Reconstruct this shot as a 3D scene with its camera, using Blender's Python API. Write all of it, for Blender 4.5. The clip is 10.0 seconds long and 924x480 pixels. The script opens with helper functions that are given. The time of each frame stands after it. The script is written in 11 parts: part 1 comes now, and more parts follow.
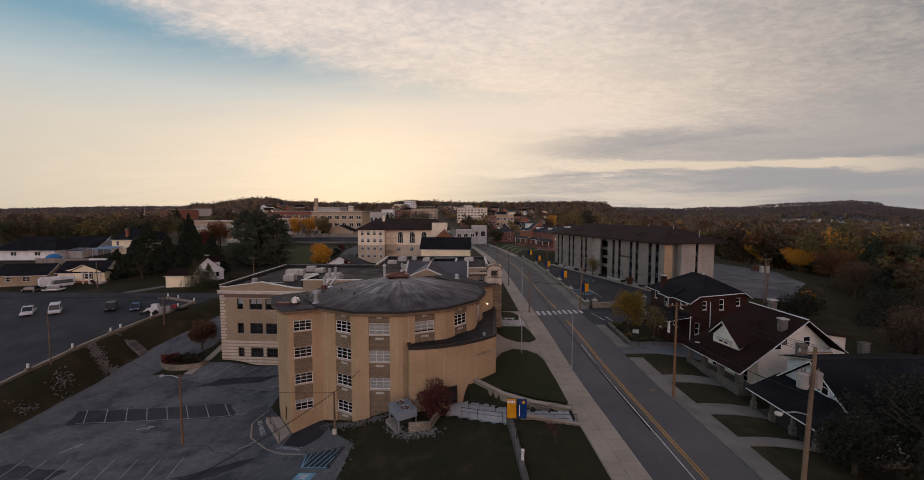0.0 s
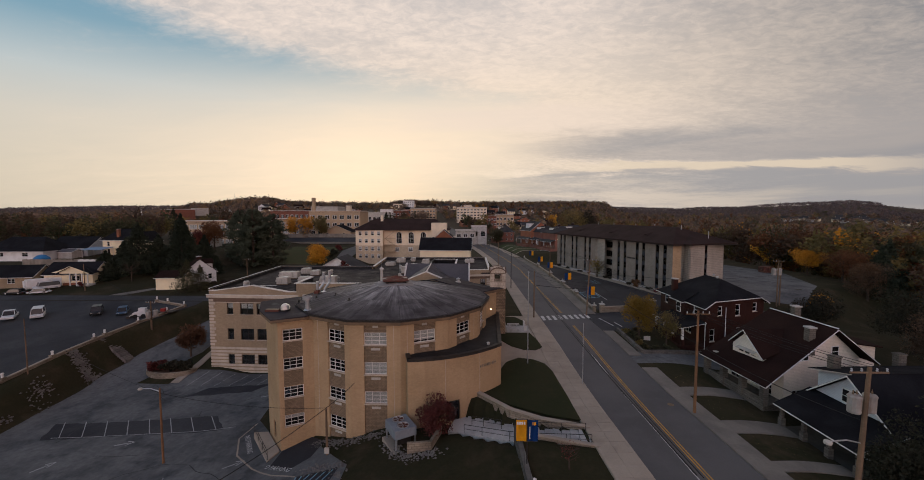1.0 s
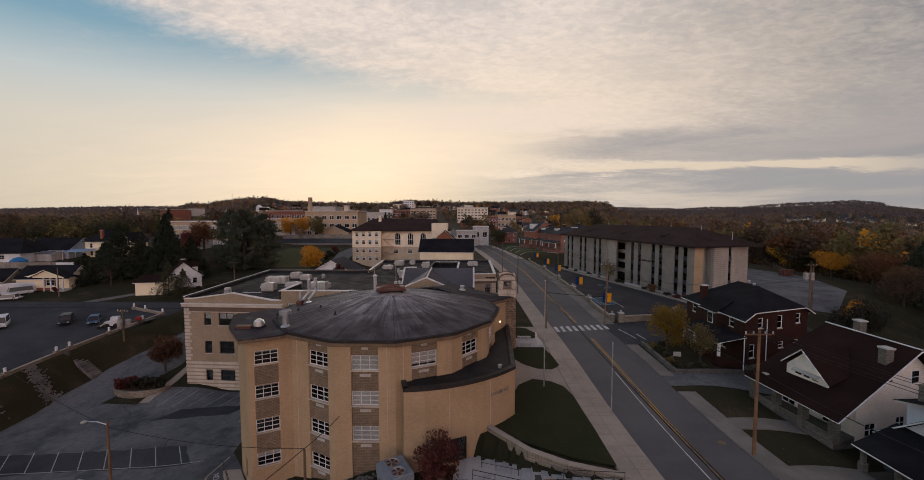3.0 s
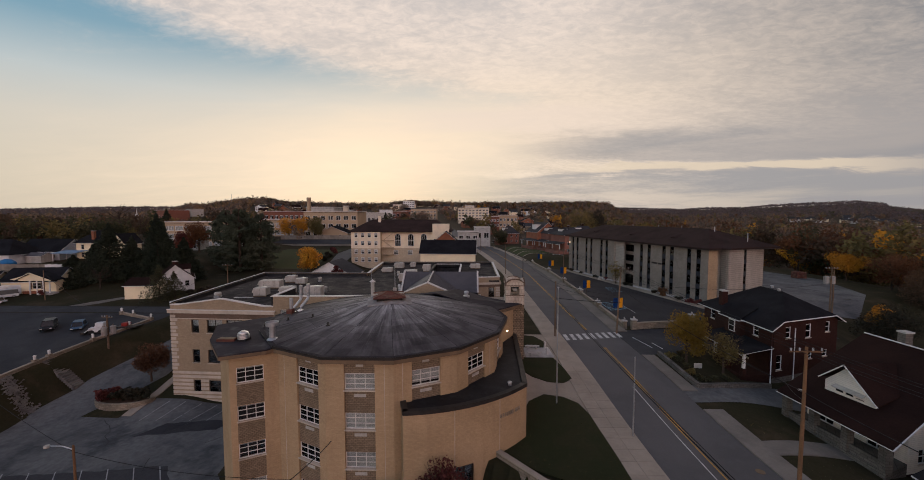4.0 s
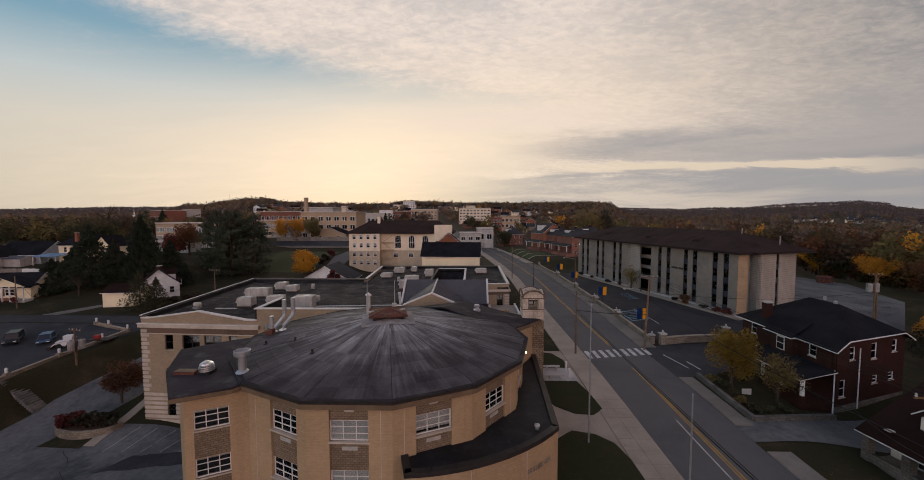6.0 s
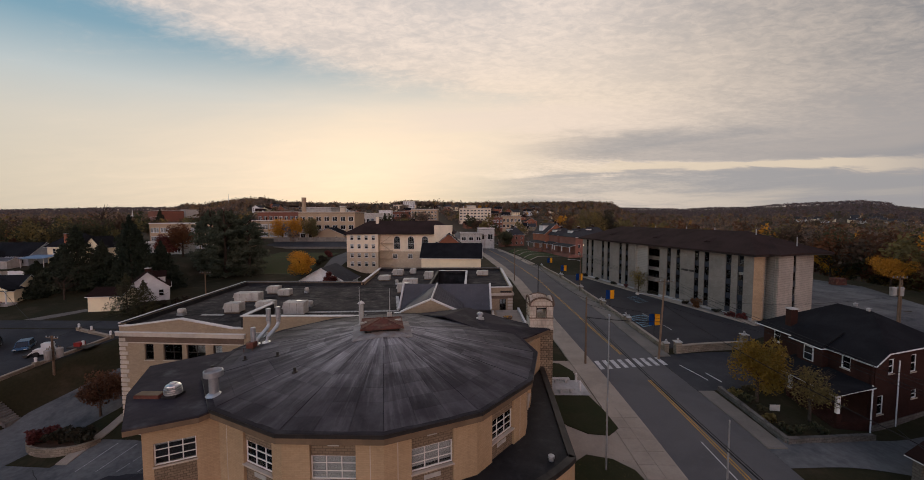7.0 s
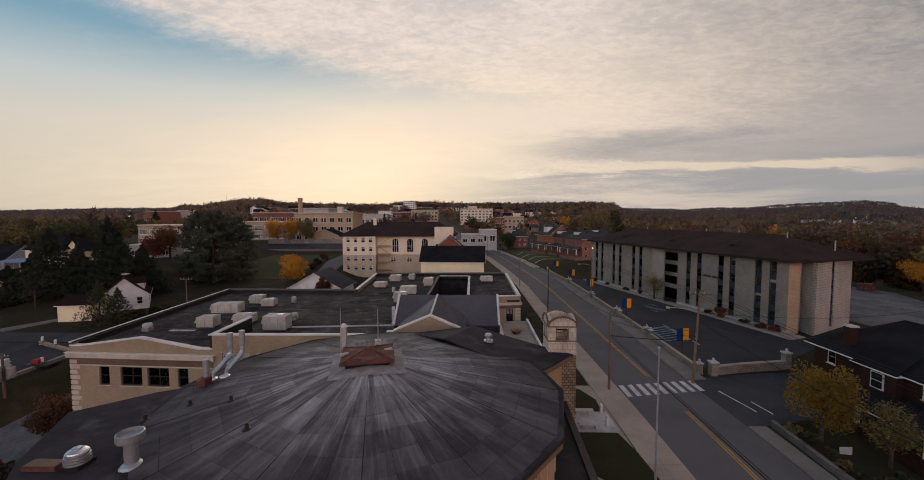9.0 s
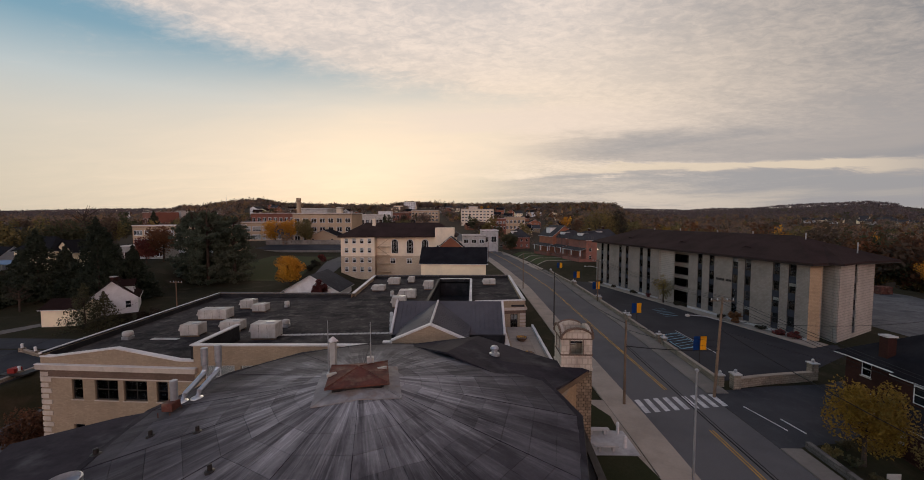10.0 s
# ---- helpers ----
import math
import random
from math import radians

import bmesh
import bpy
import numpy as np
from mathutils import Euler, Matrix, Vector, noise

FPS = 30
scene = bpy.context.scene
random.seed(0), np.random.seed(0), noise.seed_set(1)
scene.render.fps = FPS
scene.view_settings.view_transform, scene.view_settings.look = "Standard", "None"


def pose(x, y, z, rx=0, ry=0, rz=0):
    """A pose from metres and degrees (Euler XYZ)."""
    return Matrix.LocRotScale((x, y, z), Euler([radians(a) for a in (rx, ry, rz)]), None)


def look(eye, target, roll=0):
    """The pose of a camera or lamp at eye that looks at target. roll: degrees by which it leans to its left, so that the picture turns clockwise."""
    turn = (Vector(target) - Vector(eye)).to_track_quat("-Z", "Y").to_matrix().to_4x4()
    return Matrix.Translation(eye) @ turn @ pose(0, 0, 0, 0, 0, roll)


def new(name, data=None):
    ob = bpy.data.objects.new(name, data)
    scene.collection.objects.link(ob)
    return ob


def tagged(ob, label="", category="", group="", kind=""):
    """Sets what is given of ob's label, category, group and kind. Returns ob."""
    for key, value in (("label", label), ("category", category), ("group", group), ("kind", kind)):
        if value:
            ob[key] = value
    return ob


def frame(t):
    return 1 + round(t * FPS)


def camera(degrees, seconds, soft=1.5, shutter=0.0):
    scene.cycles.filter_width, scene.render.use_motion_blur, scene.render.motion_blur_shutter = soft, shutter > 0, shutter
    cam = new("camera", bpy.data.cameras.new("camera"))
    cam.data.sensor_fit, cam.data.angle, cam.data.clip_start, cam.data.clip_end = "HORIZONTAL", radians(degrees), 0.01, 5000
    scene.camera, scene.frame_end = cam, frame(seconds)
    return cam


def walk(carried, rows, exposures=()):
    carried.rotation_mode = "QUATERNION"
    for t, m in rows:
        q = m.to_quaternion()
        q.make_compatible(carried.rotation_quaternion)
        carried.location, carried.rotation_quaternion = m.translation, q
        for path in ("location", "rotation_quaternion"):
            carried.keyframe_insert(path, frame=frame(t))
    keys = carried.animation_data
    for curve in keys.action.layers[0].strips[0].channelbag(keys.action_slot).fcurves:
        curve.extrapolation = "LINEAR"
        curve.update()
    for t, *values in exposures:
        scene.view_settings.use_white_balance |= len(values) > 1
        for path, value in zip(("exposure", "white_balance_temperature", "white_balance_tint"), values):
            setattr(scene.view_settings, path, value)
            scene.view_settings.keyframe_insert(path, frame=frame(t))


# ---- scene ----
cam = camera(100.0, 10.0, soft=0.9)
METRES, EYE, TILT, LEAN, TURN = 35.0, 18.6, 0.0, 0.0, 1.5
ROWS = [
    (0.0, 0.0, 0.0, 0.0, -0.0, -3.61, 0.03),
    (0.5, -0.0057, 0.0461, 0.0011, -0.09, -3.64, 0.02),
    (1.0, -0.0122, 0.0985, 0.0027, -0.15, -3.66, 0.0),
    (1.5, -0.0173, 0.147, 0.0023, -0.16, -3.66, 0.0),
    (2.0, -0.0198, 0.1998, 0.001, -0.14, -3.66, 0.01),
    (2.5, -0.0239, 0.2511, -0.0022, -0.15, -3.63, 0.04),
    (4.0, -0.0441, 0.4121, -0.0003, -0.09, -3.55, 0.03),
    (4.5, -0.0509, 0.4621, 0.0028, -0.06, -3.54, 0.03),
    (5.0, -0.062, 0.5124, 0.0038, -0.07, -3.55, 0.04),
    (5.5, -0.0709, 0.5581, 0.0045, -0.07, -3.51, 0.04),
    (7.0, -0.0807, 0.7094, 0.006, -0.05, -3.51, 0.11),
    (7.5, -0.0836, 0.7573, 0.007, -0.05, -3.48, 0.11),
    (8.0, -0.0862, 0.8083, 0.0081, -0.01, -3.45, 0.11),
    (8.5, -0.0884, 0.8525, 0.0106, -0.0, -3.45, 0.14),
    (9.0, -0.0914, 0.9, 0.0117, 0.04, -3.43, 0.14),
    (9.5, -0.0943, 0.9456, 0.0121, 0.1, -3.4, 0.16),
    (10.0, -0.0978, 0.9936, 0.0114, 0.12, -3.36, 0.14),
]
walk(cam, [(t, pose(0, 0, EYE, TILT, LEAN, TURN) @ pose(METRES * x, METRES * y, METRES * z, 90 + pitch, roll, yaw)) for t, x, y, z, yaw, pitch, roll in ROWS])

# ---- world, sun, exposure ----
scene.view_settings.exposure = 0.0
world = bpy.data.worlds.new("evening_sky")
scene.world = world
world.use_nodes = True


class Graph:
    """Short notation for a node tree."""

    def __init__(self, tree):
        self.tree = tree
        tree.nodes.clear()

    def node(self, kind, **props):
        n = self.tree.nodes.new(kind)
        for key, value in props.items():
            setattr(n, key, value)
        return n

    def put(self, socket, value):
        if isinstance(value, bpy.types.NodeSocket):
            self.tree.links.new(value, socket)
        elif value is not None:
            if isinstance(value, (tuple, list)) and len(value) == 3 and socket.type == "RGBA":
                value = (*value, 1)
            socket.default_value = value

    def math(self, op, a, b=None, c=None, clamp=False):
        n = self.node("ShaderNodeMath", operation=op, use_clamp=clamp)
        for s, v in zip(n.inputs, (a, b, c)):
            self.put(s, v)
        return n.outputs[0]

    def vmath(self, op, a, b=None, scale=None):
        n = self.node("ShaderNodeVectorMath", operation=op)
        self.put(n.inputs[0], a)
        if b is not None:
            self.put(n.inputs[1], b)
        if scale is not None:
            self.put(n.inputs["Scale"], scale)
        return n.outputs["Value"] if op in ("DOT_PRODUCT", "LENGTH") else n.outputs["Vector"]

    def mix(self, fac, a, b, blend="MIX"):
        n = self.node("ShaderNodeMix", data_type="RGBA", blend_type=blend)
        self.put(n.inputs[0], fac)
        self.put(n.inputs[6], a)
        self.put(n.inputs[7], b)
        return n.outputs[2]

    def noise(self, vec, scale, detail=4.0, rough=0.55, distort=0.0):
        n = self.node("ShaderNodeTexNoise")
        self.put(n.inputs["Vector"], vec)
        n.inputs["Scale"].default_value = scale
        n.inputs["Detail"].default_value = detail
        n.inputs["Roughness"].default_value = rough
        n.inputs["Distortion"].default_value = distort
        return n.outputs[0]

    def ramp(self, fac, stops):
        n = self.node("ShaderNodeValToRGB")
        self.put(n.inputs[0], fac)
        e = n.color_ramp.elements
        while len(e) < len(stops):
            e.new(0.5)
        for el, (p, c) in zip(e, stops):
            el.position, el.color = p, (*c, 1) if len(c) == 3 else c
        return n.outputs[0]

    def step(self, x, lo, hi):
        n = self.node("ShaderNodeMapRange", interpolation_type="SMOOTHSTEP")
        self.put(n.inputs[0], x)
        n.inputs[1].default_value, n.inputs[2].default_value = lo, hi
        return n.outputs[0]

    def xyz(self, x, y, z):
        n = self.node("ShaderNodeCombineXYZ")
        for s, v in zip(n.inputs, (x, y, z)):
            self.put(s, v)
        return n.outputs[0]


def build_sky():
    g = Graph(world.node_tree)
    d = g.vmath("NORMALIZE", g.node("ShaderNodeTexCoord").outputs["Generated"])
    sep = g.node("ShaderNodeSeparateXYZ")
    g.put(sep.inputs[0], d)
    x, y, z = sep.outputs
    el = g.math("ARCSINE", z)
    az = g.math("ARCTAN2", x, y)
    zz = g.math("ADD", g.math("MAXIMUM", z, 0.0), 0.16)
    plane = g.xyz(g.math("DIVIDE", x, zz), g.math("DIVIDE", y, zz), 0.0)
    # clear sky between the clouds
    clear = g.ramp(g.math("DIVIDE", el, 1.2, clamp=True), [(0.0, (0.44, 0.46, 0.41)), (0.07, (0.58, 0.59, 0.52)), (0.15, (0.72, 0.73, 0.68)), (0.215, (0.60, 0.72, 0.77)), (0.29, (0.24, 0.47, 0.62)), (0.44, (0.17, 0.38, 0.58)), (1.0, (0.20, 0.32, 0.50))])
    # the low sun behind thin cloud
    ga = g.math("MULTIPLY", g.math("SUBTRACT", az, -0.24), 1.25)
    ge = g.math("MULTIPLY", g.math("SUBTRACT", g.math("SUBTRACT", el, g.math("MULTIPLY", az, 0.15)), 0.185), 5.6)
    glow = g.math("EXPONENT", g.math("MULTIPLY", g.math("ADD", g.math("MULTIPLY", ga, ga), g.math("MULTIPLY", ge, ge)), -1.0))
    # high rippled cloud
    warped = g.vmath("ADD", plane, g.vmath("SCALE", g.node("ShaderNodeTexNoise").outputs["Color"], scale=0.0))
    big = g.noise(g.vmath("MULTIPLY", warped, (0.55, 0.9, 1.0)), 0.9, 5.0, 0.6, 0.4)
    ripple = g.noise(g.vmath("MULTIPLY", warped, (1.0, 1.5, 1.0)), 17.0, 6.0, 0.66, 0.5)
    medium = g.noise(g.vmath("MULTIPLY", warped, (0.8, 1.6, 1.0)), 2.6, 5.0, 0.6, 0.8)
    high = g.step(el, 0.10, 0.34)
    above = g.math("ADD", g.math("SUBTRACT", el, 0.292), g.math("MULTIPLY", az, 0.12))
    sheet_ = g.math("MULTIPLY", g.step(above, -0.05, 0.07), g.step(az, -1.0, -0.68))
    bias = g.math("MAXIMUM", sheet_, g.step(az, -0.10, 0.32))
    grain = g.math("ADD", g.math("MULTIPLY", medium, 0.46), g.math("ADD", g.math("MULTIPLY", big, 0.28), g.math("MULTIPLY", ripple, 0.22)))
    cover = g.step(g.math("ADD", g.math("MULTIPLY", bias, 0.62), grain), 0.50, 1.02)
    # long flat bands near the skyline
    bands = g.noise(g.xyz(g.math("MULTIPLY", az, 1.5), g.math("MULTIPLY", el, 17.0), 3.0), 1.0, 5.0, 0.55, 0.6)
    low = g.math("SUBTRACT", 1.0, g.step(el, 0.04, 0.20))
    shade = g.math("ADD", g.math("MULTIPLY", medium, 0.42), g.math("ADD", g.math("MULTIPLY", ripple, 0.55), g.math("MULTIPLY", g.math("SUBTRACT", bands, 0.5), g.math("MULTIPLY", low, 1.5))))
    lit = g.mix(g.step(az, 0.15, 0.85), (1.18, 1.0, 0.885), (0.50, 0.455, 0.445))
    dark = g.mix(high, (0.50, 0.46, 0.46), g.mix(g.step(az, 0.15, 0.85), (0.80, 0.73, 0.70), (0.20, 0.23, 0.285)))
    cloud = g.mix(g.step(shade, 0.33, 0.68), dark, lit)
    sky = g.mix(cover, clear, cloud)
    fade = g.math("ADD", 0.80, g.math("MULTIPLY", medium, 0.36))
    sky = g.mix(g.math("MULTIPLY", glow, fade, clamp=True), sky, (1.28, 1.03, 0.78))
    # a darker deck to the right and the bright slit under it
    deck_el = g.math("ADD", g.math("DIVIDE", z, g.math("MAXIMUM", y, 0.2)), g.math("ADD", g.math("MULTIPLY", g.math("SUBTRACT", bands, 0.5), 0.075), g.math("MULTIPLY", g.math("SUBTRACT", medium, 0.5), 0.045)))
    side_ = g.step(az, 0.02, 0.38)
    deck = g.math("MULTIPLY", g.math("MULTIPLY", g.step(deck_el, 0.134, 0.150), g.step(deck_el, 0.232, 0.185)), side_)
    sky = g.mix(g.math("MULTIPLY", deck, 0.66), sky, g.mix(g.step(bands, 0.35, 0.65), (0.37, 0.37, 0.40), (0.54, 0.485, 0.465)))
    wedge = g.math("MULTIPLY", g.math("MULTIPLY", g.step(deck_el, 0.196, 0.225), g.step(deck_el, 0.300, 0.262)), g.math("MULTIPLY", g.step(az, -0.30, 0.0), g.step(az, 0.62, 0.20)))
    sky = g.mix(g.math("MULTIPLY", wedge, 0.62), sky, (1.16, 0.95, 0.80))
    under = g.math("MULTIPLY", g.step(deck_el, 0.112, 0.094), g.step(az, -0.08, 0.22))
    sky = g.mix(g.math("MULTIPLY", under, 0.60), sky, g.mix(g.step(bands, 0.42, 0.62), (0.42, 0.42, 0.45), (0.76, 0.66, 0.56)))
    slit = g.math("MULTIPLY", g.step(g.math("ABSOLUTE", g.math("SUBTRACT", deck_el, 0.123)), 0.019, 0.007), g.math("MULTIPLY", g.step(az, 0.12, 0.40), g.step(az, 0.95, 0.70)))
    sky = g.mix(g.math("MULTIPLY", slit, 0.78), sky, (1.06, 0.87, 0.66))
    # the opposite sky, lit by the afterglow on high cloud
    back = g.step(g.math("MULTIPLY", y, -1.0), 0.05, 0.75)
    sky = g.vmath("SCALE", sky, scale=g.math("ADD", 1.0, g.math("MULTIPLY", back, 1.6)))
    sky = g.mix(g.math("MULTIPLY", back, 0.5), sky, g.mix(1.0, sky, (1.82, 0.97, 0.83), "MULTIPLY"))
    # cooler overhead
    sky = g.mix(g.step(el, 0.5, 0.95), sky, g.mix(1.0, sky, (1.01, 0.965, 1.10), "MULTIPLY"))
    lowback = g.math("MULTIPLY", back, g.step(el, 0.75, 0.15))
    sky = g.vmath("SCALE", sky, scale=g.math("ADD", 1.0, g.math("MULTIPLY", lowback, 0.42)))
    sky = g.vmath("SCALE", sky, scale=g.math("SUBTRACT", 1.0, g.math("MULTIPLY", g.step(el, 0.55, 1.1), 0.28)))
    nishita = g.node("ShaderNodeTexSky", sky_type="NISHITA", sun_disc=False)
    nishita.sun_elevation, nishita.sun_rotation = radians(7), radians(-16)
    bg = g.node("ShaderNodeBackground")
    g.put(bg.inputs[0], nishita.outputs[0])
    bg.inputs[1].default_value = 0.004
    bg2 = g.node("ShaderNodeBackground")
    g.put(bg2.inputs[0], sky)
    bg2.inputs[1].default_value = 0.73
    add = g.node("ShaderNodeAddShader")
    g.tree.links.new(bg.outputs[0], add.inputs[0])
    g.tree.links.new(bg2.outputs[0], add.inputs[1])
    out = g.node("ShaderNodeOutputWorld")
    g.tree.links.new(add.outputs[0], out.inputs[0])


build_sky()
sun_data = bpy.data.lights.new("sun", "SUN")
sun_data.energy, sun_data.angle, sun_data.color = 0.5, radians(25), (1.0, 0.84, 0.66)
sun = new("sun", sun_data)
sun.matrix_world = look((-60, 200, 60), (0, 0, 20))

# ---- materials ----
MATS = {}


def surface(name, c1, c2, rough=0.8, big=0.15, fine=6.0, bump=0.15, metal=0.0, contrast=0.35, spread=0.0, brick=None, streak=None, spec=0.10, far=None):
    """A weathered surface: two tones mixed by a broad noise, grain by a fine one, relief, optional courses and down-streaks."""
    m = bpy.data.materials.new(name)
    m.use_nodes = True
    g = Graph(m.node_tree)
    pos = g.node("ShaderNodeNewGeometry").outputs["Position"]
    n1 = g.noise(pos, big, 5.0, 0.6, 0.3)
    n2 = g.noise(pos, fine, 6.0, 0.65)
    col = g.mix(g.step(n1, 0.35, 0.68), c1, c2)
    gain = g.math("ADD", 1.0 - contrast * 0.5, g.math("MULTIPLY", n2, contrast))
    if spread:
        rnd = g.node("ShaderNodeObjectInfo").outputs["Random"]
        gain = g.math("MULTIPLY", gain, g.math("ADD", 1.0 - spread, g.math("MULTIPLY", rnd, 2 * spread)))
    height = n2
    if brick:
        w, h, mortar, tone = brick
        nrm = g.node("ShaderNodeNewGeometry").outputs["True Normal"]
        tang = g.vmath("NORMALIZE", g.vmath("CROSS_PRODUCT", nrm, (0.0013, 0.0017, 1.0)))
        sp = g.node("ShaderNodeSeparateXYZ")
        g.put(sp.inputs[0], pos)
        uv = g.xyz(g.vmath("DOT_PRODUCT", pos, tang), sp.outputs[2], 0.0)
        b = g.node("ShaderNodeTexBrick")
        g.put(b.inputs["Vector"], uv)
        b.inputs["Color1"].default_value, b.inputs["Color2"].default_value = (1, 1, 1, 1), (tone, tone, tone, 1)
        b.inputs["Mortar"].default_value = (mortar, mortar, mortar, 1)
        b.inputs["Scale"].default_value = 1.0
        b.inputs["Mortar Size"].default_value = h * 0.10
        b.inputs["Brick Width"].default_value, b.inputs["Row Height"].default_value = w, h
        col = g.mix(1.0, col, b.outputs["Color"], "MULTIPLY")
        height = g.math("ADD", g.math("MULTIPLY", b.outputs["Fac"], -0.8), g.math("MULTIPLY", n2, 0.4))
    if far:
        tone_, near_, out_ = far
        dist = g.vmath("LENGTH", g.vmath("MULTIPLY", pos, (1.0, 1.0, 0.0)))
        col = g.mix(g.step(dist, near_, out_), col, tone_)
    if streak:
        sx, sz, amount, tone = streak
        st = g.noise(g.vmath("MULTIPLY", pos, (sx, sx, sz)), 1.0, 4.0, 0.6)
        col = g.mix(g.math("MULTIPLY", g.step(st, 0.48, 0.75), amount), col, tone)
    scaled = g.vmath("SCALE", col, scale=gain)
    bs = g.node("ShaderNodeBsdfPrincipled")
    g.put(bs.inputs["Base Color"], scaled)
    g.put(bs.inputs["Roughness"], g.math("ADD", rough - 0.08, g.math("MULTIPLY", n1, 0.16), clamp=True))
    bs.inputs["Metallic"].default_value = metal
    bs.inputs["Specular IOR Level"].default_value = spec
    bp = g.node("ShaderNodeBump")
    bp.inputs["Strength"].default_value, bp.inputs["Distance"].default_value = bump, 0.03
    g.put(bp.inputs["Height"], height)
    g.tree.links.new(bp.outputs[0], bs.inputs["Normal"])
    out = g.node("ShaderNodeOutputMaterial")
    g.tree.links.new(bs.outputs[0], out.inputs[0])
    MATS[name] = m
    return m


def streaked_roof():
    """Black membrane with pale run-off streaks down the slope from the hub, worn edges and patches."""
    m = bpy.data.materials.new("streaked_membrane")
    m.use_nodes = True
    g = Graph(m.node_tree)
    pos = g.node("ShaderNodeNewGeometry").outputs["Position"]
    rel = g.vmath("SUBTRACT", pos, (-10.95, 56.8, 0.0))
    sp = g.node("ShaderNodeSeparateXYZ")
    g.put(sp.inputs[0], rel)
    ang = g.math("ARCTAN2", sp.outputs[0], sp.outputs[1])
    rad = g.math("SQRT", g.math("ADD", g.math("MULTIPLY", sp.outputs[0], sp.outputs[0]), g.math("MULTIPLY", sp.outputs[1], sp.outputs[1])))
    fine = g.noise(g.xyz(g.math("MULTIPLY", ang, 26.0), g.math("MULTIPLY", rad, 0.22), 0.0), 1.0, 6.0, 0.7, 0.2)
    broad = g.noise(g.xyz(g.math("MULTIPLY", ang, 5.5), g.math("MULTIPLY", rad, 0.16), 4.0), 1.0, 4.0, 0.6, 0.3)
    grit = g.noise(pos, 5.0, 6.0, 0.7)
    patch = g.noise(pos, 0.45, 3.0, 0.5)
    inner = g.step(rad, 12.0, 2.5)
    amount = g.math("ADD", g.math("ADD", 0.16, g.math("MULTIPLY", g.step(broad, 0.40, 0.66), 0.45)), g.math("MULTIPLY", g.step(fine, 0.46, 0.72), 0.46))
    amount = g.math("MULTIPLY", amount, g.math("ADD", 0.16, g.math("MULTIPLY", inner, 0.84)), clamp=True)
    col = g.mix(g.step(patch, 0.4, 0.62), (0.028, 0.024, 0.028), (0.050, 0.045, 0.050))
    col = g.mix(amount, col, (0.43, 0.415, 0.41))
    rnd = g.node("ShaderNodeObjectInfo").outputs["Random"]
    gain = g.math("MULTIPLY", g.math("ADD", 0.72, g.math("MULTIPLY", grit, 0.56)), g.math("ADD", 0.70, g.math("MULTIPLY", rnd, 0.46)))
    bs = g.node("ShaderNodeBsdfPrincipled")
    g.put(bs.inputs["Base Color"], g.vmath("SCALE", col, scale=gain))
    g.put(bs.inputs["Roughness"], g.math("ADD", 0.72, g.math("MULTIPLY", amount, 0.2)))
    bs.inputs["Specular IOR Level"].default_value = 0.05
    bp = g.node("ShaderNodeBump")
    bp.inputs["Strength"].default_value, bp.inputs["Distance"].default_value = 0.25, 0.03
    g.put(bp.inputs["Height"], g.math("ADD", grit, patch))
    g.tree.links.new(bp.outputs[0], bs.inputs["Normal"])
    out = g.node("ShaderNodeOutputMaterial")
    g.tree.links.new(bs.outputs[0], out.inputs[0])
    return m


def glass_material():
    m = bpy.data.materials.new("window_glass")
    m.use_nodes = True
    g = Graph(m.node_tree)
    gl = g.node("ShaderNodeBsdfGlossy")
    gl.inputs["Roughness"].default_value = 0.03
    gl.inputs["Color"].default_value = (0.85, 0.9, 0.95, 1)
    tr = g.node("ShaderNodeBsdfTransparent")
    tr.inputs[0].default_value = (0.86, 0.89, 0.90, 1)
    fr = g.node("ShaderNodeFresnel")
    fr.inputs[0].default_value = 1.5
    mx = g.node("ShaderNodeMixShader")
    for a, b in ((fr.outputs[0], mx.inputs[0]), (tr.outputs[0], mx.inputs[1]), (gl.outputs[0], mx.inputs[2])):
        g.tree.links.new(a, b)
    out = g.node("ShaderNodeOutputMaterial")
    g.tree.links.new(mx.outputs[0], out.inputs[0])
    return m


def lamp_material(name, colour, strength):
    m = bpy.data.materials.new(name)
    m.use_nodes = True
    g = Graph(m.node_tree)
    em = g.node("ShaderNodeEmission")
    em.inputs[0].default_value, em.inputs[1].default_value = (*colour, 1), strength
    out = g.node("ShaderNodeOutputMaterial")
    g.tree.links.new(em.outputs[0], out.inputs[0])
    return m


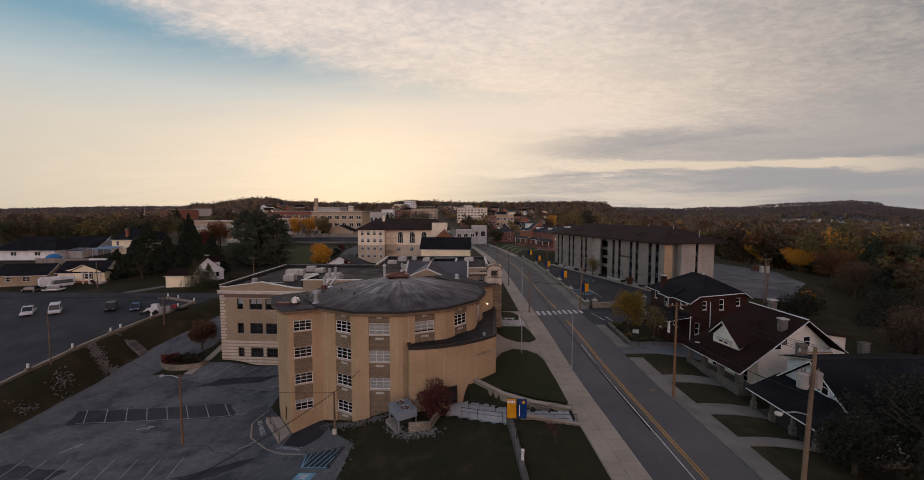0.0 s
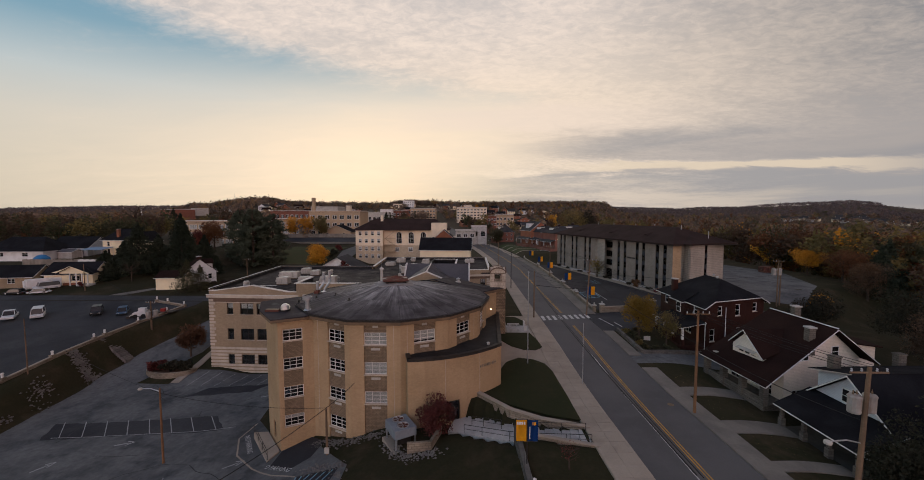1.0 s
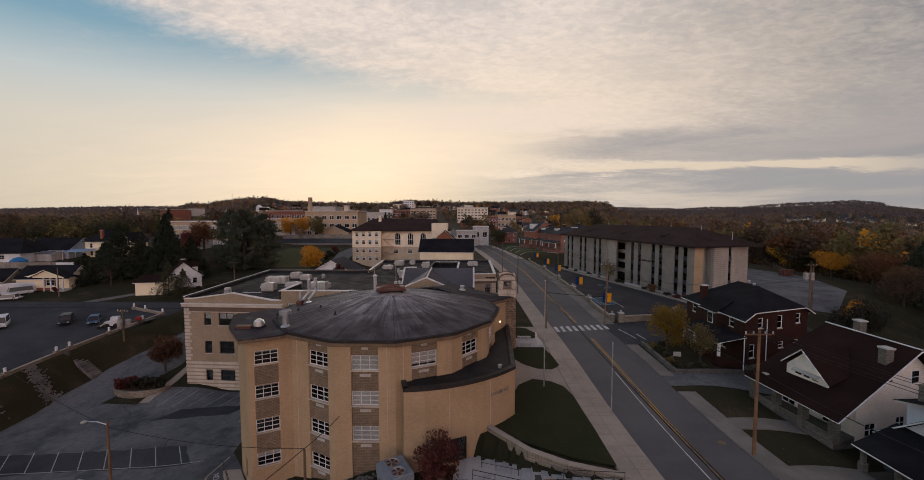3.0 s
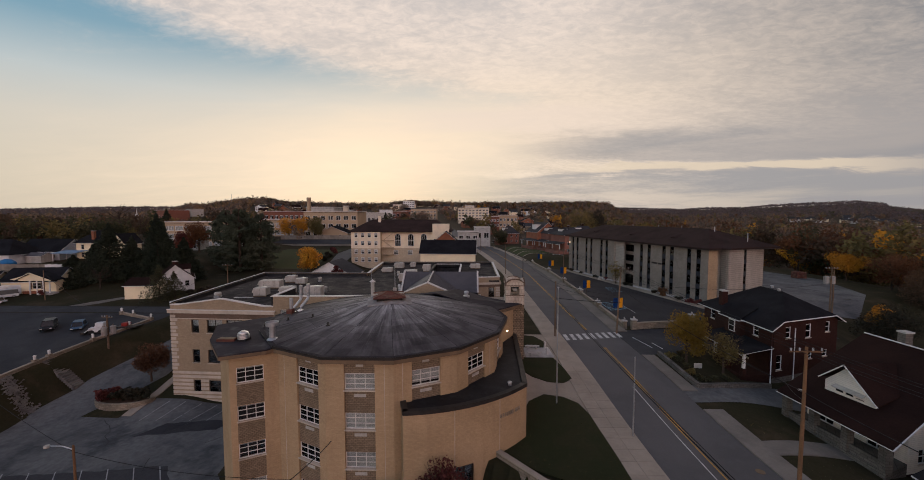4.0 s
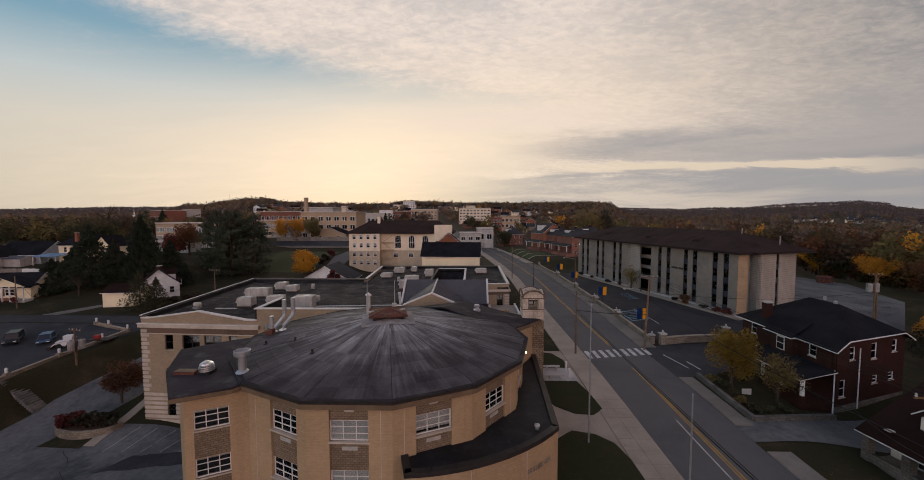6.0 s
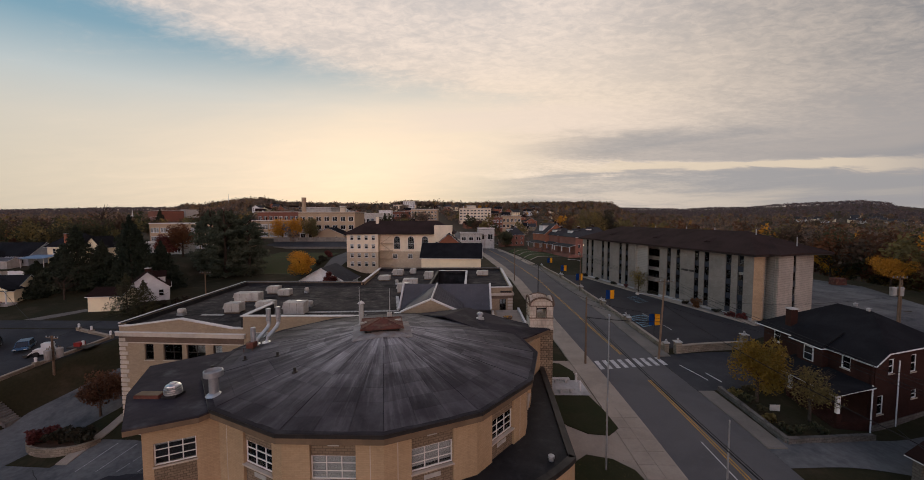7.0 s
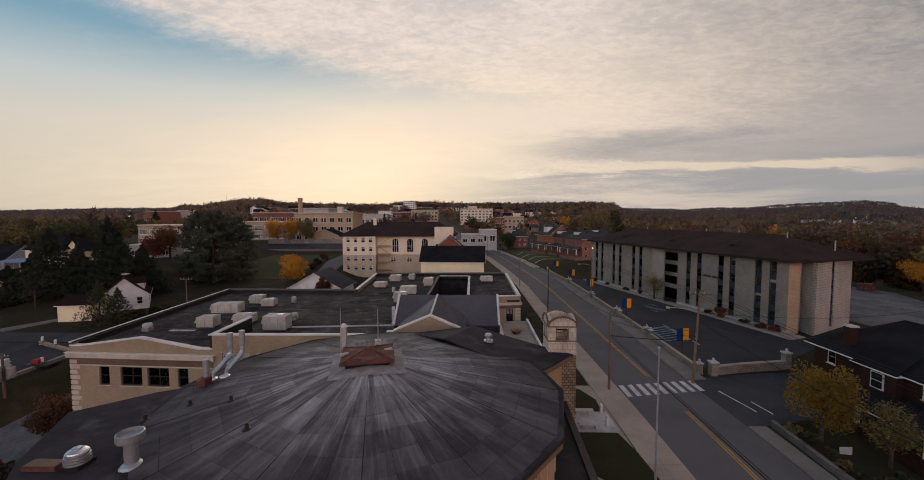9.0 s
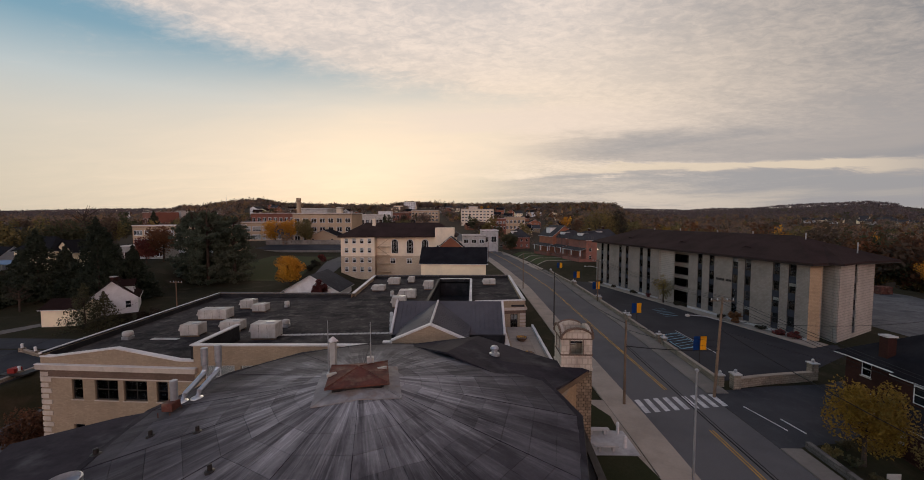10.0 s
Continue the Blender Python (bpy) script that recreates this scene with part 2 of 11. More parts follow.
def leaves_material(name, c1, c2, c3, through_=0.4):
    m = bpy.data.materials.new(name)
    m.use_nodes = True
    g = Graph(m.node_tree)
    geo = g.node("ShaderNodeNewGeometry")
    pos = geo.outputs["Position"]
    rnd = geo.outputs["Random Per Island"]
    col = g.mix(g.step(g.noise(pos, 0.09, 2.0), 0.42, 0.58), c1, c2)
    col = g.mix(g.math("MULTIPLY", g.step(g.noise(pos, 0.06, 2.0), 0.54, 0.64), 0.85), col, c3)
    gain = g.math("ADD", 0.72, g.math("MULTIPLY", rnd, 0.56))
    bs = g.node("ShaderNodeBsdfPrincipled")
    g.put(bs.inputs["Base Color"], g.vmath("SCALE", col, scale=gain))
    bs.inputs["Roughness"].default_value = 0.75
    bs.inputs["Specular IOR Level"].default_value = 0.2
    tl = g.node("ShaderNodeBsdfTranslucent")
    g.put(tl.inputs[0], g.vmath("SCALE", col, scale=gain))
    mx = g.node("ShaderNodeMixShader")
    mx.inputs[0].default_value = through_
    g.tree.links.new(bs.outputs[0], mx.inputs[1])
    g.tree.links.new(tl.outputs[0], mx.inputs[2])
    out = g.node("ShaderNodeOutputMaterial")
    g.tree.links.new(mx.outputs[0], out.inputs[0])
    return m


GLASS = glass_material()
ROUNDROOF = streaked_roof()
TAN = surface("tan_brick", (0.43, 0.302, 0.178), (0.36, 0.252, 0.146), 0.85, 0.22, 5.0, 0.3, brick=(0.30, 0.10, 0.82, 0.88), streak=(0.9, 0.09, 0.30, (0.25, 0.17, 0.10)), spread=0.03)
PANEL = surface("patterned_brick", (0.25, 0.185, 0.125), (0.20, 0.15, 0.10), 0.9, 0.4, 7.0, 0.6, brick=(0.30, 0.15, 0.5, 0.75), contrast=0.5)
BUFF = surface("buff_brick", (0.345, 0.262, 0.175), (0.28, 0.212, 0.142), 0.85, 0.3, 5.0, 0.3, brick=(0.32, 0.11, 0.8, 0.84), streak=(0.8, 0.10, 0.35, (0.22, 0.17, 0.12)))
BANDBRICK = surface("brown_band_brick", (0.17, 0.115, 0.085), (0.13, 0.09, 0.065), 0.85, 0.3, 5.0, 0.3, brick=(0.3, 0.1, 0.75, 0.8))
LIME = surface("limestone", (0.50, 0.43, 0.35), (0.40, 0.34, 0.28), 0.8, 0.35, 4.0, 0.2, streak=(0.8, 0.15, 0.45, (0.28, 0.24, 0.19)))
COPING = surface("white_coping", (0.60, 0.58, 0.55), (0.48, 0.46, 0.44), 0.6, 0.5, 4.0, 0.1)
MEMBRANE = surface("roof_membrane", (0.036, 0.031, 0.036), (0.020, 0.0175, 0.021), 0.8, 0.22, 3.0, 0.25, contrast=0.7, spread=0.13, streak=(0.45, 0.45, 0.65, (0.085, 0.082, 0.085)), spec=0.05)
GRAVELROOF = surface("gravel_roof", (0.050, 0.044, 0.042), (0.018, 0.017, 0.018), 0.9, 0.30, 2.4, 0.8, contrast=1.9, streak=(0.55, 0.9, 0.8, (0.100, 0.090, 0.082)), spec=0.05)
TAR = surface("tar_roof", (0.018, 0.018, 0.019), (0.010, 0.010, 0.011), 0.62, 0.35, 2.5, 0.4, contrast=0.9, spec=0.2, streak=(0.9, 0.9, 0.8, (0.036, 0.035, 0.037)))
METALROOF = surface("standing_seam", (0.088, 0.086, 0.093), (0.068, 0.066, 0.073), 0.65, 0.3, 2.0, 0.08)
SHINGLE = surface("black_shingle", (0.016, 0.0165, 0.019), (0.010, 0.010, 0.012), 0.9, 0.3, 7.0, 0.4, contrast=0.8, spec=0.03)
BROWNSHINGLE = surface("brown_shingle", (0.023, 0.0125, 0.0105), (0.016, 0.009, 0.008), 0.9, 0.25, 7.0, 0.4, contrast=0.8, spec=0.03)
DORMROOF = surface("umber_shingle", (0.038, 0.025, 0.023), (0.027, 0.0185, 0.017), 0.9, 0.2, 5.0, 0.4, contrast=0.7, spec=0.03)
ASPHALT = surface("asphalt", (0.046, 0.047, 0.051), (0.034, 0.035, 0.038), 0.85, 0.12, 8.0, 0.25, contrast=0.4, streak=(0.9, 0.16, 0.35, (0.075, 0.075, 0.078)))
ROADTOP = surface("worn_road", (0.100, 0.097, 0.097), (0.078, 0.076, 0.077), 0.82, 0.10, 8.0, 0.2, contrast=0.3, streak=(1.1, 0.05, 0.35, (0.105, 0.105, 0.108)))
DARKLOT = surface("fresh_asphalt", (0.034, 0.034, 0.037), (0.024, 0.024, 0.027), 0.8, 0.10, 8.0, 0.2, contrast=0.4, streak=(0.3, 0.3, 0.4, (0.042, 0.042, 0.045)))
OLDLOT = surface("patched_asphalt", (0.122, 0.125, 0.125), (0.076, 0.079, 0.081), 0.9, 0.12, 1.6, 0.3, contrast=1.1, spec=0.1, streak=(0.26, 0.16, 0.8, (0.036, 0.040, 0.046)))
CONCRETE = surface("pavement_concrete", (0.31, 0.265, 0.215), (0.245, 0.21, 0.17), 0.9, 0.3, 5.0, 0.2, spread=0.06, contrast=0.3)
CONCRETE3 = surface("grey_worn_concrete", (0.170, 0.155, 0.137), (0.125, 0.115, 0.102), 0.9, 0.3, 5.0, 0.2, spread=0.06, contrast=0.4)
CONCRETE2 = surface("pale_concrete", (0.43, 0.42, 0.40), (0.33, 0.32, 0.305), 0.85, 0.4, 4.0, 0.2, streak=(0.6, 0.4, 0.5, (0.2, 0.2, 0.2)))
# grey copy of the stone block, darkened in colour for shade under trees
PORCHSTONE = surface("grey_shaded_stone", (0.150, 0.135, 0.115), (0.105, 0.095, 0.083), 0.9, 0.5, 4.0, 0.6, brick=(0.55, 0.24, 0.55, 0.75), contrast=0.5)
STONEWALL = surface("rough_stone_block", (0.30, 0.25, 0.19), (0.20, 0.165, 0.125), 0.9, 0.5, 4.0, 0.6, brick=(0.55, 0.24, 0.55, 0.75), contrast=0.5)
GREYSTONE = surface("grey_stone_block", (0.155, 0.145, 0.13), (0.105, 0.098, 0.09), 0.9, 0.5, 4.0, 0.6, brick=(0.5, 0.25, 0.55, 0.7), contrast=0.5)
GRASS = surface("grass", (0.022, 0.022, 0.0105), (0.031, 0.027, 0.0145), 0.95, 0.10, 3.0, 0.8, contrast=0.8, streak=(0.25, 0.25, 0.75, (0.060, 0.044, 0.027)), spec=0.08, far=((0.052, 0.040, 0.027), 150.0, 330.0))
UPPERLOT = surface("dark_worn_asphalt", (0.043, 0.044, 0.048), (0.026, 0.027, 0.031), 0.85, 0.07, 4.0, 0.3, contrast=0.9, spec=0.1, streak=(0.16, 0.10, 0.5, (0.070, 0.070, 0.071)))
TOWERBRICK = surface("pierced_tower_brick", (0.34, 0.265, 0.18), (0.27, 0.205, 0.14), 0.9, 0.5, 7.0, 0.8, brick=(0.36, 0.24, 0.28, 0.62), contrast=0.5)
SPANDREL = surface("blue_grey_spandrel", (0.036, 0.041, 0.050), (0.028, 0.032, 0.040), 0.4, 0.8, 3.0, 0.05)
TOWERSTONE = surface("weathered_tower_stone", (0.54, 0.46, 0.37), (0.43, 0.36, 0.285), 0.85, 0.6, 4.0, 0.3, brick=(0.42, 0.5, 0.75, 0.86), streak=(0.9, 0.15, 0.5, (0.15, 0.125, 0.10)))
CHAPELTAN = surface("pale_tan_block", (0.52, 0.42, 0.30), (0.44, 0.355, 0.26), 0.9, 0.3, 4.0, 0.3, brick=(0.6, 0.3, 0.75, 0.86))
FARBRICK = surface("street_brick", (0.24, 0.110, 0.080), (0.185, 0.088, 0.068), 0.85, 0.4, 5.0, 0.2, spread=0.15)
SLATE = surface("grey_slate", (0.042, 0.042, 0.045), (0.030, 0.030, 0.033), 0.85, 0.3, 5.0, 0.3, contrast=0.6)
LAWN = surface("mown_lawn", (0.021, 0.025, 0.010), (0.028, 0.028, 0.013), 0.95, 0.3, 5.0, 0.7, contrast=0.7, spec=0.1)
MULCH = surface("leaf_litter", (0.075, 0.045, 0.030), (0.05, 0.035, 0.024), 0.95, 0.5, 6.0, 0.8, contrast=0.8, spec=0.1)
RUBBLE = surface("grey_rubble", (0.17, 0.16, 0.145), (0.11, 0.10, 0.095), 0.9, 0.6, 3.0, 0.6, contrast=0.7, spread=0.25)
DORMBLOCK = surface("grey_split_block", (0.262, 0.230, 0.194), (0.208, 0.184, 0.156), 0.9, 0.3, 4.0, 0.4, brick=(0.42, 0.21, 0.72, 0.84), streak=(0.6, 0.08, 0.3, (0.19, 0.17, 0.15)))
DORMPALE = surface("pale_ribbed_block", (0.36, 0.325, 0.28), (0.29, 0.265, 0.23), 0.85, 0.3, 4.0, 0.5, brick=(3.0, 0.42, 0.72, 0.97))
DORMTAN = surface("tan_block", (0.40, 0.29, 0.18), (0.33, 0.24, 0.15), 0.9, 0.3, 4.0, 0.4, brick=(0.42, 0.21, 0.72, 0.84))
REDBRICK = surface("red_brick", (0.041, 0.017, 0.013), (0.030, 0.013, 0.0105), 0.85, 0.4, 5.0, 0.3, brick=(0.24, 0.085, 0.9, 0.75), spread=0.05)
RUSTBRICK = surface("orange_brick", (0.27, 0.108, 0.062), (0.21, 0.088, 0.054), 0.85, 0.4, 5.0, 0.3, spread=0.15)
WHITEPAINT = surface("white_paint", (0.66, 0.66, 0.65), (0.54, 0.54, 0.53), 0.6, 0.5, 4.0, 0.08, contrast=0.2)
CREAM = surface("cream_paint", (0.78, 0.67, 0.46), (0.69, 0.60, 0.42), 0.7, 0.4, 4.0, 0.1, contrast=0.2)
IVORY = surface("ivory_stucco", (0.74, 0.63, 0.47), (0.64, 0.545, 0.41), 0.8, 0.3, 4.0, 0.15, contrast=0.25, streak=(0.6, 0.1, 0.3, (0.33, 0.28, 0.22)))
SIDING = surface("grey_blue_siding", (0.42, 0.46, 0.50), (0.36, 0.40, 0.44), 0.7, 0.3, 4.0, 0.4, brick=(4.0, 0.16, 0.72, 0.97))
surface("white_siding", (0.74, 0.68, 0.58), (0.64, 0.59, 0.51), 0.7, 0.3, 4.0, 0.4, brick=(4.0, 0.17, 0.8, 0.97))
FRAME = surface("window_frame_paint", (0.70, 0.67, 0.62), (0.60, 0.575, 0.54), 0.5, 0.8, 3.0, 0.05, contrast=0.2)
DARKFRAME = surface("bronze_frame", (0.045, 0.040, 0.036), (0.03, 0.028, 0.026), 0.45, 0.8, 3.0, 0.05, metal=0.3)
BLIND = surface("window_blind", (0.52, 0.50, 0.46), (0.42, 0.405, 0.38), 0.8, 0.7, 3.0, 0.05, spread=0.2)
# near-black colour that stands in for the shade of unlit rooms
ROOMSHADE = surface("painted_room_shade", (0.030, 0.027, 0.024), (0.015, 0.014, 0.013), 0.9, 0.7, 2.0, 0.0, spread=0.4)
SOFFIT = surface("brown_fascia", (0.165, 0.115, 0.072), (0.125, 0.088, 0.056), 0.6, 0.6, 3.0, 0.1)
RUST = surface("rusted_copper_red", (0.115, 0.042, 0.030), (0.070, 0.033, 0.026), 0.75, 1.2, 5.0, 0.3, contrast=0.7, streak=(1.5, 1.5, 0.5, (0.24, 0.17, 0.12)))
STEEL = surface("galvanised_steel", (0.42, 0.43, 0.44), (0.33, 0.34, 0.35), 0.42, 1.5, 4.0, 0.1, metal=0.7)
CANPAINT = surface("weathered_can_paint", (0.30, 0.29, 0.27), (0.22, 0.21, 0.195), 0.5, 0.9, 3.0, 0.1, streak=(2.2, 0.5, 0.6, (0.16, 0.085, 0.05)), spread=0.1)
HVACPAINT = surface("hvac_paint", (0.42, 0.40, 0.36), (0.32, 0.305, 0.275), 0.6, 0.9, 3.0, 0.1, streak=(1.5, 0.3, 0.4, (0.27, 0.24, 0.20)), spread=0.1)
ALU = surface("aluminium_duct", (0.62, 0.63, 0.64), (0.50, 0.51, 0.52), 0.3, 2.0, 6.0, 0.15, metal=0.9)
WOODPOLE = surface("pole_wood", (0.17, 0.115, 0.075), (0.11, 0.078, 0.054), 0.9, 0.5, 8.0, 0.4, contrast=0.6, spread=0.15)
WARMPOLE = surface("creosote_pole_wood", (0.19, 0.105, 0.055), (0.135, 0.078, 0.044), 0.9, 0.6, 8.0, 0.4, contrast=0.6)
CABLE = surface("black_cable", (0.012, 0.012, 0.013), (0.018, 0.018, 0.018), 0.6)
YELLOWLINE = surface("yellow_road_paint", (0.44, 0.25, 0.055), (0.30, 0.19, 0.06), 0.8, 0.7, 6.0, 0.1, contrast=0.6)
WHITELINE = surface("white_road_paint", (0.50, 0.49, 0.48), (0.33, 0.33, 0.33), 0.8, 0.9, 5.0, 0.1, contrast=0.6)
FADEDLINE = surface("faded_lot_paint", (0.32, 0.32, 0.32), (0.20, 0.205, 0.21), 0.85, 0.9, 5.0, 0.1, contrast=0.8)
BLUELINE = surface("blue_lot_paint", (0.20, 0.36, 0.45), (0.13, 0.25, 0.33), 0.8, 0.9, 5.0, 0.1, contrast=0.6)
BANNERYELLOW = surface("yellow_banner_cloth", (0.78, 0.40, 0.02), (0.68, 0.35, 0.02), 0.7, 1.5, 4.0, 0.1, contrast=0.15)
BANNERBLUE = surface("blue_banner_cloth", (0.012, 0.055, 0.20), (0.010, 0.045, 0.16), 0.7, 1.5, 4.0, 0.1, contrast=0.15)
BARK = surface("bark", (0.065, 0.048, 0.036), (0.04, 0.031, 0.025), 0.95, 1.0, 8.0, 0.6, contrast=0.7)
RUBBER = surface("tyre_rubber", (0.02, 0.02, 0.02), (0.014, 0.014, 0.014), 0.85)
CARGLASS = surface("car_window", (0.015, 0.018, 0.02), (0.01, 0.012, 0.013), 0.1, spec=0.6)
CARWHITE = surface("white_car_paint", (0.58, 0.59, 0.60), (0.52, 0.53, 0.54), 0.3, 1.0, 3.0, 0.0, contrast=0.1)
CARDARK = surface("dark_car_paint", (0.025, 0.027, 0.03), (0.02, 0.021, 0.023), 0.3, 1.0, 3.0, 0.0, contrast=0.1)
CARBLUE = surface("blue_car_paint", (0.05, 0.10, 0.17), (0.04, 0.085, 0.15), 0.3, 1.0, 3.0, 0.0, contrast=0.1)
REDPAINT = surface("red_paint", (0.25, 0.03, 0.025), (0.18, 0.025, 0.02), 0.5)
TARP = surface("blue_tarp", (0.03, 0.16, 0.36), (0.025, 0.13, 0.30), 0.5)
FENCEWOOD = surface("grey_fence_wood", (0.24, 0.21, 0.175), (0.17, 0.15, 0.125), 0.9, 0.6, 6.0, 0.3, spread=0.15)
LAMPGLOW = lamp_material("lit_wall_lamp", (1.0, 0.72, 0.42), 4.5)

# ---- building helpers ----


def part(name, bm, material, parent=None, label="", smooth=False):
    """Links a bmesh, given in world metres, as one mesh object under a thing or a part."""
    me = bpy.data.meshes.new(name)
    bm.normal_update()
    if parent is not None:
        base = parent.matrix_world.translation if parent.parent is None else parent.parent.matrix_world.translation + parent.location
        bmesh.ops.translate(bm, verts=bm.verts, vec=-base)
    bm.to_mesh(me)
    bm.free()
    me.materials.append(material)
    if smooth:
        me.polygons.foreach_set("use_smooth", [True] * len(me.polygons))
    ob = new(name, me)
    if parent is not None:
        ob.parent = parent
    if label:
        ob["label"] = label
    return ob


def thing(name, at, label, category, group="", kind=""):
    ob = new(name)
    ob.location = at
    ob.matrix_world = Matrix.Translation(at)
    return tagged(ob, label, category, group, kind)


def shared(name, mesh, parent, m, label=""):
    """An object on a mesh that others use too, at the world pose m, under a thing that stands unturned."""
    ob = new(name, mesh)
    ob.parent = parent
    base = Vector((0, 0, 0))
    if parent is not None:
        base = parent.location.copy()
        if parent.parent is not None:
            base = base + parent.parent.location
    ob.matrix_basis = Matrix.Translation(-base) @ m
    if label:
        ob["label"] = label
    return ob


def mesh_of(name, bm, material):
    me = bpy.data.meshes.new(name)
    bm.normal_update()
    bm.to_mesh(me)
    bm.free()
    me.materials.append(material)
    return me


def box(bm, x0, x1, y0, y1, z0, z1, m=None):
    vs = [Vector((x, y, z)) for z in (z0, z1) for x, y in ((x0, y0), (x1, y0), (x1, y1), (x0, y1))]
    if m is not None:
        vs = [m @ v for v in vs]
    v = [bm.verts.new(p) for p in vs]
    for f in ((3, 2, 1, 0), (4, 5, 6, 7), (0, 1, 5, 4), (1, 2, 6, 5), (2, 3, 7, 6), (3, 0, 4, 7)):
        bm.faces.new([v[i] for i in f])
    return v


def prism(bm, pts, z0, z1, cap=True):
    """A polygon, counter-clockwise, raised from z0 to z1 (numbers or one per corner)."""
    n = len(pts)
    zb = z0 if isinstance(z0, (list, tuple)) else [z0] * n
    zt = z1 if isinstance(z1, (list, tuple)) else [z1] * n
    lo = [bm.verts.new((p[0], p[1], z)) for p, z in zip(pts, zb)]
    hi = [bm.verts.new((p[0], p[1], z)) for p, z in zip(pts, zt)]
    for i in range(n):
        j = (i + 1) % n
        bm.faces.new((lo[i], lo[j], hi[j], hi[i]))
    if cap:
        bm.faces.new(hi)
        bm.faces.new(lo[::-1])


def tube(bm, path, radii, sides=8, caps=True):
    """A round bar along points."""
    path = [Vector(p) for p in path]
    if not isinstance(radii, (list, tuple)):
        radii = [radii] * len(path)
    rings = []
    for i, p in enumerate(path):
        d = (path[min(i + 1, len(path) - 1)] - path[max(i - 1, 0)]).normalized()
        a = d.orthogonal().normalized() if abs(d.z) < 0.9 else Vector((1, 0, 0))
        a = (a - d * a.dot(d)).normalized()
        b = d.cross(a)
        rings.append([bm.verts.new(p + radii[i] * (math.cos(k * math.tau / sides) * a + math.sin(k * math.tau / sides) * b)) for k in range(sides)])
    for r, s in zip(rings, rings[1:]):
        for k in range(sides):
            bm.faces.new((r[k], r[(k + 1) % sides], s[(k + 1) % sides], s[k]))
    if caps:
        bm.faces.new(rings[0][::-1])
        bm.faces.new(rings[-1])


def lathe(bm, profile, at=(0, 0, 0), sides=16):
    """A turned body from (radius, height) pairs."""
    rings = [[bm.verts.new((at[0] + r * math.cos(k * math.tau / sides), at[1] + r * math.sin(k * math.tau / sides), at[2] + z)) for k in range(sides)] for r, z in profile]
    for r, s in zip(rings, rings[1:]):
        for k in range(sides):
            bm.faces.new((r[k], r[(k + 1) % sides], s[(k + 1) % sides], s[k]))
    bm.faces.new(rings[0][::-1])
    bm.faces.new(rings[-1])


def slab(bm, verts, faces, thick):
    """Roof planes with a thickness downwards."""
    hi = [bm.verts.new(v) for v in verts]
    lo = [bm.verts.new((v[0], v[1], v[2] - thick)) for v in verts]
    edges = {}
    for f in faces:
        bm.faces.new([hi[i] for i in f])
        bm.faces.new([lo[i] for i in f][::-1])
        for a, b in zip(f, (*f[1:], f[0])):
            edges[(a, b)] = 1
    for a, b in edges:
        if (b, a) not in edges:
            bm.faces.new((hi[a], lo[a], lo[b], hi[b]))


def wall_mesh(bm, p0, p1, z0, z1, th, holes=(), d0=0.0):
    """An upright wall from p0 to p1 (plan), its room to the left of that way, with openings (s0, s1, z0, z1) cut through."""
    p0, p1 = Vector(p0), Vector(p1)
    length = (p1 - p0).length
    u = (p1 - p0) / length
    n = Vector((-u.y, u.x))

    def at(s, d, z):
        q = p0 + u * s + n * d
        return (q.x, q.y, z)

    ss = sorted({0.0, length, *[min(max(v, 0), length) for h in holes for v in h[:2]]})
    zs = sorted({z0, z1, *[min(max(v, z0), z1) for h in holes for v in h[2:]]})

    def void(i, j):
        if i < 0 or j < 0 or i >= len(ss) - 1 or j >= len(zs) - 1:
            return None
        cs, cz = (ss[i] + ss[i + 1]) / 2, (zs[j] + zs[j + 1]) / 2
        return any(h[0] < cs < h[1] and h[2] < cz < h[3] for h in holes)

    def quad(*ps):
        bm.faces.new([bm.verts.new(p) for p in ps])

    for i in range(len(ss) - 1):
        for j in range(len(zs) - 1):
            if void(i, j):
                continue
            a, b, c, d = ss[i], ss[i + 1], zs[j], zs[j + 1]
            quad(at(a, d0, c), at(b, d0, c), at(b, d0, d), at(a, d0, d))
            quad(at(b, th, c), at(a, th, c), at(a, th, d), at(b, th, d))
            if void(i - 1, j):
                quad(at(a, th, c), at(a, d0, c), at(a, d0, d), at(a, th, d))
            if void(i + 1, j):
                quad(at(b, d0, c), at(b, th, c), at(b, th, d), at(b, d0, d))
            if void(i, j - 1) or j == 0:
                quad(at(a, th, c), at(b, th, c), at(b, d0, c), at(a, d0, c))
            if void(i, j + 1) or j == len(zs) - 2:
                quad(at(a, d0, d), at(b, d0, d), at(b, th, d), at(a, th, d))


WINDOWS = {}


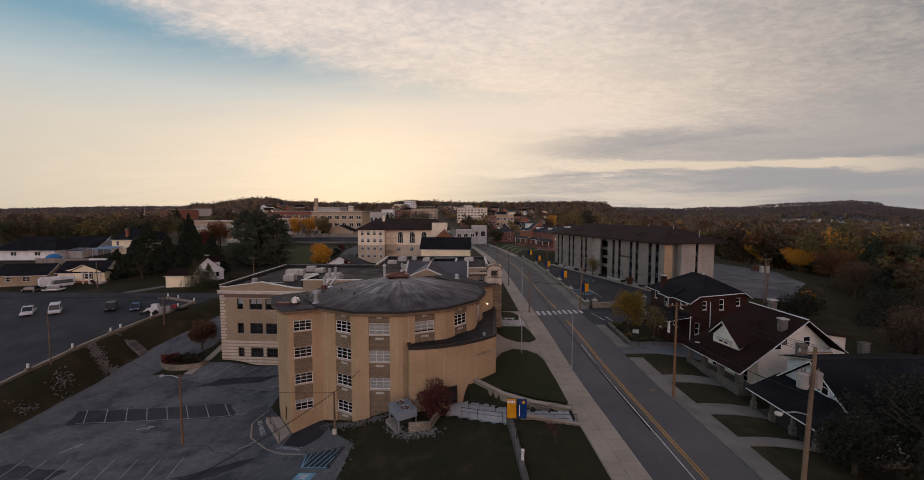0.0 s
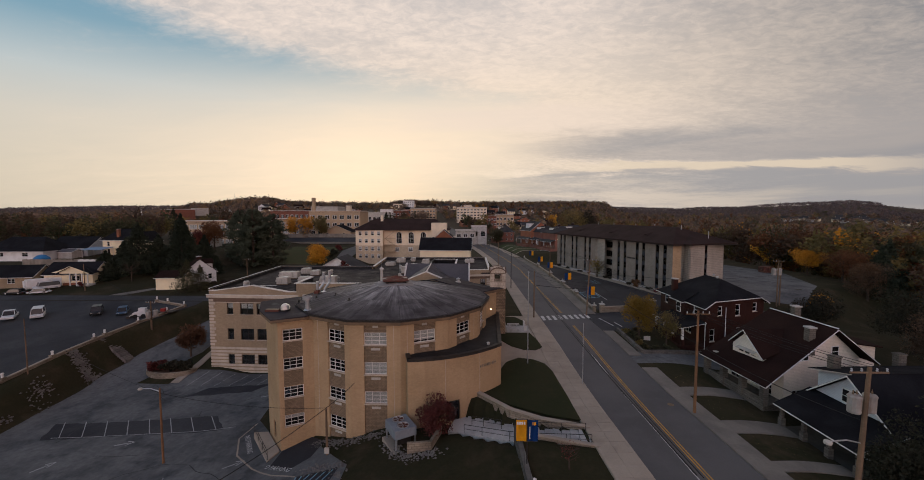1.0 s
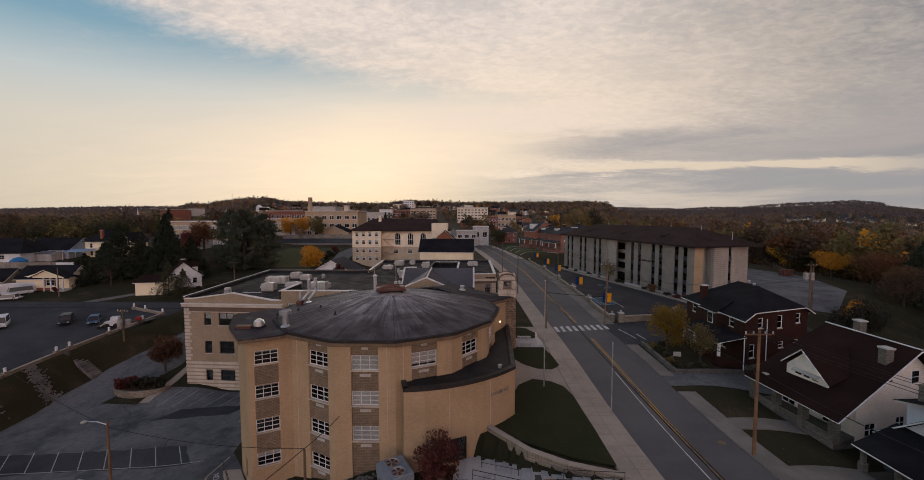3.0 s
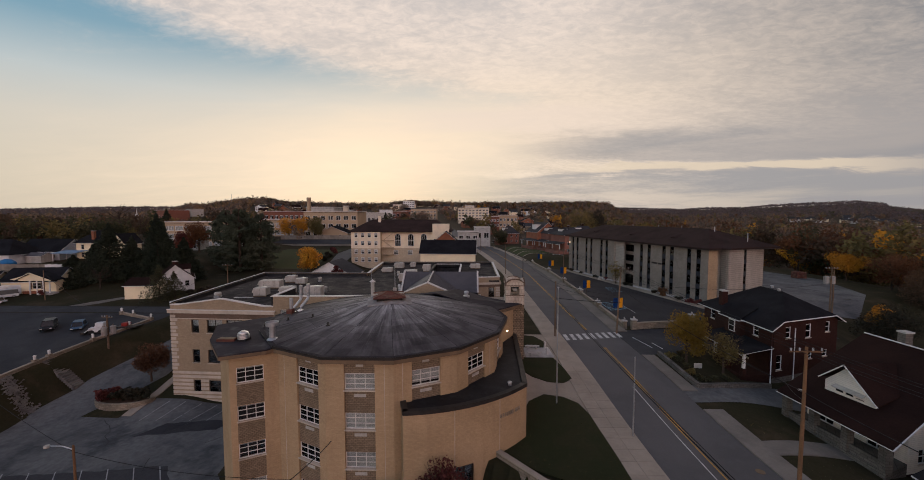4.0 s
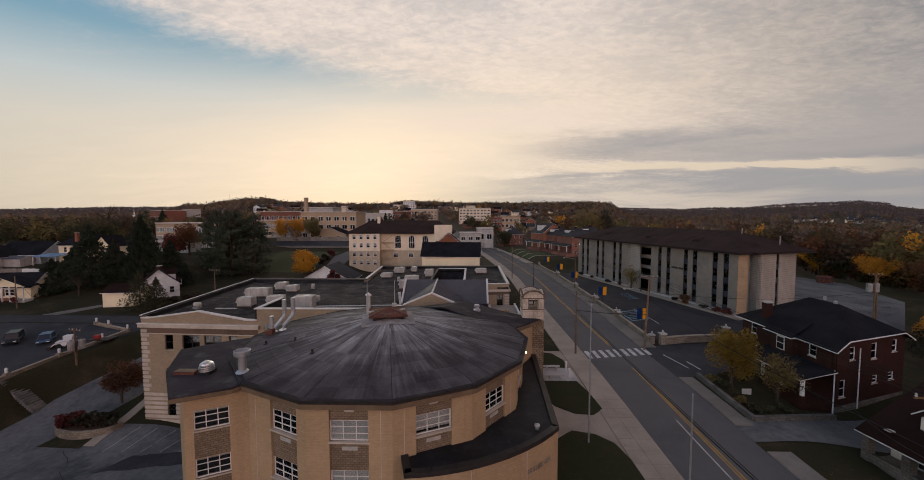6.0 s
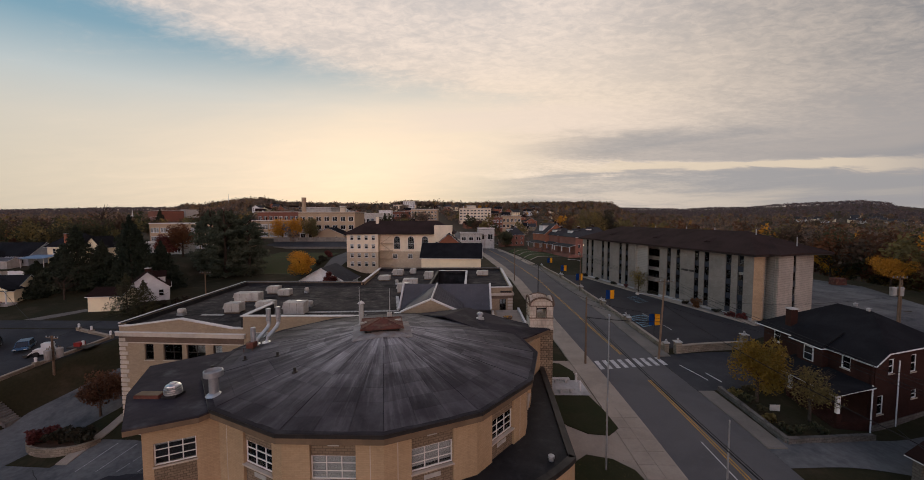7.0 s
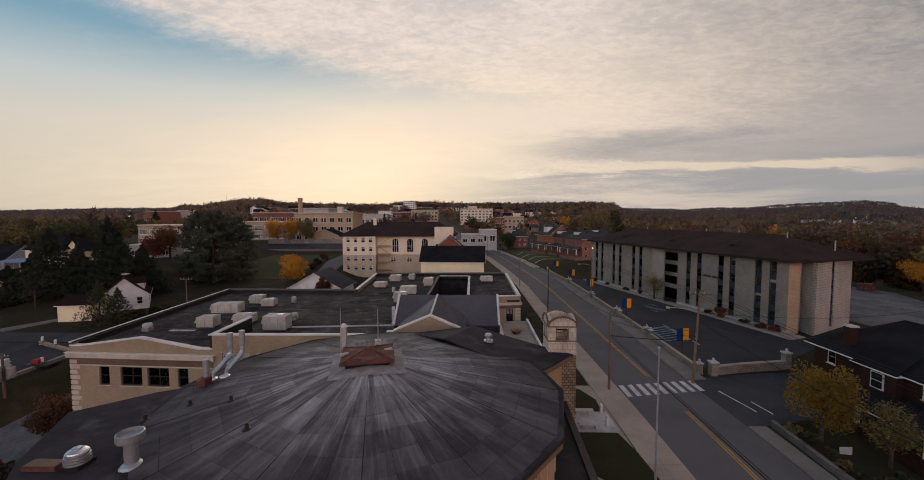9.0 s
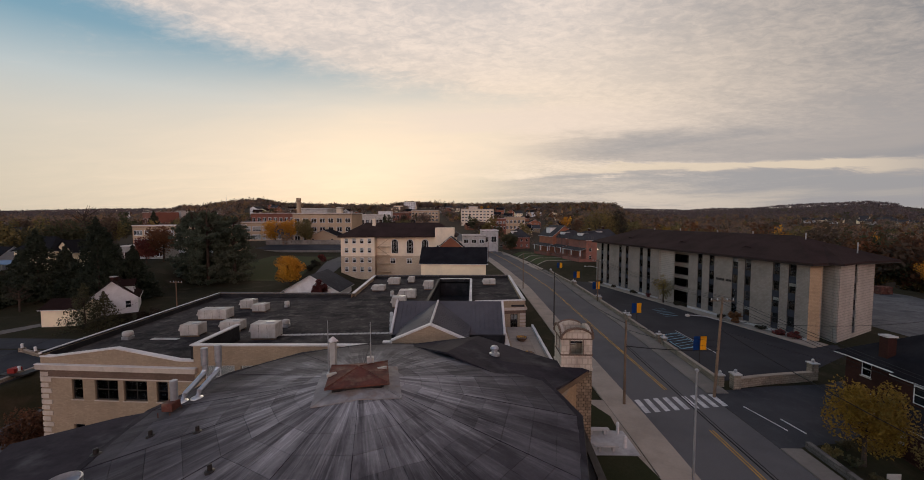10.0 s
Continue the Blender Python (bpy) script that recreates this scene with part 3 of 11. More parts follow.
def window_meshes(w, h, cols, rows, bar, frame_mat):
    """Frame with bars, its glass and a blind, from the opening's lower corner; x along the wall, y inward."""
    key = (round(w, 2), round(h, 2), cols, rows, round(bar, 3), frame_mat.name)
    if key in WINDOWS:
        return WINDOWS[key]
    bm = bmesh.new()
    e = bar * 1.3
    box(bm, 0, w, 0, 0.08, 0, e)
    box(bm, 0, w, 0, 0.08, h - e, h)
    box(bm, 0, e, 0, 0.08, e, h - e)
    box(bm, w - e, w, 0, 0.08, e, h - e)
    for i in range(1, cols):
        x = w * i / cols
        box(bm, x - bar / 2, x + bar / 2, 0.012, 0.07, e, h - e)
    for j in range(1, rows):
        z = h * j / rows
        box(bm, e, w - e, 0.018, 0.06, z - bar / 2, z + bar / 2)
    frame_me = mesh_of("window_frame", bm, frame_mat)
    bm = bmesh.new()
    box(bm, e, w - e, 0.034, 0.042, e, h - e)
    pane_me = mesh_of("window_pane", bm, GLASS)
    bm = bmesh.new()
    box(bm, 0.02, w - 0.02, 0.10, 0.11, -0.3 * h, 0)
    for k in range(7):
        z = -0.3 * h + k * 0.3 * h / 7
        box(bm, 0.02, w - 0.02, 0.095, 0.10, z, z + 0.02)
    blind_me = mesh_of("blind", bm, BLIND)
    # added dark plate behind the glass; the room's shade is in its colour
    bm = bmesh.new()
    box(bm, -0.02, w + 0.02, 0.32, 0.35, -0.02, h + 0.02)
    room_me = mesh_of("room_shade_plate", bm, ROOMSHADE)
    WINDOWS[key] = (frame_me, pane_me, blind_me, room_me)
    return WINDOWS[key]


def plain_pane(w, h):
    bm = bmesh.new()
    box(bm, 0.05, w - 0.05, 0.034, 0.06, 0.05, h - 0.05)
    return mesh_of("pane", bm, CARGLASS)


def wall_pose(p0, p1, s, d, z):
    u = (Vector(p1) - Vector(p0)).normalized()
    n = Vector((-u.y, u.x))
    q = Vector(p0) + u * s + n * d
    return Matrix(((u.x, n.x, 0, q.x), (u.y, n.y, 0, q.y), (0, 0, 1, z), (0, 0, 0, 1)))


def put_window(building, p0, p1, hole, cols=2, rows=2, bar=0.06, mat=None, inset=0.1, blind=0.0, sill=True, label="", room=True, plain=False):
    """A window in an opening of that wall: frame > pane, and a blind drawn part of the way."""
    mat = mat or FRAME
    s0, s1, z0, z1 = hole
    w, h = s1 - s0, z1 - z0
    frame_me, pane_me, blind_me, room_me = window_meshes(w, h, cols, rows, bar, mat)
    m = wall_pose(p0, p1, s0, inset, z0)
    win = shared("window", frame_me, building, m, label)
    if plain:
        room, blind, sill = False, 0, False
        key = ("plain", round(w, 2), round(h, 2))
        if key not in WINDOWS:
            WINDOWS[key] = plain_pane(w, h)
        pane_me = WINDOWS[key]
    p = new("pane", pane_me)
    p.parent = win
    p.visible_shadow = False
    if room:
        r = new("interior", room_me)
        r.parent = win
    if blind > 0:
        b = new("blind", blind_me)
        b.parent = win
        b.matrix_basis = Matrix.Translation((0, 0, h)) @ Matrix.Diagonal((1, 1, blind / 0.3, 1))
    if sill:
        bm = bmesh.new()
        box(bm, -0.06, w + 0.06, -inset - 0.06, 0.0, -0.09, 0.0)
        me = WINDOWS.setdefault(("sill", round(w, 2), round(inset, 2)), None)
        if me is None:
            me = WINDOWS[("sill", round(w, 2), round(inset, 2))] = mesh_of("sill", bm, LIME)
        else:
            bm.free()
        s = new("sill", me)
        s.parent = win
    return win


def S(a, b, t):
    t = min(max((t - a) / (b - a), 0.0), 1.0)
    return t * t * (3 - 2 * t)


def lerp_list(x, pts):
    """Straight lines between (x, value) pairs."""
    if x <= pts[0][0]:
        return pts[0][1]
    for (a, u), (b, v) in zip(pts, pts[1:]):
        if x <= b:
            return u + (v - u) * (x - a) / (b - a)
    return pts[-1][1]


# ---- the lie of the land ----
KERB_LEFT = ((-200, 22.0), (0, 15.0), (30, 13.8), (60, 12.7), (75, 11.9), (90, 11.6), (137, 10.9), (165, 8.6), (200, 4.6), (270, -6.0), (420, -40.0), (700, -120.0))


def kerb_left(y):
    return lerp_list(y, KERB_LEFT)


def kerb_right(y):
    return kerb_left(y) + lerp_list(y, ((0, 7.9), (40, 8.8), (60, 8.9), (75, 8.7), (95, 9.6), (150, 10.4)))


def road_z(y):
    return -1.75 + 1.85 * S(42, 78, y) + 0.9 * S(120, 260, y)


def step_axis(x):
    """Plan y of the garden stair's middle at x."""
    return lerp_list(x, ((-2.5, 43.4), (4.0, 39.9), (11.0, 37.9)))


def step_z(x):
    return lerp_list(x, ((-1.0, -3.75), (0.5, -3.65), (10.2, -1.85), (11.0, -1.75)))


# heights by bearing: the near valley, the far ridges and the hill behind the town
MIDLAND = ((-1.0, 5.0), (-0.6, 6.0), (-0.3, 8.0), (0.0, 6.0), (0.18, 2.0), (0.45, -5.0), (1.0, -9.0))
FAR_RIDGE = ((-0.97, 27), (-0.9, 32), (-0.81, 39), (-0.75, 43), (-0.66, 45), (0.0, 48), (0.36, 46), (0.46, 40), (0.49, 37), (0.53, 43), (0.60, 42), (0.64, 49), (0.69, 54), (0.77, 58), (0.80, 51), (0.81, 40), (0.85, 28), (0.95, 25))
TOWNHILL = ((-0.68, 23), (-0.64, 28), (-0.61, 27), (-0.58, 33), (-0.53, 38), (-0.49, 39), (-0.46, 34), (-0.38, 32), (-0.30, 31), (-0.23, 31), (-0.17, 37), (-0.11, 36), (-0.05, 34), (0.15, 33), (0.29, 34), (0.33, 31), (0.36, 24), (0.40, 18))


HU, HN = Vector((-0.26426, 0.96445)), Vector((0.96445, 0.26426))


def hall_at(along, inward):
    """Plan point of the hall: metres from its near street corner along the front and into the depth."""
    return tuple(Vector((46.1, 93.75)) + HU * along + HN * inward)


def drive_edge(y):
    """Plan x of the drive's bank side at y."""
    return lerp_list(y, ((50, -62.8), (61, -64.6), (67.5, -65.7), (75, -64.6), (81, -61.8), (88, -59.0), (97, -57.0)))


def land(x, y):
    r = road_z(y)
    # the lower yard and car park to the west
    low = lerp_list(x, ((-62, -10.3), (-50, -10.2), (-36, -9.8), (-28, -8.9), (-22, -8.1), (-18.5, -7.1), (-14, -6.1), (-9.8, -4.7), (-6, -4.0), (1.5, -3.1), (3.8, -2.6), (9, -1.75)))
    edge = 3.75 if y < 40.2 else 3.75 - 7.0 * S(40.2, 46.5, y)
    upper = S(edge - 0.15, edge + 0.15, x)
    near = low + (r - low) * upper
    if 33 < y < 49 and -3.2 < x < 11.3:
        side = y - step_axis(x)
        a = -side / 1.25 if side < 0 else side / lerp_list(x, ((-2.5, 2.9), (3.6, 2.3), (6.5, 1.65), (11, 1.5)))
        if a < 1.0:
            near = min(near, step_z(x) - 0.35)
    # the drive that climbs beside the old wing
    up = lerp_list(y, ((66, -10.0), (72, -9.0), (78, -7.2), (88, -4.6), (97, -1.6), (106, -1.0)))
    west = near if y < 64 else near + (up - near) * S(64, 68, y) * S(-40, -46, x)
    lot_b = -4.2 + 0.12 * (min(max(y, 30), 95) - 72)
    edge_w = drive_edge(y)
    if x < edge_w:
        west = west + (lot_b - west) * S(edge_w - 0.3, edge_w - 3.6, x)
    if y > 96 and x < edge_w - 1:
        west = lot_b + (0.6 * S(96, 108, y) + 0.02 * (min(y, 160) - 96))
    mid = r + (-1.2 - r) * S(0, -45, x)
    # gardens and town slope behind the school
    yards = lerp_list(y, ((97, -1.2), (108, -0.4), (115, 1.0), (122, 3.0), (140, 4.6), (160, 5.4), (185, 5.4), (210, 7.0), (240, 7.5)))
    slope = lerp_list(y, ((97, -1.5), (108, -0.4), (118, 0.0), (135, -0.6), (150, 0.0), (170, 3.2), (190, 3.8), (194, 4.9), (207, 7.0), (240, 7.5)))
    back = yards + (slope - yards) * S(-96, -84, x)
    back = back + (mid - back) * S(-50, -40, x)
    west = west + (back - west) * (S(98, 122, y) if x > -58 else S(97, 110, y))
    # east side: falls away behind the houses, level round the hall
    east_low = r - 1.9 * S(25, 39, x) * (1 - 0.3 * S(58, 70, y)) - 3.5 * S(46, 75, x) - 9.0 * S(75, 130, x)
    east_lot = 0.1 - 14.0 * S(102, 165, x)
    east = east_low + (east_lot - east_low) * S(66, 84, y - 0.32 * (x - 24))
    kl = kerb_left(y)
    z = west if x < kl - 3.6 else (east if x > kl + 11 else r)
    # grass bank under the houses beyond the residence hall
    if x > kl + 11 and 156 < y < 290:
        z = z + (2.4 - z) * S(156, 172, y) * S(288, 255, y) * S(kl + 11, kl + 17, x) * S(85, 62, x)
    # distance: a shallow valley to the right, the town's hill ahead, then wooded ridges
    R = math.hypot(x, y - 17)
    if R > 200 or y < -20:
        az = math.atan2(x, y - 17)
        n = noise.fractal(Vector((x / 300.0, y / 300.0, 3.1)), 0.8, 2.0, 3)
        low = lerp_list(az, MIDLAND)
        far = low + (lerp_list(az, FAR_RIDGE) - low) * S(450, 1750, R) + 2.5 * n * S(1600, 900, R)
        lift = S(300, 780, R) * S(1200, 860, R) * S(-0.74, -0.62, az) * S(0.40, 0.33, az)
        far = far + (lerp_list(az, TOWNHILL) - far) * lift
        f = S(200, 400, R)
        if x > kl + 11 and 170 < y < 290:
            f *= 1 - S(170, 186, y) * S(288, 255, y) * S(85, 62, x)
        z = z + (far - z) * f
    return z


def span(a, b, step):
    n = max(1, round((b - a) / step))
    return [a + (b - a) * i / n for i in range(n)]


GX = span(-3600, -900, 300) + span(-900, -300, 75) + span(-300, -140, 20) + span(-140, -75, 5) + span(-75, -46, 1.45) + span(-46, -9, 1.85) + span(-9, 15, 0.6) + span(15, 48, 1.65) + span(48, 140, 6) + span(140, 340, 20) + span(340, 900, 70) + span(900, 3600, 300) + [3600]
GY = span(-1500, -200, 260) + span(-200, -20, 30) + span(-20, 24, 4) + span(24, 50, 0.65) + span(50, 110, 1.5) + span(110, 216, 4) + span(216, 420, 17) + span(420, 1000, 58) + span(1000, 4500, 250) + [4500]


def build_ground():
    me = bpy.data.meshes.new("ground")
    verts = [(x, y, land(x, y)) for y in GY for x in GX]
    w = len(GX)
    faces = [(j * w + i, j * w + i + 1, (j + 1) * w + i + 1, (j + 1) * w + i) for j in range(len(GY) - 1) for i in range(w - 1)]
    me.from_pydata(verts, [], faces)
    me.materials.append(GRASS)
    me.polygons.foreach_set("use_smooth", [True] * len(me.polygons))
    return tagged(new("ground", me), "autumn grass and fields reaching the hills", "ground", kind="structure")


def land_grid(x, y):
    """Height of the ground sheet itself between its grid lines."""
    i = max(k for k in range(len(GX) - 1) if GX[k] <= x)
    j = max(k for k in range(len(GY) - 1) if GY[k] <= y)
    a, b = (x - GX[i]) / (GX[i + 1] - GX[i]), (y - GY[j]) / (GY[j + 1] - GY[j])
    z = [land(GX[i + p], GY[j + q]) for q in (0, 1) for p in (0, 1)]
    return z[0] * (1 - a) * (1 - b) + z[1] * a * (1 - b) + z[2] * (1 - a) * b + z[3] * a * b


def sheet(name, pts, material, lift, skirt=0.0, parent=None, level=None, step=1):
    """A polygon laid on the land: cut along the ground's own grid so that the two run parallel."""
    bm = bmesh.new()
    bm.faces.new([bm.verts.new((p[0], p[1], 0)) for p in pts])
    xs, ys = [p[0] for p in pts], [p[1] for p in pts]
    if level is None:
        for k, v in enumerate(GX):
            if min(xs) < v < max(xs) and k % step == 0:
                bmesh.ops.bisect_plane(bm, geom=bm.verts[:] + bm.edges[:] + bm.faces[:], plane_co=(v, 0, 0), plane_no=(1, 0, 0))
        for k, v in enumerate(GY):
            if min(ys) < v < max(ys) and k % step == 0:
                bmesh.ops.bisect_plane(bm, geom=bm.verts[:] + bm.edges[:] + bm.faces[:], plane_co=(0, v, 0), plane_no=(0, 1, 0))
    for v in bm.verts:
        v.co.z = (level(v.co.x, v.co.y) if level else land_grid(v.co.x, v.co.y)) + lift
    if skirt:
        rim = [e for e in bm.edges if e.is_boundary]
        made = bmesh.ops.extrude_edge_only(bm, edges=rim)["geom"]
        bmesh.ops.translate(bm, verts=[v for v in made if isinstance(v, bmesh.types.BMVert)], vec=(0, 0, -skirt))
    bmesh.ops.recalc_face_normals(bm, faces=bm.faces)
    up = sum(f.normal.z * f.calc_area() for f in bm.faces)
    if up < 0:
        bmesh.ops.reverse_faces(bm, faces=bm.faces)
    return part(name, bm, material, parent)


def ribbon(y0, y1, left, right, step=3.0):
    """A strip's outline along the road."""
    ys = [y0 + (y1 - y0) * i / max(1, round((y1 - y0) / step)) for i in range(max(1, round((y1 - y0) / step)) + 1)]
    return [(right(y), y) for y in ys] + [(left(y), y) for y in reversed(ys)]


build_ground()
road = tagged(sheet("road", ribbon(-60, 380, kerb_left, kerb_right), ROADTOP, 0.05), "worn grey asphalt two-lane street with bending course", "road", kind="structure")


def line_strip(name, y0, y1, off, width, material, parent, lift=0.075):
    sheet(name, ribbon(y0, y1, lambda y: kerb_left(y) + off(y), lambda y: kerb_left(y) + off(y) + width, 6.0), material, lift, parent=parent, step=1)


def centre_off(y):
    return lerp_list(y, ((20, 4.0), (45, 4.6), (70, 4.75), (150, 5.2)))


for d in (-0.17, 0.09):
    line_strip("centre_line", -40, 69, lambda y: centre_off(y) + d, 0.12, YELLOWLINE, road)
    line_strip("centre_line", 76.5, 240, lambda y: centre_off(y) + d, 0.12, YELLOWLINE, road)
line_strip("lane_line", -40, 58, lambda y: centre_off(y) - 0.95, 0.11, WHITELINE, road)
for k in range(9):
    x0 = 12.35 + k * 1.04
    bm = bmesh.new()
    y0 = 71.6 + 0.17 * (x0 - 12)
    q = [(x0, y0), (x0 + 0.55, y0 + 0.09), (x0 + 0.47, y0 + 2.6), (x0 - 0.08, y0 + 2.5)]
    bm.faces.new([bm.verts.new((a, b, land_grid(a, b) + 0.08)) for a, b in q])
    part("crosswalk_stripe", bm, WHITELINE, road)

# pavements with real kerbs
left_walk = tagged(sheet("pavement", ribbon(-60, 63, lambda y: kerb_left(y) - 3.1, kerb_left), CONCRETE, 0.16, 0.3), "tan concrete pavement slab beside the street", "pavement", kind="structure")
for k in range(24):
    y0, y1 = 24.5 + k * 1.6, 26.1 + k * 1.6
    for f0, f1 in ((0.0, 0.5), (0.5, 1.0)):
        bm = bmesh.new()
        q = []
        for y_, f_ in ((y0 + 0.012, f0), (y0 + 0.012, f1), (y1 - 0.012, f1), (y1 - 0.012, f0)):
            x_ = kerb_left(y_) - 3.08 + 2.9 * f_ + (0.012 if f_ == f0 else -0.012)
            q.append((x_, y_, land_grid(x_, y_) + 0.19))
        slab(bm, q, [(0, 1, 2, 3)], 0.04)
        part("paving_slab", bm, CONCRETE, left_walk)
far_walk = tagged(sheet("pavement", ribbon(63, 300, lambda y: kerb_left(y) - 2.9, kerb_left), CONCRETE, 0.16, 0.3), "tan concrete pavement along the school side", "pavement", kind="structure")
right_walk = tagged(sheet("pavement", ribbon(-60, 53.5, kerb_right, lambda y: kerb_right(y) + 2.0), CONCRETE3, 0.16, 0.3), "narrow concrete pavement in front of the houses", "pavement", kind="structure")
mid_walk = tagged(sheet("pavement", ribbon(57.2, 66.5, kerb_right, lambda y: kerb_right(y) + 1.7), CONCRETE3, 0.15, 0.3), "narrow concrete pavement beside the garden wall", "pavement", kind="structure")
hall_walk = tagged(sheet("pavement", ribbon(75.8, 170, kerb_right, lambda y: kerb_right(y) + 2.3), CONCRETE3, 0.16, 0.3), "concrete pavement below the car park wall", "pavement", kind="structure")
tagged(sheet("side_street", [(kerb_right(66.5), 66.4), (27.5, 67.6), (38, 73.5), (62, 82), (62, 89.5), (36, 79.5), (kerb_right(76), 76)], ASPHALT, 0.06), "dark asphalt side street joining the main road", "road", kind="structure")
for a, b in (((22.6, 73.0), (23.7, 69.0)), ((24.5, 70.8), (25.0, 68.6))):
    bm = bmesh.new()
    tube(bm, [(a[0], a[1], land_grid(*a) + 0.085), (b[0], b[1], land_grid(*b) + 0.085)], 0.06, 4)
    part("stop_line", bm, WHITELINE, road)
tagged(sheet("forecourt", [(2.7, 48.2), (kerb_left(49) - 3.1, 48.2), (kerb_left(63) - 3.0, 63), (kerb_left(74) - 2.9, 74), (3.9, 74), (3.7, 63)], CONCRETE, 0.12, 0.2), "tan concrete forecourt between the lawns", "pavement", kind="structure")
# lawns
L1 = [(0.4, 46.6), (3.0, 44.2), (7.2, 41.9), (10.4, 40.9), (10.3, 46), (9.9, 52.2), (9.3, 54.3), (8.0, 55.5), (6.0, 56.0), (4.2, 54.6), (3.1, 52.0), (2.7, 49.2)]
tagged(sheet("lawn", L1, LAWN, 0.2, 0.12), "dark green mown lawn with a few fallen leaves", "lawn", kind="structure")
L2 = [(4.0, 62.2), (5.4, 60.0), (7.0, 58.8), (8.8, 58.6), (10.0, 59.6), (9.6, 62.6), (8.9, 65.2), (4.2, 65.2)]
tagged(sheet("lawn", L2, LAWN, 0.2, 0.12), "small half-round mown lawn in the forecourt", "lawn", kind="structure")
L3 = [(5.5, 68.6), (8.6, 68.6), (8.7, 70.8), (7.6, 73.0), (5.5, 73.6)]
tagged(sheet("lawn", L3, LAWN, 0.2, 0.12), "small mown lawn below the tower", "lawn", kind="structure")
# car parks
tagged(sheet("car_park", [(-17.2, 44.4), (-19.6, 45.6), (-22.2, 46.0), (-29, 53.5), (-32, 70.6), (-50, 70.8), (-52.0, 66.4), (-57.6, 66.6), (-52.5, 76), (-50.4, 97), (-56.8, 97), (-58.8, 88), (-61.6, 81), (-64.4, 75), (-65.4, 67.5), (-64.4, 61), (-62.6, 50), (-60, 20), (-12, 20), (-12.6, 39.5)], OLDLOT, 0.05), "patched grey asphalt car park with faded markings", "car park", kind="structure")
tagged(sheet("upper_car_park", [(-68.5, 50), (-70.4, 66), (-69.4, 74), (-66.8, 82), (-64, 90.5), (-64, 92.6), (-170, 92.6), (-170, 40), (-69.5, 40)], UPPERLOT, 0.06), "dark worn asphalt upper car park", "car park", kind="structure")
tagged(sheet("back_road", [(-50.4, 93), (-50.4, 97.2), (-200, 97.2), (-200, 93)], ASPHALT, 0.05), "grey asphalt back road behind the car park", "road", kind="structure")
tagged(sheet("hall_car_park", [(24.3, 79.0), (35.2, 81.4), (46.5, 88.0), (49.0, 92.0), hall_at(-2.0, 0.0), hall_at(-2.6, -2.5), hall_at(56, -2.3), (23.6, 149), (24.0, 120)], DARKLOT, 0.07), "dark fresh asphalt car park of the residence hall", "car park", kind="structure")
tagged(sheet("back_lot", [(64, 92), (64, 104), (56, 150), (94, 150), (99, 128), (90, 106), (75, 92)], OLDLOT, 0.08), "bare grey lot behind the residence hall", "car park", kind="structure")
tagged(sheet("driveway", [(kerb_right(54.9), 54.9), (kerb_right(58.3), 58.3), (34, 60.4), (44, 62.8), (44, 58.5), (34, 55.6)], OLDLOT, 0.06), "worn grey driveway beside the brick house", "road", kind="structure")

# ---- the round classroom building ----
CX, CY, RR, RW = -10.95, 56.8, 12.95, 12.5
EAVE = 7.2


def ring(k, r):
    a = radians(-102.857 + 25.7143 * k)
    return (CX + r * math.cos(a), CY + r * math.sin(a))


def roof_z(x, y):
    return EAVE + 0.18 + 2.35 * (1 - min(1.0, math.hypot(x - CX, y - CY) / RR))


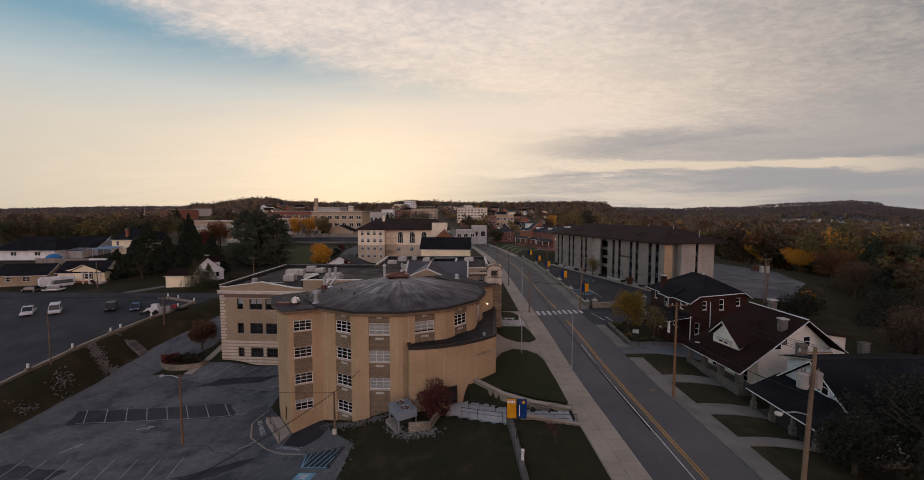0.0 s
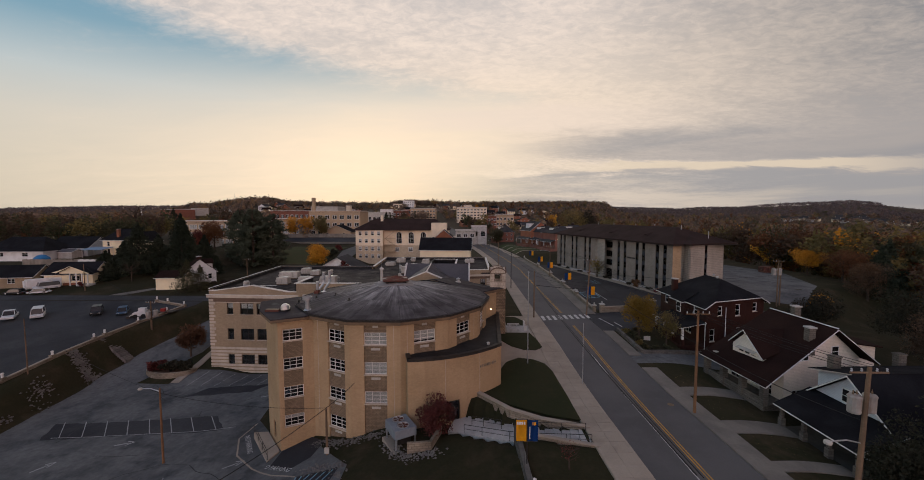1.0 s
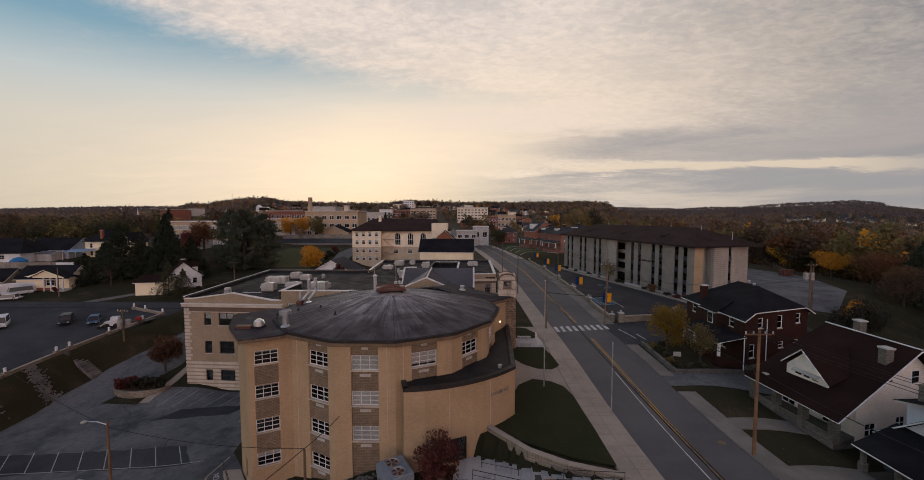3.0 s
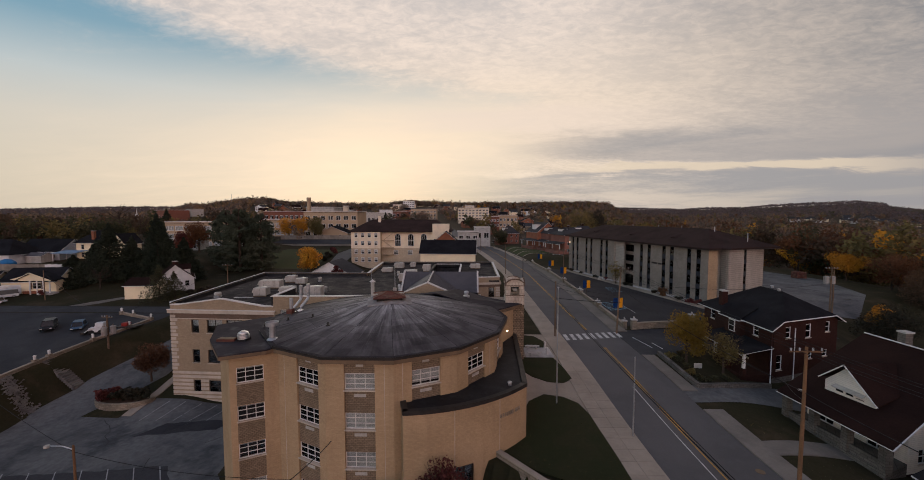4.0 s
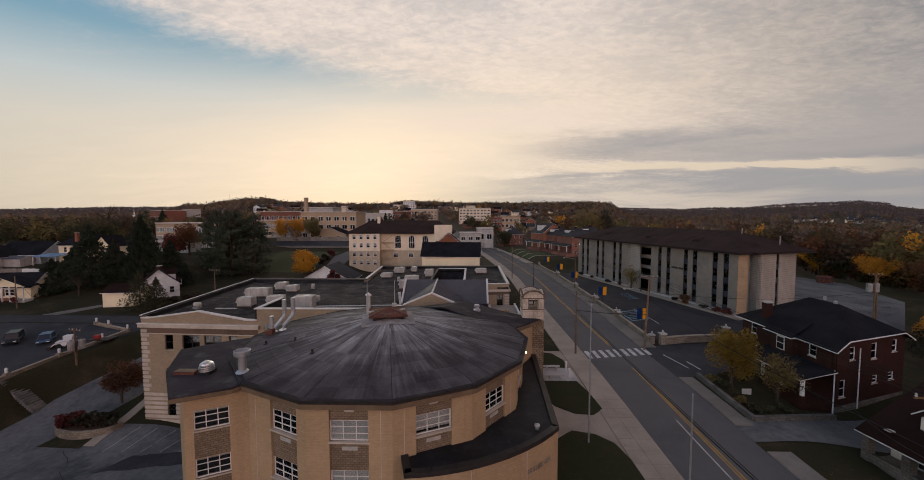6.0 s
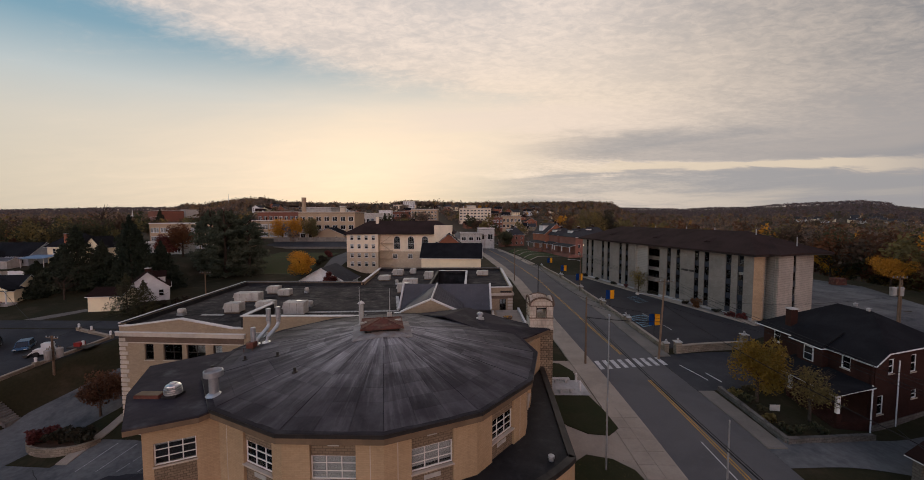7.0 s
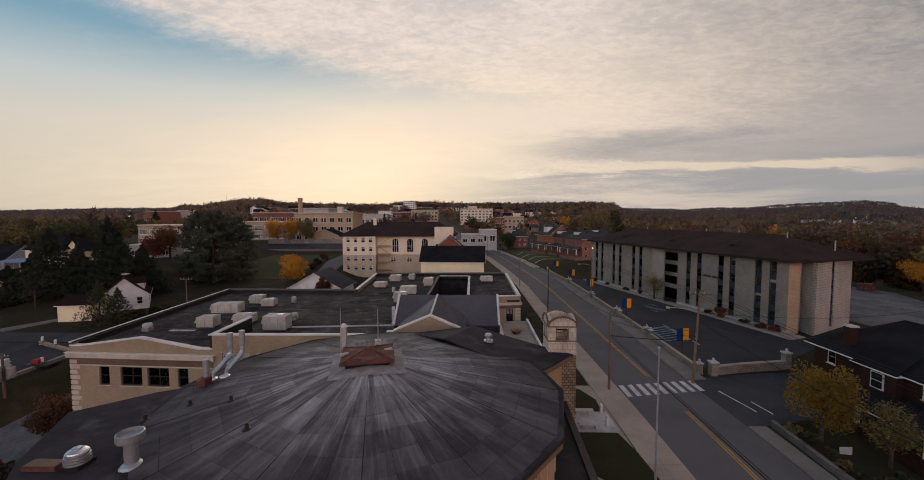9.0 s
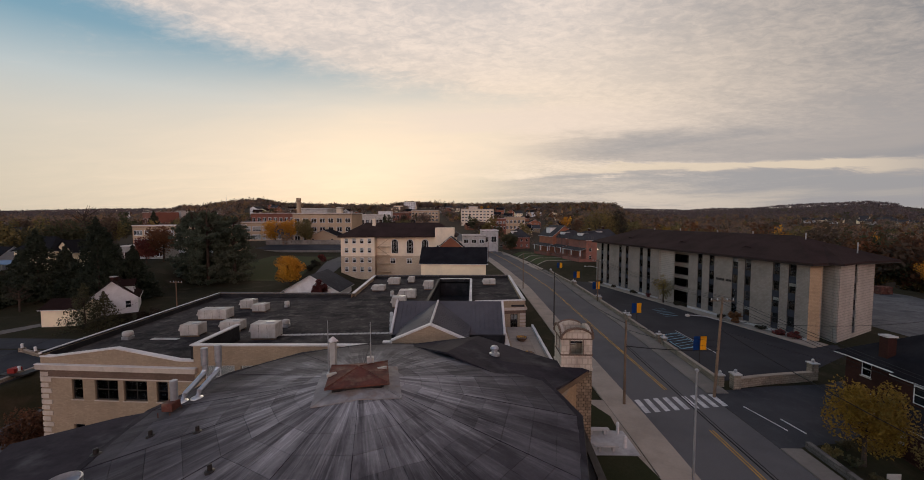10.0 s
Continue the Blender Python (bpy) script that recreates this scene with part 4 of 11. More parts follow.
round_hall = thing("round_hall", (CX, CY, -8), "three-storey tan brick round classroom building with dark shallow roof", "building")
STOREYS = (5.9, 2.6, -0.7, -4.0)
for k in range(-1, 13):
    p0, p1 = ring(k, RW), ring(k + 1, RW)
    length = (Vector(p1) - Vector(p0)).length
    shift = 0.75 if k == -1 else 0.0
    a, b = length / 2 - 1.25 + shift, length / 2 + 1.25 + shift
    rows = 4 if k == -1 else 3 if k in (0, 1) else 1 if k in (2, 3, 4, 5) else 0
    bm = bmesh.new()
    for s0, s1 in ((0, a), (b, length)):
        wall_mesh(bm, tuple(Vector(p0) + (Vector(p1) - Vector(p0)) * s0 / length), tuple(Vector(p0) + (Vector(p1) - Vector(p0)) * s1 / length), -9.5, 6.95, 0.5)
    # returns of the piers beside the recessed bay
    for s in (a, b):
        m = wall_pose(p0, p1, s, 0, 0)
        box(bm, -0.002, 0.002, 0.0, 0.3, -9.0, 6.95, m)
    part("wall", bm, TAN, round_hall, "tan brick pier")
    holes = [(a, b, t - 1.35, t) for t in STOREYS[:rows]]
    q0 = tuple(Vector(p0) + (Vector(p1) - Vector(p0)) * a / length)
    q1 = tuple(Vector(p0) + (Vector(p1) - Vector(p0)) * b / length)
    edges = [6.95] + [v for h in holes for v in (h[3], h[2])] + [-9.5]
    for zt, zb in zip(edges[::2], edges[1::2]):
        bm = bmesh.new()
        wall_mesh(bm, q0, q1, zb, zt, 0.5, (), 0.16)
        part("bay_panel", bm, PANEL, round_hall, "recessed patterned brown brick bay")
    for i, h in enumerate(holes):
        shade = {(0, 0): 0.78, (0, 1): 0.74, (0, 2): 1.0, (1, 0): 0.62, (1, 1): 0.5, (2, 0): 0.4, (-1, 0): 0.62, (-1, 1): 0.45, (-1, 2): 0.3, (-1, 3): 0.15}.get((k, i), 0.3)
        put_window(round_hall, q0, q1, (0, b - a, h[2], h[3]), 3, 3, 0.05, FRAME, 0.22, 1.35 * shade)
        m = wall_pose(q0, q1, (b - a) / 2, 0.16, h[2] - 0.62)
        bm = bmesh.new()
        box(bm, -0.5, 0.5, -0.03, 0.0, 0, 0.26, m)
        for j in range(4):
            box(bm, -0.45, 0.45, -0.045, -0.03, 0.04 + j * 0.055, 0.07 + j * 0.055, m)
        part("vent_grille", bm, HVACPAINT, round_hall)
    if rows:
        m = wall_pose(q0, q1, (b - a) / 2, 0.16, 6.45)
        bm = bmesh.new()
        box(bm, -0.3, 0.3, -0.04, 0.0, 0, 0.22, m)
        part("vent_grille", bm, HVACPAINT, round_hall)
    # expansion joint up the pier
    m = wall_pose(p0, p1, 0.75 if k % 2 else length - 0.75, 0, 0)
    bm = bmesh.new()
    box(bm, -0.018, 0.018, -0.006, 0.0, -5.0, 6.9, m)
    part("expansion_joint", bm, LIME, round_hall)

# west stair block
ANNEX = [(-24.6, 55.6), (-27.6, 53.3), (-25.2, 49.0), (-22.05, 45.35), ring(-1, RW)]
bm = bmesh.new()
for i, (p0, p1) in enumerate(zip(ANNEX, ANNEX[1:])):
    if i == 3:
        length = (Vector(p1) - Vector(p0)).length
        holes = [(0.5, 2.55, t - 1.35, t) for t in STOREYS]
        wall_mesh(bm, p0, p1, -10.5, 6.95, 0.4, holes)
        for j, h in enumerate(holes):
            put_window(round_hall, p0, p1, h, 3, 3, 0.05, FRAME, 0.12, 0.4 if j == 3 else 0.15)
    elif i == 2:
        wall_mesh(bm, p0, p1, -10.5, 6.95, 0.4, [(1.9, 2.9, -7.55, -5.45)])
        put_window(round_hall, p0, p1, (1.9, 2.9, -7.55, -5.45), 1, 1, 0.06, DARKFRAME, 0.15, sill=False)
    else:
        wall_mesh(bm, p0, p1, -10.5, 6.95, 0.4)
part("wall", bm, TAN, round_hall, "tan brick stair block")
for t in STOREYS[:3]:
    bm = bmesh.new()
    m = wall_pose(ANNEX[3], ANNEX[4], 0.5, 0, 0)
    box(bm, 0, 2.05, -0.005, 0.002, t - 3.25, t - 1.42, m)
    part("bay_panel", bm, PANEL, round_hall, "brown brick panel between the stair windows")
part_soffit = bmesh.new()
AROOF = [(-19.3, 46.15), (-18.2, 48.2), (-20.6, 54.5), (-23.4, 57.2), (-25.2, 56.2), (-28.35, 53.45), (-25.85, 48.65), (-22.4, 44.55)][::-1]
AROOF = AROOF[::-1]
if sum((b[0] - a[0]) * (b[1] + a[1]) for a, b in zip(AROOF, (*AROOF[1:], AROOF[0]))) > 0:
    AROOF = AROOF[::-1]
prism(part_soffit, AROOF, EAVE - 0.32, EAVE - 0.02)
part("soffit", part_soffit, SOFFIT, round_hall, "brown painted eaves board")
bm = bmesh.new()
prism(bm, AROOF, EAVE - 0.02, EAVE + 0.10)
part("roof", bm, MEMBRANE, round_hall, "dark membrane roof of the stair block")
# main eaves ring
bm = bmesh.new()
prism(bm, [ring(k, RR) for k in range(14)], EAVE - 0.34, EAVE)
part("soffit", bm, SOFFIT, round_hall, "brown painted eaves board")
bm = bmesh.new()
for k in range(14):
    a, b, c, d = ring(k, RR + 0.03), ring(k + 1, RR + 0.03), ring(k + 1, RR - 0.30), ring(k, RR - 0.30)
    prism(bm, [a, b, c, d], EAVE, EAVE + 0.26)
part("roof_edge", bm, MEMBRANE, round_hall, "raised membrane roof edge")
bm = bmesh.new()
for k in range(14):
    a, b, c, d = ring(k, RR + 0.06), ring(k + 1, RR + 0.06), ring(k + 1, RR + 0.03), ring(k, RR + 0.03)
    prism(bm, [a, b, c, d], EAVE + 0.02, EAVE + 0.24)
part("drip_edge", bm, DARKFRAME, round_hall, "dark metal drip edge")
# membrane sheets, each its own piece, laid in rings on every facet
RINGS = (0.13, 0.20, 0.28, 0.37, 0.47, 0.57, 0.68, 0.79, 0.89, 0.985)
rnd = random.Random(5)
for k in range(14):
    for i, (r0, r1) in enumerate(zip(RINGS, RINGS[1:])):
        cuts = 1 if i < 2 else 2 if i < 5 else 3
        for c in range(cuts):
            t0, t1 = c / cuts, (c + 1) / cuts
            gap = 0.012
            pts = []
            for r, t in ((r0, t0), (r0, t1), (r1, t1), (r1, t0)):
                a, b = Vector(ring(k, RR * r)), Vector(ring(k + 1, RR * r))
                pts.append(a + (b - a) * t)
            mid = sum(pts, Vector((0, 0))) / 4
            lift = rnd.uniform(0.0, 0.012)
            bm = bmesh.new()
            vs = []
            for p in pts:
                q = p + (mid - p).normalized() * gap
                vs.append((q.x, q.y, EAVE + 0.16 + 2.35 * (1 - Vector((q.x - CX, q.y - CY)).length / RR) + lift))
            slab(bm, vs, [(3, 2, 1, 0)], 0.05)
            bmesh.ops.recalc_face_normals(bm, faces=bm.faces)
            part("roof_panel", bm, ROUNDROOF, round_hall)
bm = bmesh.new()
vs = [ring(k, RR - 0.05) for k in range(14)]
top = bm.verts.new((CX, CY, EAVE + 2.42))
low = [bm.verts.new((p[0], p[1], EAVE + 0.08)) for p in vs]
for k in range(14):
    bm.faces.new((low[k], low[(k + 1) % 14], top))
part("roof_deck", bm, TAR, round_hall)
# ridge seams
for k in range(14):
    bm = bmesh.new()
    p, q = ring(k, RR * 0.14), ring(k, RR * 0.97)
    tube(bm, [(p[0], p[1], EAVE + 2.16), (q[0], q[1], EAVE + 0.25)], 0.022, 5)
    part("ridge_seam", bm, MEMBRANE, round_hall)
# flat red metal cap on a dark louvred base
bm = bmesh.new()
m = pose(CX - 0.1, CY, EAVE + 2.2, 0, 0, 14)
box(bm, -1.3, 1.3, -1.3, 1.3, -0.3, 0.34, m)
base_ = part("cap_base", bm, TAR, round_hall)
for k in range(4):
    mm = m @ pose(0, 0, 0, 0, 0, 90 * k)
    for z_ in (0.12, 0.24):
        bm = bmesh.new()
        box(bm, -1.25, 1.25, -1.36, -1.3, z_, z_ + 0.04, mm)
        part("louvre", bm, DARKFRAME, base_)
bm = bmesh.new()
v = [bm.verts.new(m @ Vector((1.72 * a, 1.72 * b, 0.34))) for a, b in ((-1, -1), (1, -1), (1, 1), (-1, 1))]
w = [bm.verts.new(m @ Vector((1.72 * a, 1.72 * b, 0.42))) for a, b in ((-1, -1), (1, -1), (1, 1), (-1, 1))]
t = [bm.verts.new(m @ Vector((0.1 * a, 0.1 * b, 0.86))) for a, b in ((-1, -1), (1, -1), (1, 1), (-1, 1))]
for i in range(4):
    j = (i + 1) % 4
    bm.faces.new((v[i], v[j], w[j], w[i]))
    bm.faces.new((w[i], w[j], t[j], t[i]))
bm.faces.new(t)
bm.faces.new(v[::-1])
cap = part("roof_cap", bm, RUST, round_hall, "rust-red four-sided metal roof cap")
for i in range(4):
    mm = m @ pose(0, 0, 0, 0, 0, 45 + 90 * i)
    bm = bmesh.new()
    tube(bm, [mm @ Vector((0.1, 0, 0.88)), mm @ Vector((2.42, 0, 0.44))], 0.035, 5)
    part("hip_rib", bm, RUST, cap)
bm = bmesh.new()
box(bm, 0.45, 0.85, 0.9, 1.25, 0.5, 1.0, m)
part("cap_box", bm, HVACPAINT, cap, "small grey box on the cap")
for a_, b_ in ((-1.45, 0.5), (1.35, -0.2)):
    bm = bmesh.new()
    box(bm, a_ - 0.28, a_ + 0.28, b_ - 0.1, b_ + 0.1, 0.42, 0.6, m @ pose(0, 0, 0, 0, 0, 20))
    part("mast_bracket", bm, HVACPAINT, cap, "pale bracket at the mast foot")
# square frame of pale flashing round the cap
FLASHING = surface("stained_flashing", (0.27, 0.26, 0.25), (0.19, 0.18, 0.175), 0.8, 0.8, 3.0, 0.2, contrast=0.7, streak=(1.1, 0.7, 0.45, (0.20, 0.10, 0.045)))
for i in range(4):
    mm = pose(CX - 0.1, CY, 0, 0, 0, 14 + 90 * i)
    for a, b in ((-1, 0), (0, 1)):
        bm = bmesh.new()
        vs = []
        for u_, v_ in ((a, -1.4), (b, -1.4), (b, -2.35), (a, -2.35)):
            p = mm @ Vector((u_ * -v_ * 0.985, v_, 0))
            vs.append((p.x, p.y, roof_z(p.x, p.y) + 0.07))
        slab(bm, vs, [(3, 2, 1, 0)], 0.05)
        bmesh.ops.recalc_face_normals(bm, faces=bm.faces)
        part("flashing_sheet", bm, FLASHING, round_hall)

# north-east link roof and wall
LINK = [(0.6, 59.2), (1.6, 60.6), (4.55, 64.1), (0.2, 68.2), (-3.8, 70.2), (-10.5, 69.4), (-8.0, 66.5)]
bm = bmesh.new()
prism(bm, LINK, EAVE - 0.34, EAVE + 0.02)
part("soffit", bm, SOFFIT, round_hall, "brown painted eaves board")
bm = bmesh.new()
slab(bm, [(0.3, 59.3, 7.5), (4.6, 64.15, 7.22), (0.2, 68.25, 7.25), (-3.8, 70.25, 7.95), (-10.5, 69.4, 7.35), (-6.4, 64.0, 8.6)], [(0, 1, 2, 5), (2, 3, 5), (3, 4, 5)], 0.15)
part("roof", bm, MEMBRANE, round_hall, "dark membrane roof of the link")
bm = bmesh.new()
for p0, p1 in (((1.3, 59.4), (3.4, 63.2)), ((3.4, 63.2), (-0.4, 67.6)), ((-0.4, 67.6), (-3.8, 69.7))):
    wall_mesh(bm, p0, p1, -2.0, 6.9, 0.3)
part("wall", bm, TAN, round_hall, "tan brick link wall")
wl = bmesh.new()
lathe(wl, [(0.02, -0.02), (0.11, 0.0), (0.12, 0.09), (0.07, 0.15), (0.02, 0.16)], (2.45, 60.9, 4.55), 10)
part("wall_lamp", wl, LAMPGLOW, round_hall, "lit round wall lamp")

# curved lower lobby
POD_TOP = 3.5


def pod(t, extra=0.0):
    a = radians(-74.5 + 44.0 * t)
    r = 14.15 + 2.1 * t + extra
    return (CX + r * math.cos(a), CY + r * math.sin(a))


lobby = thing("curved_lobby", (-3, 46, -4), "low curved tan brick lobby with black flat roof", "building")
outer = [pod(i / 14) for i in range(15)] + [(3.75, 63.2)]
bm = bmesh.new()
start = (CX + 12.1 * math.cos(radians(-74.5)), CY + 12.1 * math.sin(radians(-74.5)))
wall_mesh(bm, start, outer[0], -5.5, POD_TOP, 0.35)
for i, (p0, p1) in enumerate(zip(outer, outer[1:])):
    length = (Vector(p1) - Vector(p0)).length
    holes = [(0.0, length, -3.75, -1.45)] if i in (5, 6) else []
    wall_mesh(bm, p0, p1, -5.5, POD_TOP, 0.35, holes)
part("wall", bm, TAN, lobby, "smooth curved tan brick wall")
for i in (5, 6):
    p0, p1 = outer[i], outer[i + 1]
    length = (Vector(p1) - Vector(p0)).length
    w = put_window(lobby, p0, p1, (0.0, length, -3.75, -1.45), 1, 1, 0.09, DARKFRAME, 0.2, sill=False)
    w.name = "glass_door"
inner = [start] + outer + [(1.5, 63.2), (1.5, 57)]
bm = bmesh.new()
prism(bm, [p for p in [start] + outer + [(1.2, 62.6), (1.3, 56.8), (0.2, 51.5), (-3.2, 47.3)]], POD_TOP - 0.25, POD_TOP - 0.12)
part("roof", bm, TAR, lobby, "black tar roof with puddle marks")
bm = bmesh.new()
rim = [start] + outer
for p0, p1 in zip(rim, rim[1:]):
    m = wall_pose(p0, p1, 0, 0, POD_TOP)
    length = (Vector(p1) - Vector(p0)).length
    box(bm, -0.02, length + 0.02, -0.07, 0.4, -0.22, 0.10, m)
part("coping", bm, DARKFRAME, lobby, "dark metal coping")
for i in (5, 10):
    bm = bmesh.new()
    m = wall_pose(outer[i], outer[i + 1], 0, 0, 0)
    box(bm, -0.02, 0.02, -0.012, 0.0, -3.6, POD_TOP - 0.3, m)
    part("expansion_joint", bm, LIME, lobby)
# a row of letters too small to read
for j in range(14):
    if j in (6, 9):
        continue
    i = 10 if j < 6 else 11 if j < 11 else 12
    base = (j - (0 if j < 6 else 6 if j < 11 else 11)) * 0.26
    m = wall_pose(outer[i], outer[i + 1], 0.05 + base, 0, 1.55)
    bm = bmesh.new()
    box(bm, 0, 0.15, -0.05, 0.0, 0, 0.32, m)
    part("letter", bm, STONEWALL, lobby)
for i in (13,):
    p = Vector(outer[i]) + (Vector((CX, CY)) - Vector(outer[i])).normalized() * 1.1
    bm = bmesh.new()
    lathe(bm, [(0.16, 0), (0.16, 0.2), (0.22, 0.22), (0.2, 0.34), (0.02, 0.38)], (p.x, p.y, POD_TOP - 0.12), 10)
    part("roof_vent", bm, STEEL, lobby)

# small bell tower
tower = thing("bell_tower", (3.7, 66, -0.5), "square patterned brick tower with arched pale stone top", "tower")
TX0, TX1, TY0, TY1 = 2.55, 4.95, 64.6, 67.0
bm = bmesh.new()
box(bm, TX0, TX1, TY0, TY1, -1.5, 7.1)
part("shaft", bm, TOWERBRICK, tower, "pierced brown brick shaft")
for z in (-0.6, 7.0):
    bm = bmesh.new()
    box(bm, TX0 - 0.06, TX1 + 0.06, TY0 - 0.06, TY1 + 0.06, z, z + 0.22)
    part("stone_band", bm, TOWERSTONE, tower)
cor = [(TX0, TY0), (TX1, TY0), (TX1, TY1), (TX0, TY1)]
for i in range(4):
    p0, p1 = cor[i], cor[(i + 1) % 4]
    length = (Vector(p1) - Vector(p0)).length
    bm = bmesh.new()
    wall_mesh(bm, p0, p1, 7.2, 9.55, 0.28, [(length / 2 - 0.5, length / 2 + 0.5, 8.25, 9.35)])
    m = wall_pose(p0, p1, length / 2, 0, 9.55)
    arc = [(-length / 2 * math.cos(radians(a)), 0.8 * math.sin(radians(a))) for a in range(0, 181, 15)]
    for (a0, h0), (a1, h1) in zip(arc, arc[1:]):
        vs = [bm.verts.new(m @ Vector(p)) for p in ((a0, 0, 0), (a1, 0, 0), (a1, 0, h1), (a0, 0, h0))]
        ws = [bm.verts.new(m @ Vector(p)) for p in ((a0, 0.28, 0), (a1, 0.28, 0), (a1, 0.28, h1), (a0, 0.28, h0))]
        bm.faces.new(vs)
        bm.faces.new(ws[::-1])
        bm.faces.new((vs[3], vs[2], ws[2], ws[3]))
    bmesh.ops.remove_doubles(bm, verts=bm.verts, dist=0.0005)
    part("arched_wall", bm, TOWERSTONE, tower, "pale stone block wall with a square opening")
    bm = bmesh.new()
    pts = [m @ Vector((a * 1.02, -0.05, h * 1.02)) for a, h in arc]
    tube(bm, pts, 0.10, 6)
    part("arch_coping", bm, BANDBRICK, tower)
    for zb_ in (8.2, 9.45):
        bm = bmesh.new()
        box(bm, -length / 2 - 0.03, length / 2 + 0.03, -0.05, 0.0, zb_ - 9.55, zb_ - 9.45, m)
        part("string_course", bm, BANDBRICK, tower, "dark weathered string course")
    for sg in (-1, 1):
        bm = bmesh.new()
        box(bm, sg * 0.53 - 0.03, sg * 0.53 + 0.03, -0.03, 0.0, -1.3, -0.1, m)
        part("jamb", bm, BANDBRICK, tower)
    bm = bmesh.new()
    for z in (7.75, 8.2, 8.7, 9.2):
        for x in (-1.0, -0.75, 0.75, 1.0):
            box(bm, x - 0.008, x + 0.008, -0.006, 0, z - 1.2 - 0.4, z - 0.8 - 0.45, pose(0, 0, 0) @ m @ pose(0, 0, 0))
    part("stone_joint", bm, MATS["grey_stone_block"], tower)
bm = bmesh.new()
box(bm, TX0 + 0.3, TX1 - 0.3, TY0 + 0.3, TY1 - 0.3, 9.1, 9.2)
part("roof", bm, TAR, tower, "sunken dark roof inside the arches")

# rooftop equipment on the round hall
bm = bmesh.new()
fan = thing("exhaust_stack", (-19.9, 48.4, roof_z(-19.9, 48.4)), "grey metal exhaust stack with wide cap", "vent")
z0 = 7.45
lathe(bm, [(0.50, 0), (0.40, 0.12), (0.28, 0.2), (0.28, 1.2)], (-19.9, 48.4, z0), 16)
part("pipe", bm, STEEL, fan)
bm = bmesh.new()
lathe(bm, [(0.30, 1.2), (0.54, 1.26), (0.56, 1.30), (0.56, 1.62), (0.51, 1.64), (0.50, 1.44), (0.1, 1.40)], (-19.9, 48.4, z0), 18)
part("cap", bm, STEEL, fan)
dome = thing("dome_fan", (-22.7, 48.6, 7.3), "round ribbed aluminium roof fan", "vent")
bm = bmesh.new()
box(bm, -23.15, -22.25, 48.15, 49.05, 7.28, 7.48)
part("curb", bm, TAR, dome)
for r_, z_ in ((0.52, 0.0), (0.52, 0.13), (0.50, 0.26), (0.46, 0.39)):
    bm = bmesh.new()
    lathe(bm, [(r_ - 0.08, z_), (r_, z_ + 0.02), (r_ - 0.01, z_ + 0.11), (r_ - 0.1, z_ + 0.13)], (-22.7, 48.6, 7.48), 18)
    part("louvre_ring", bm, ALU, dome)
bm = bmesh.new()
lathe(bm, [(0.42, 0.5), (0.40, 0.56), (0.28, 0.62), (0.20, 0.64), (0.19, 0.70), (0.03, 0.74)], (-22.7, 48.6, 7.48), 18)
part("top_cap", bm, ALU, dome)
curb = thing("roof_curb", (-24.1, 48.4, 7.3), "rusty flat hatch curb on the stair block roof", "hatch")
bm = bmesh.new()
box(bm, -24.9, -23.3, 48.1, 48.75, 7.28, 7.5, None)
part("frame", bm, RUST, curb)
bm = bmesh.new()
box(bm, -24.85, -23.35, 48.15, 48.7, 7.5, 7.54, None)
part("lid", bm, SOFFIT, curb)
for i, (x, y) in enumerate(((-22.15, 59.4), (-21.35, 59.6))):
    duct = thing("gooseneck_duct", (x, y, roof_z(x, y)), "shiny bent aluminium flue pipe", "duct", "flues on the round roof")
    zb = roof_z(x, y)
    bm = bmesh.new()
    tube(bm, [(x - 0.15, y - 1.9, zb + 0.05), (x - 0.12, y - 1.7, zb + 0.4), (x, y - 0.3, zb + 1.0), (x, y, zb + 1.25), (x, y + 0.02, zb + 1.7)], 0.17, 12)
    part("elbow_pipe", bm, ALU, duct)
    bm = bmesh.new()
    lathe(bm, [(0.19, 1.6), (0.21, 1.62), (0.21, 2.75), (0.17, 2.77)], (x, y, zb), 14)
    part("upright_pipe", bm, STEEL, duct)
    bm = bmesh.new()
    lathe(bm, [(0.36, 0), (0.34, 0.06), (0.2, 0.12)], (x - 0.15, y - 1.9, zb + 0.02), 12)
    part("collar", bm, ALU, duct)
flue = thing("rusty_flue", (-21.9, 56.2, 7.7), "short flue with rusty burner box", "flue")
zb = roof_z(-21.9, 56.2)
bm = bmesh.new()
lathe(bm, [(0.2, 0.55), (0.2, 1.75), (0.16, 1.77)], (-21.9, 56.4, zb), 12)
part("pipe", bm, STEEL, flue)
bm = bmesh.new()
box(bm, -22.2, -21.6, 55.8, 56.5, zb + 0.15, zb + 0.6)
part("burner_box", bm, RUST, flue)
bm = bmesh.new()
for dx in (-0.35, 0.35):
    for dy in (-0.5, 0.4):
        tube(bm, [(-21.9 + dx, 56.1 + dy, zb - 0.1), (-21.9 + dx, 56.1 + dy, zb + 0.2)], 0.03, 5)
part("stand", bm, RUST, flue)
chim = thing("white_flue", (-13.7, 59.9, 9.3), "white square flue with pyramid cowl", "flue")
bm = bmesh.new()
box(bm, -13.88, -13.52, 59.72, 60.08, 9.0, 10.75)
part("shaft", bm, HVACPAINT, chim)
bm = bmesh.new()
lathe(bm, [(0.36, 10.75), (0.36, 10.8), (0.22, 10.92), (0.04, 11.05)], (-13.7, 59.9, 0), 4)
part("cowl", bm, COPING, chim)
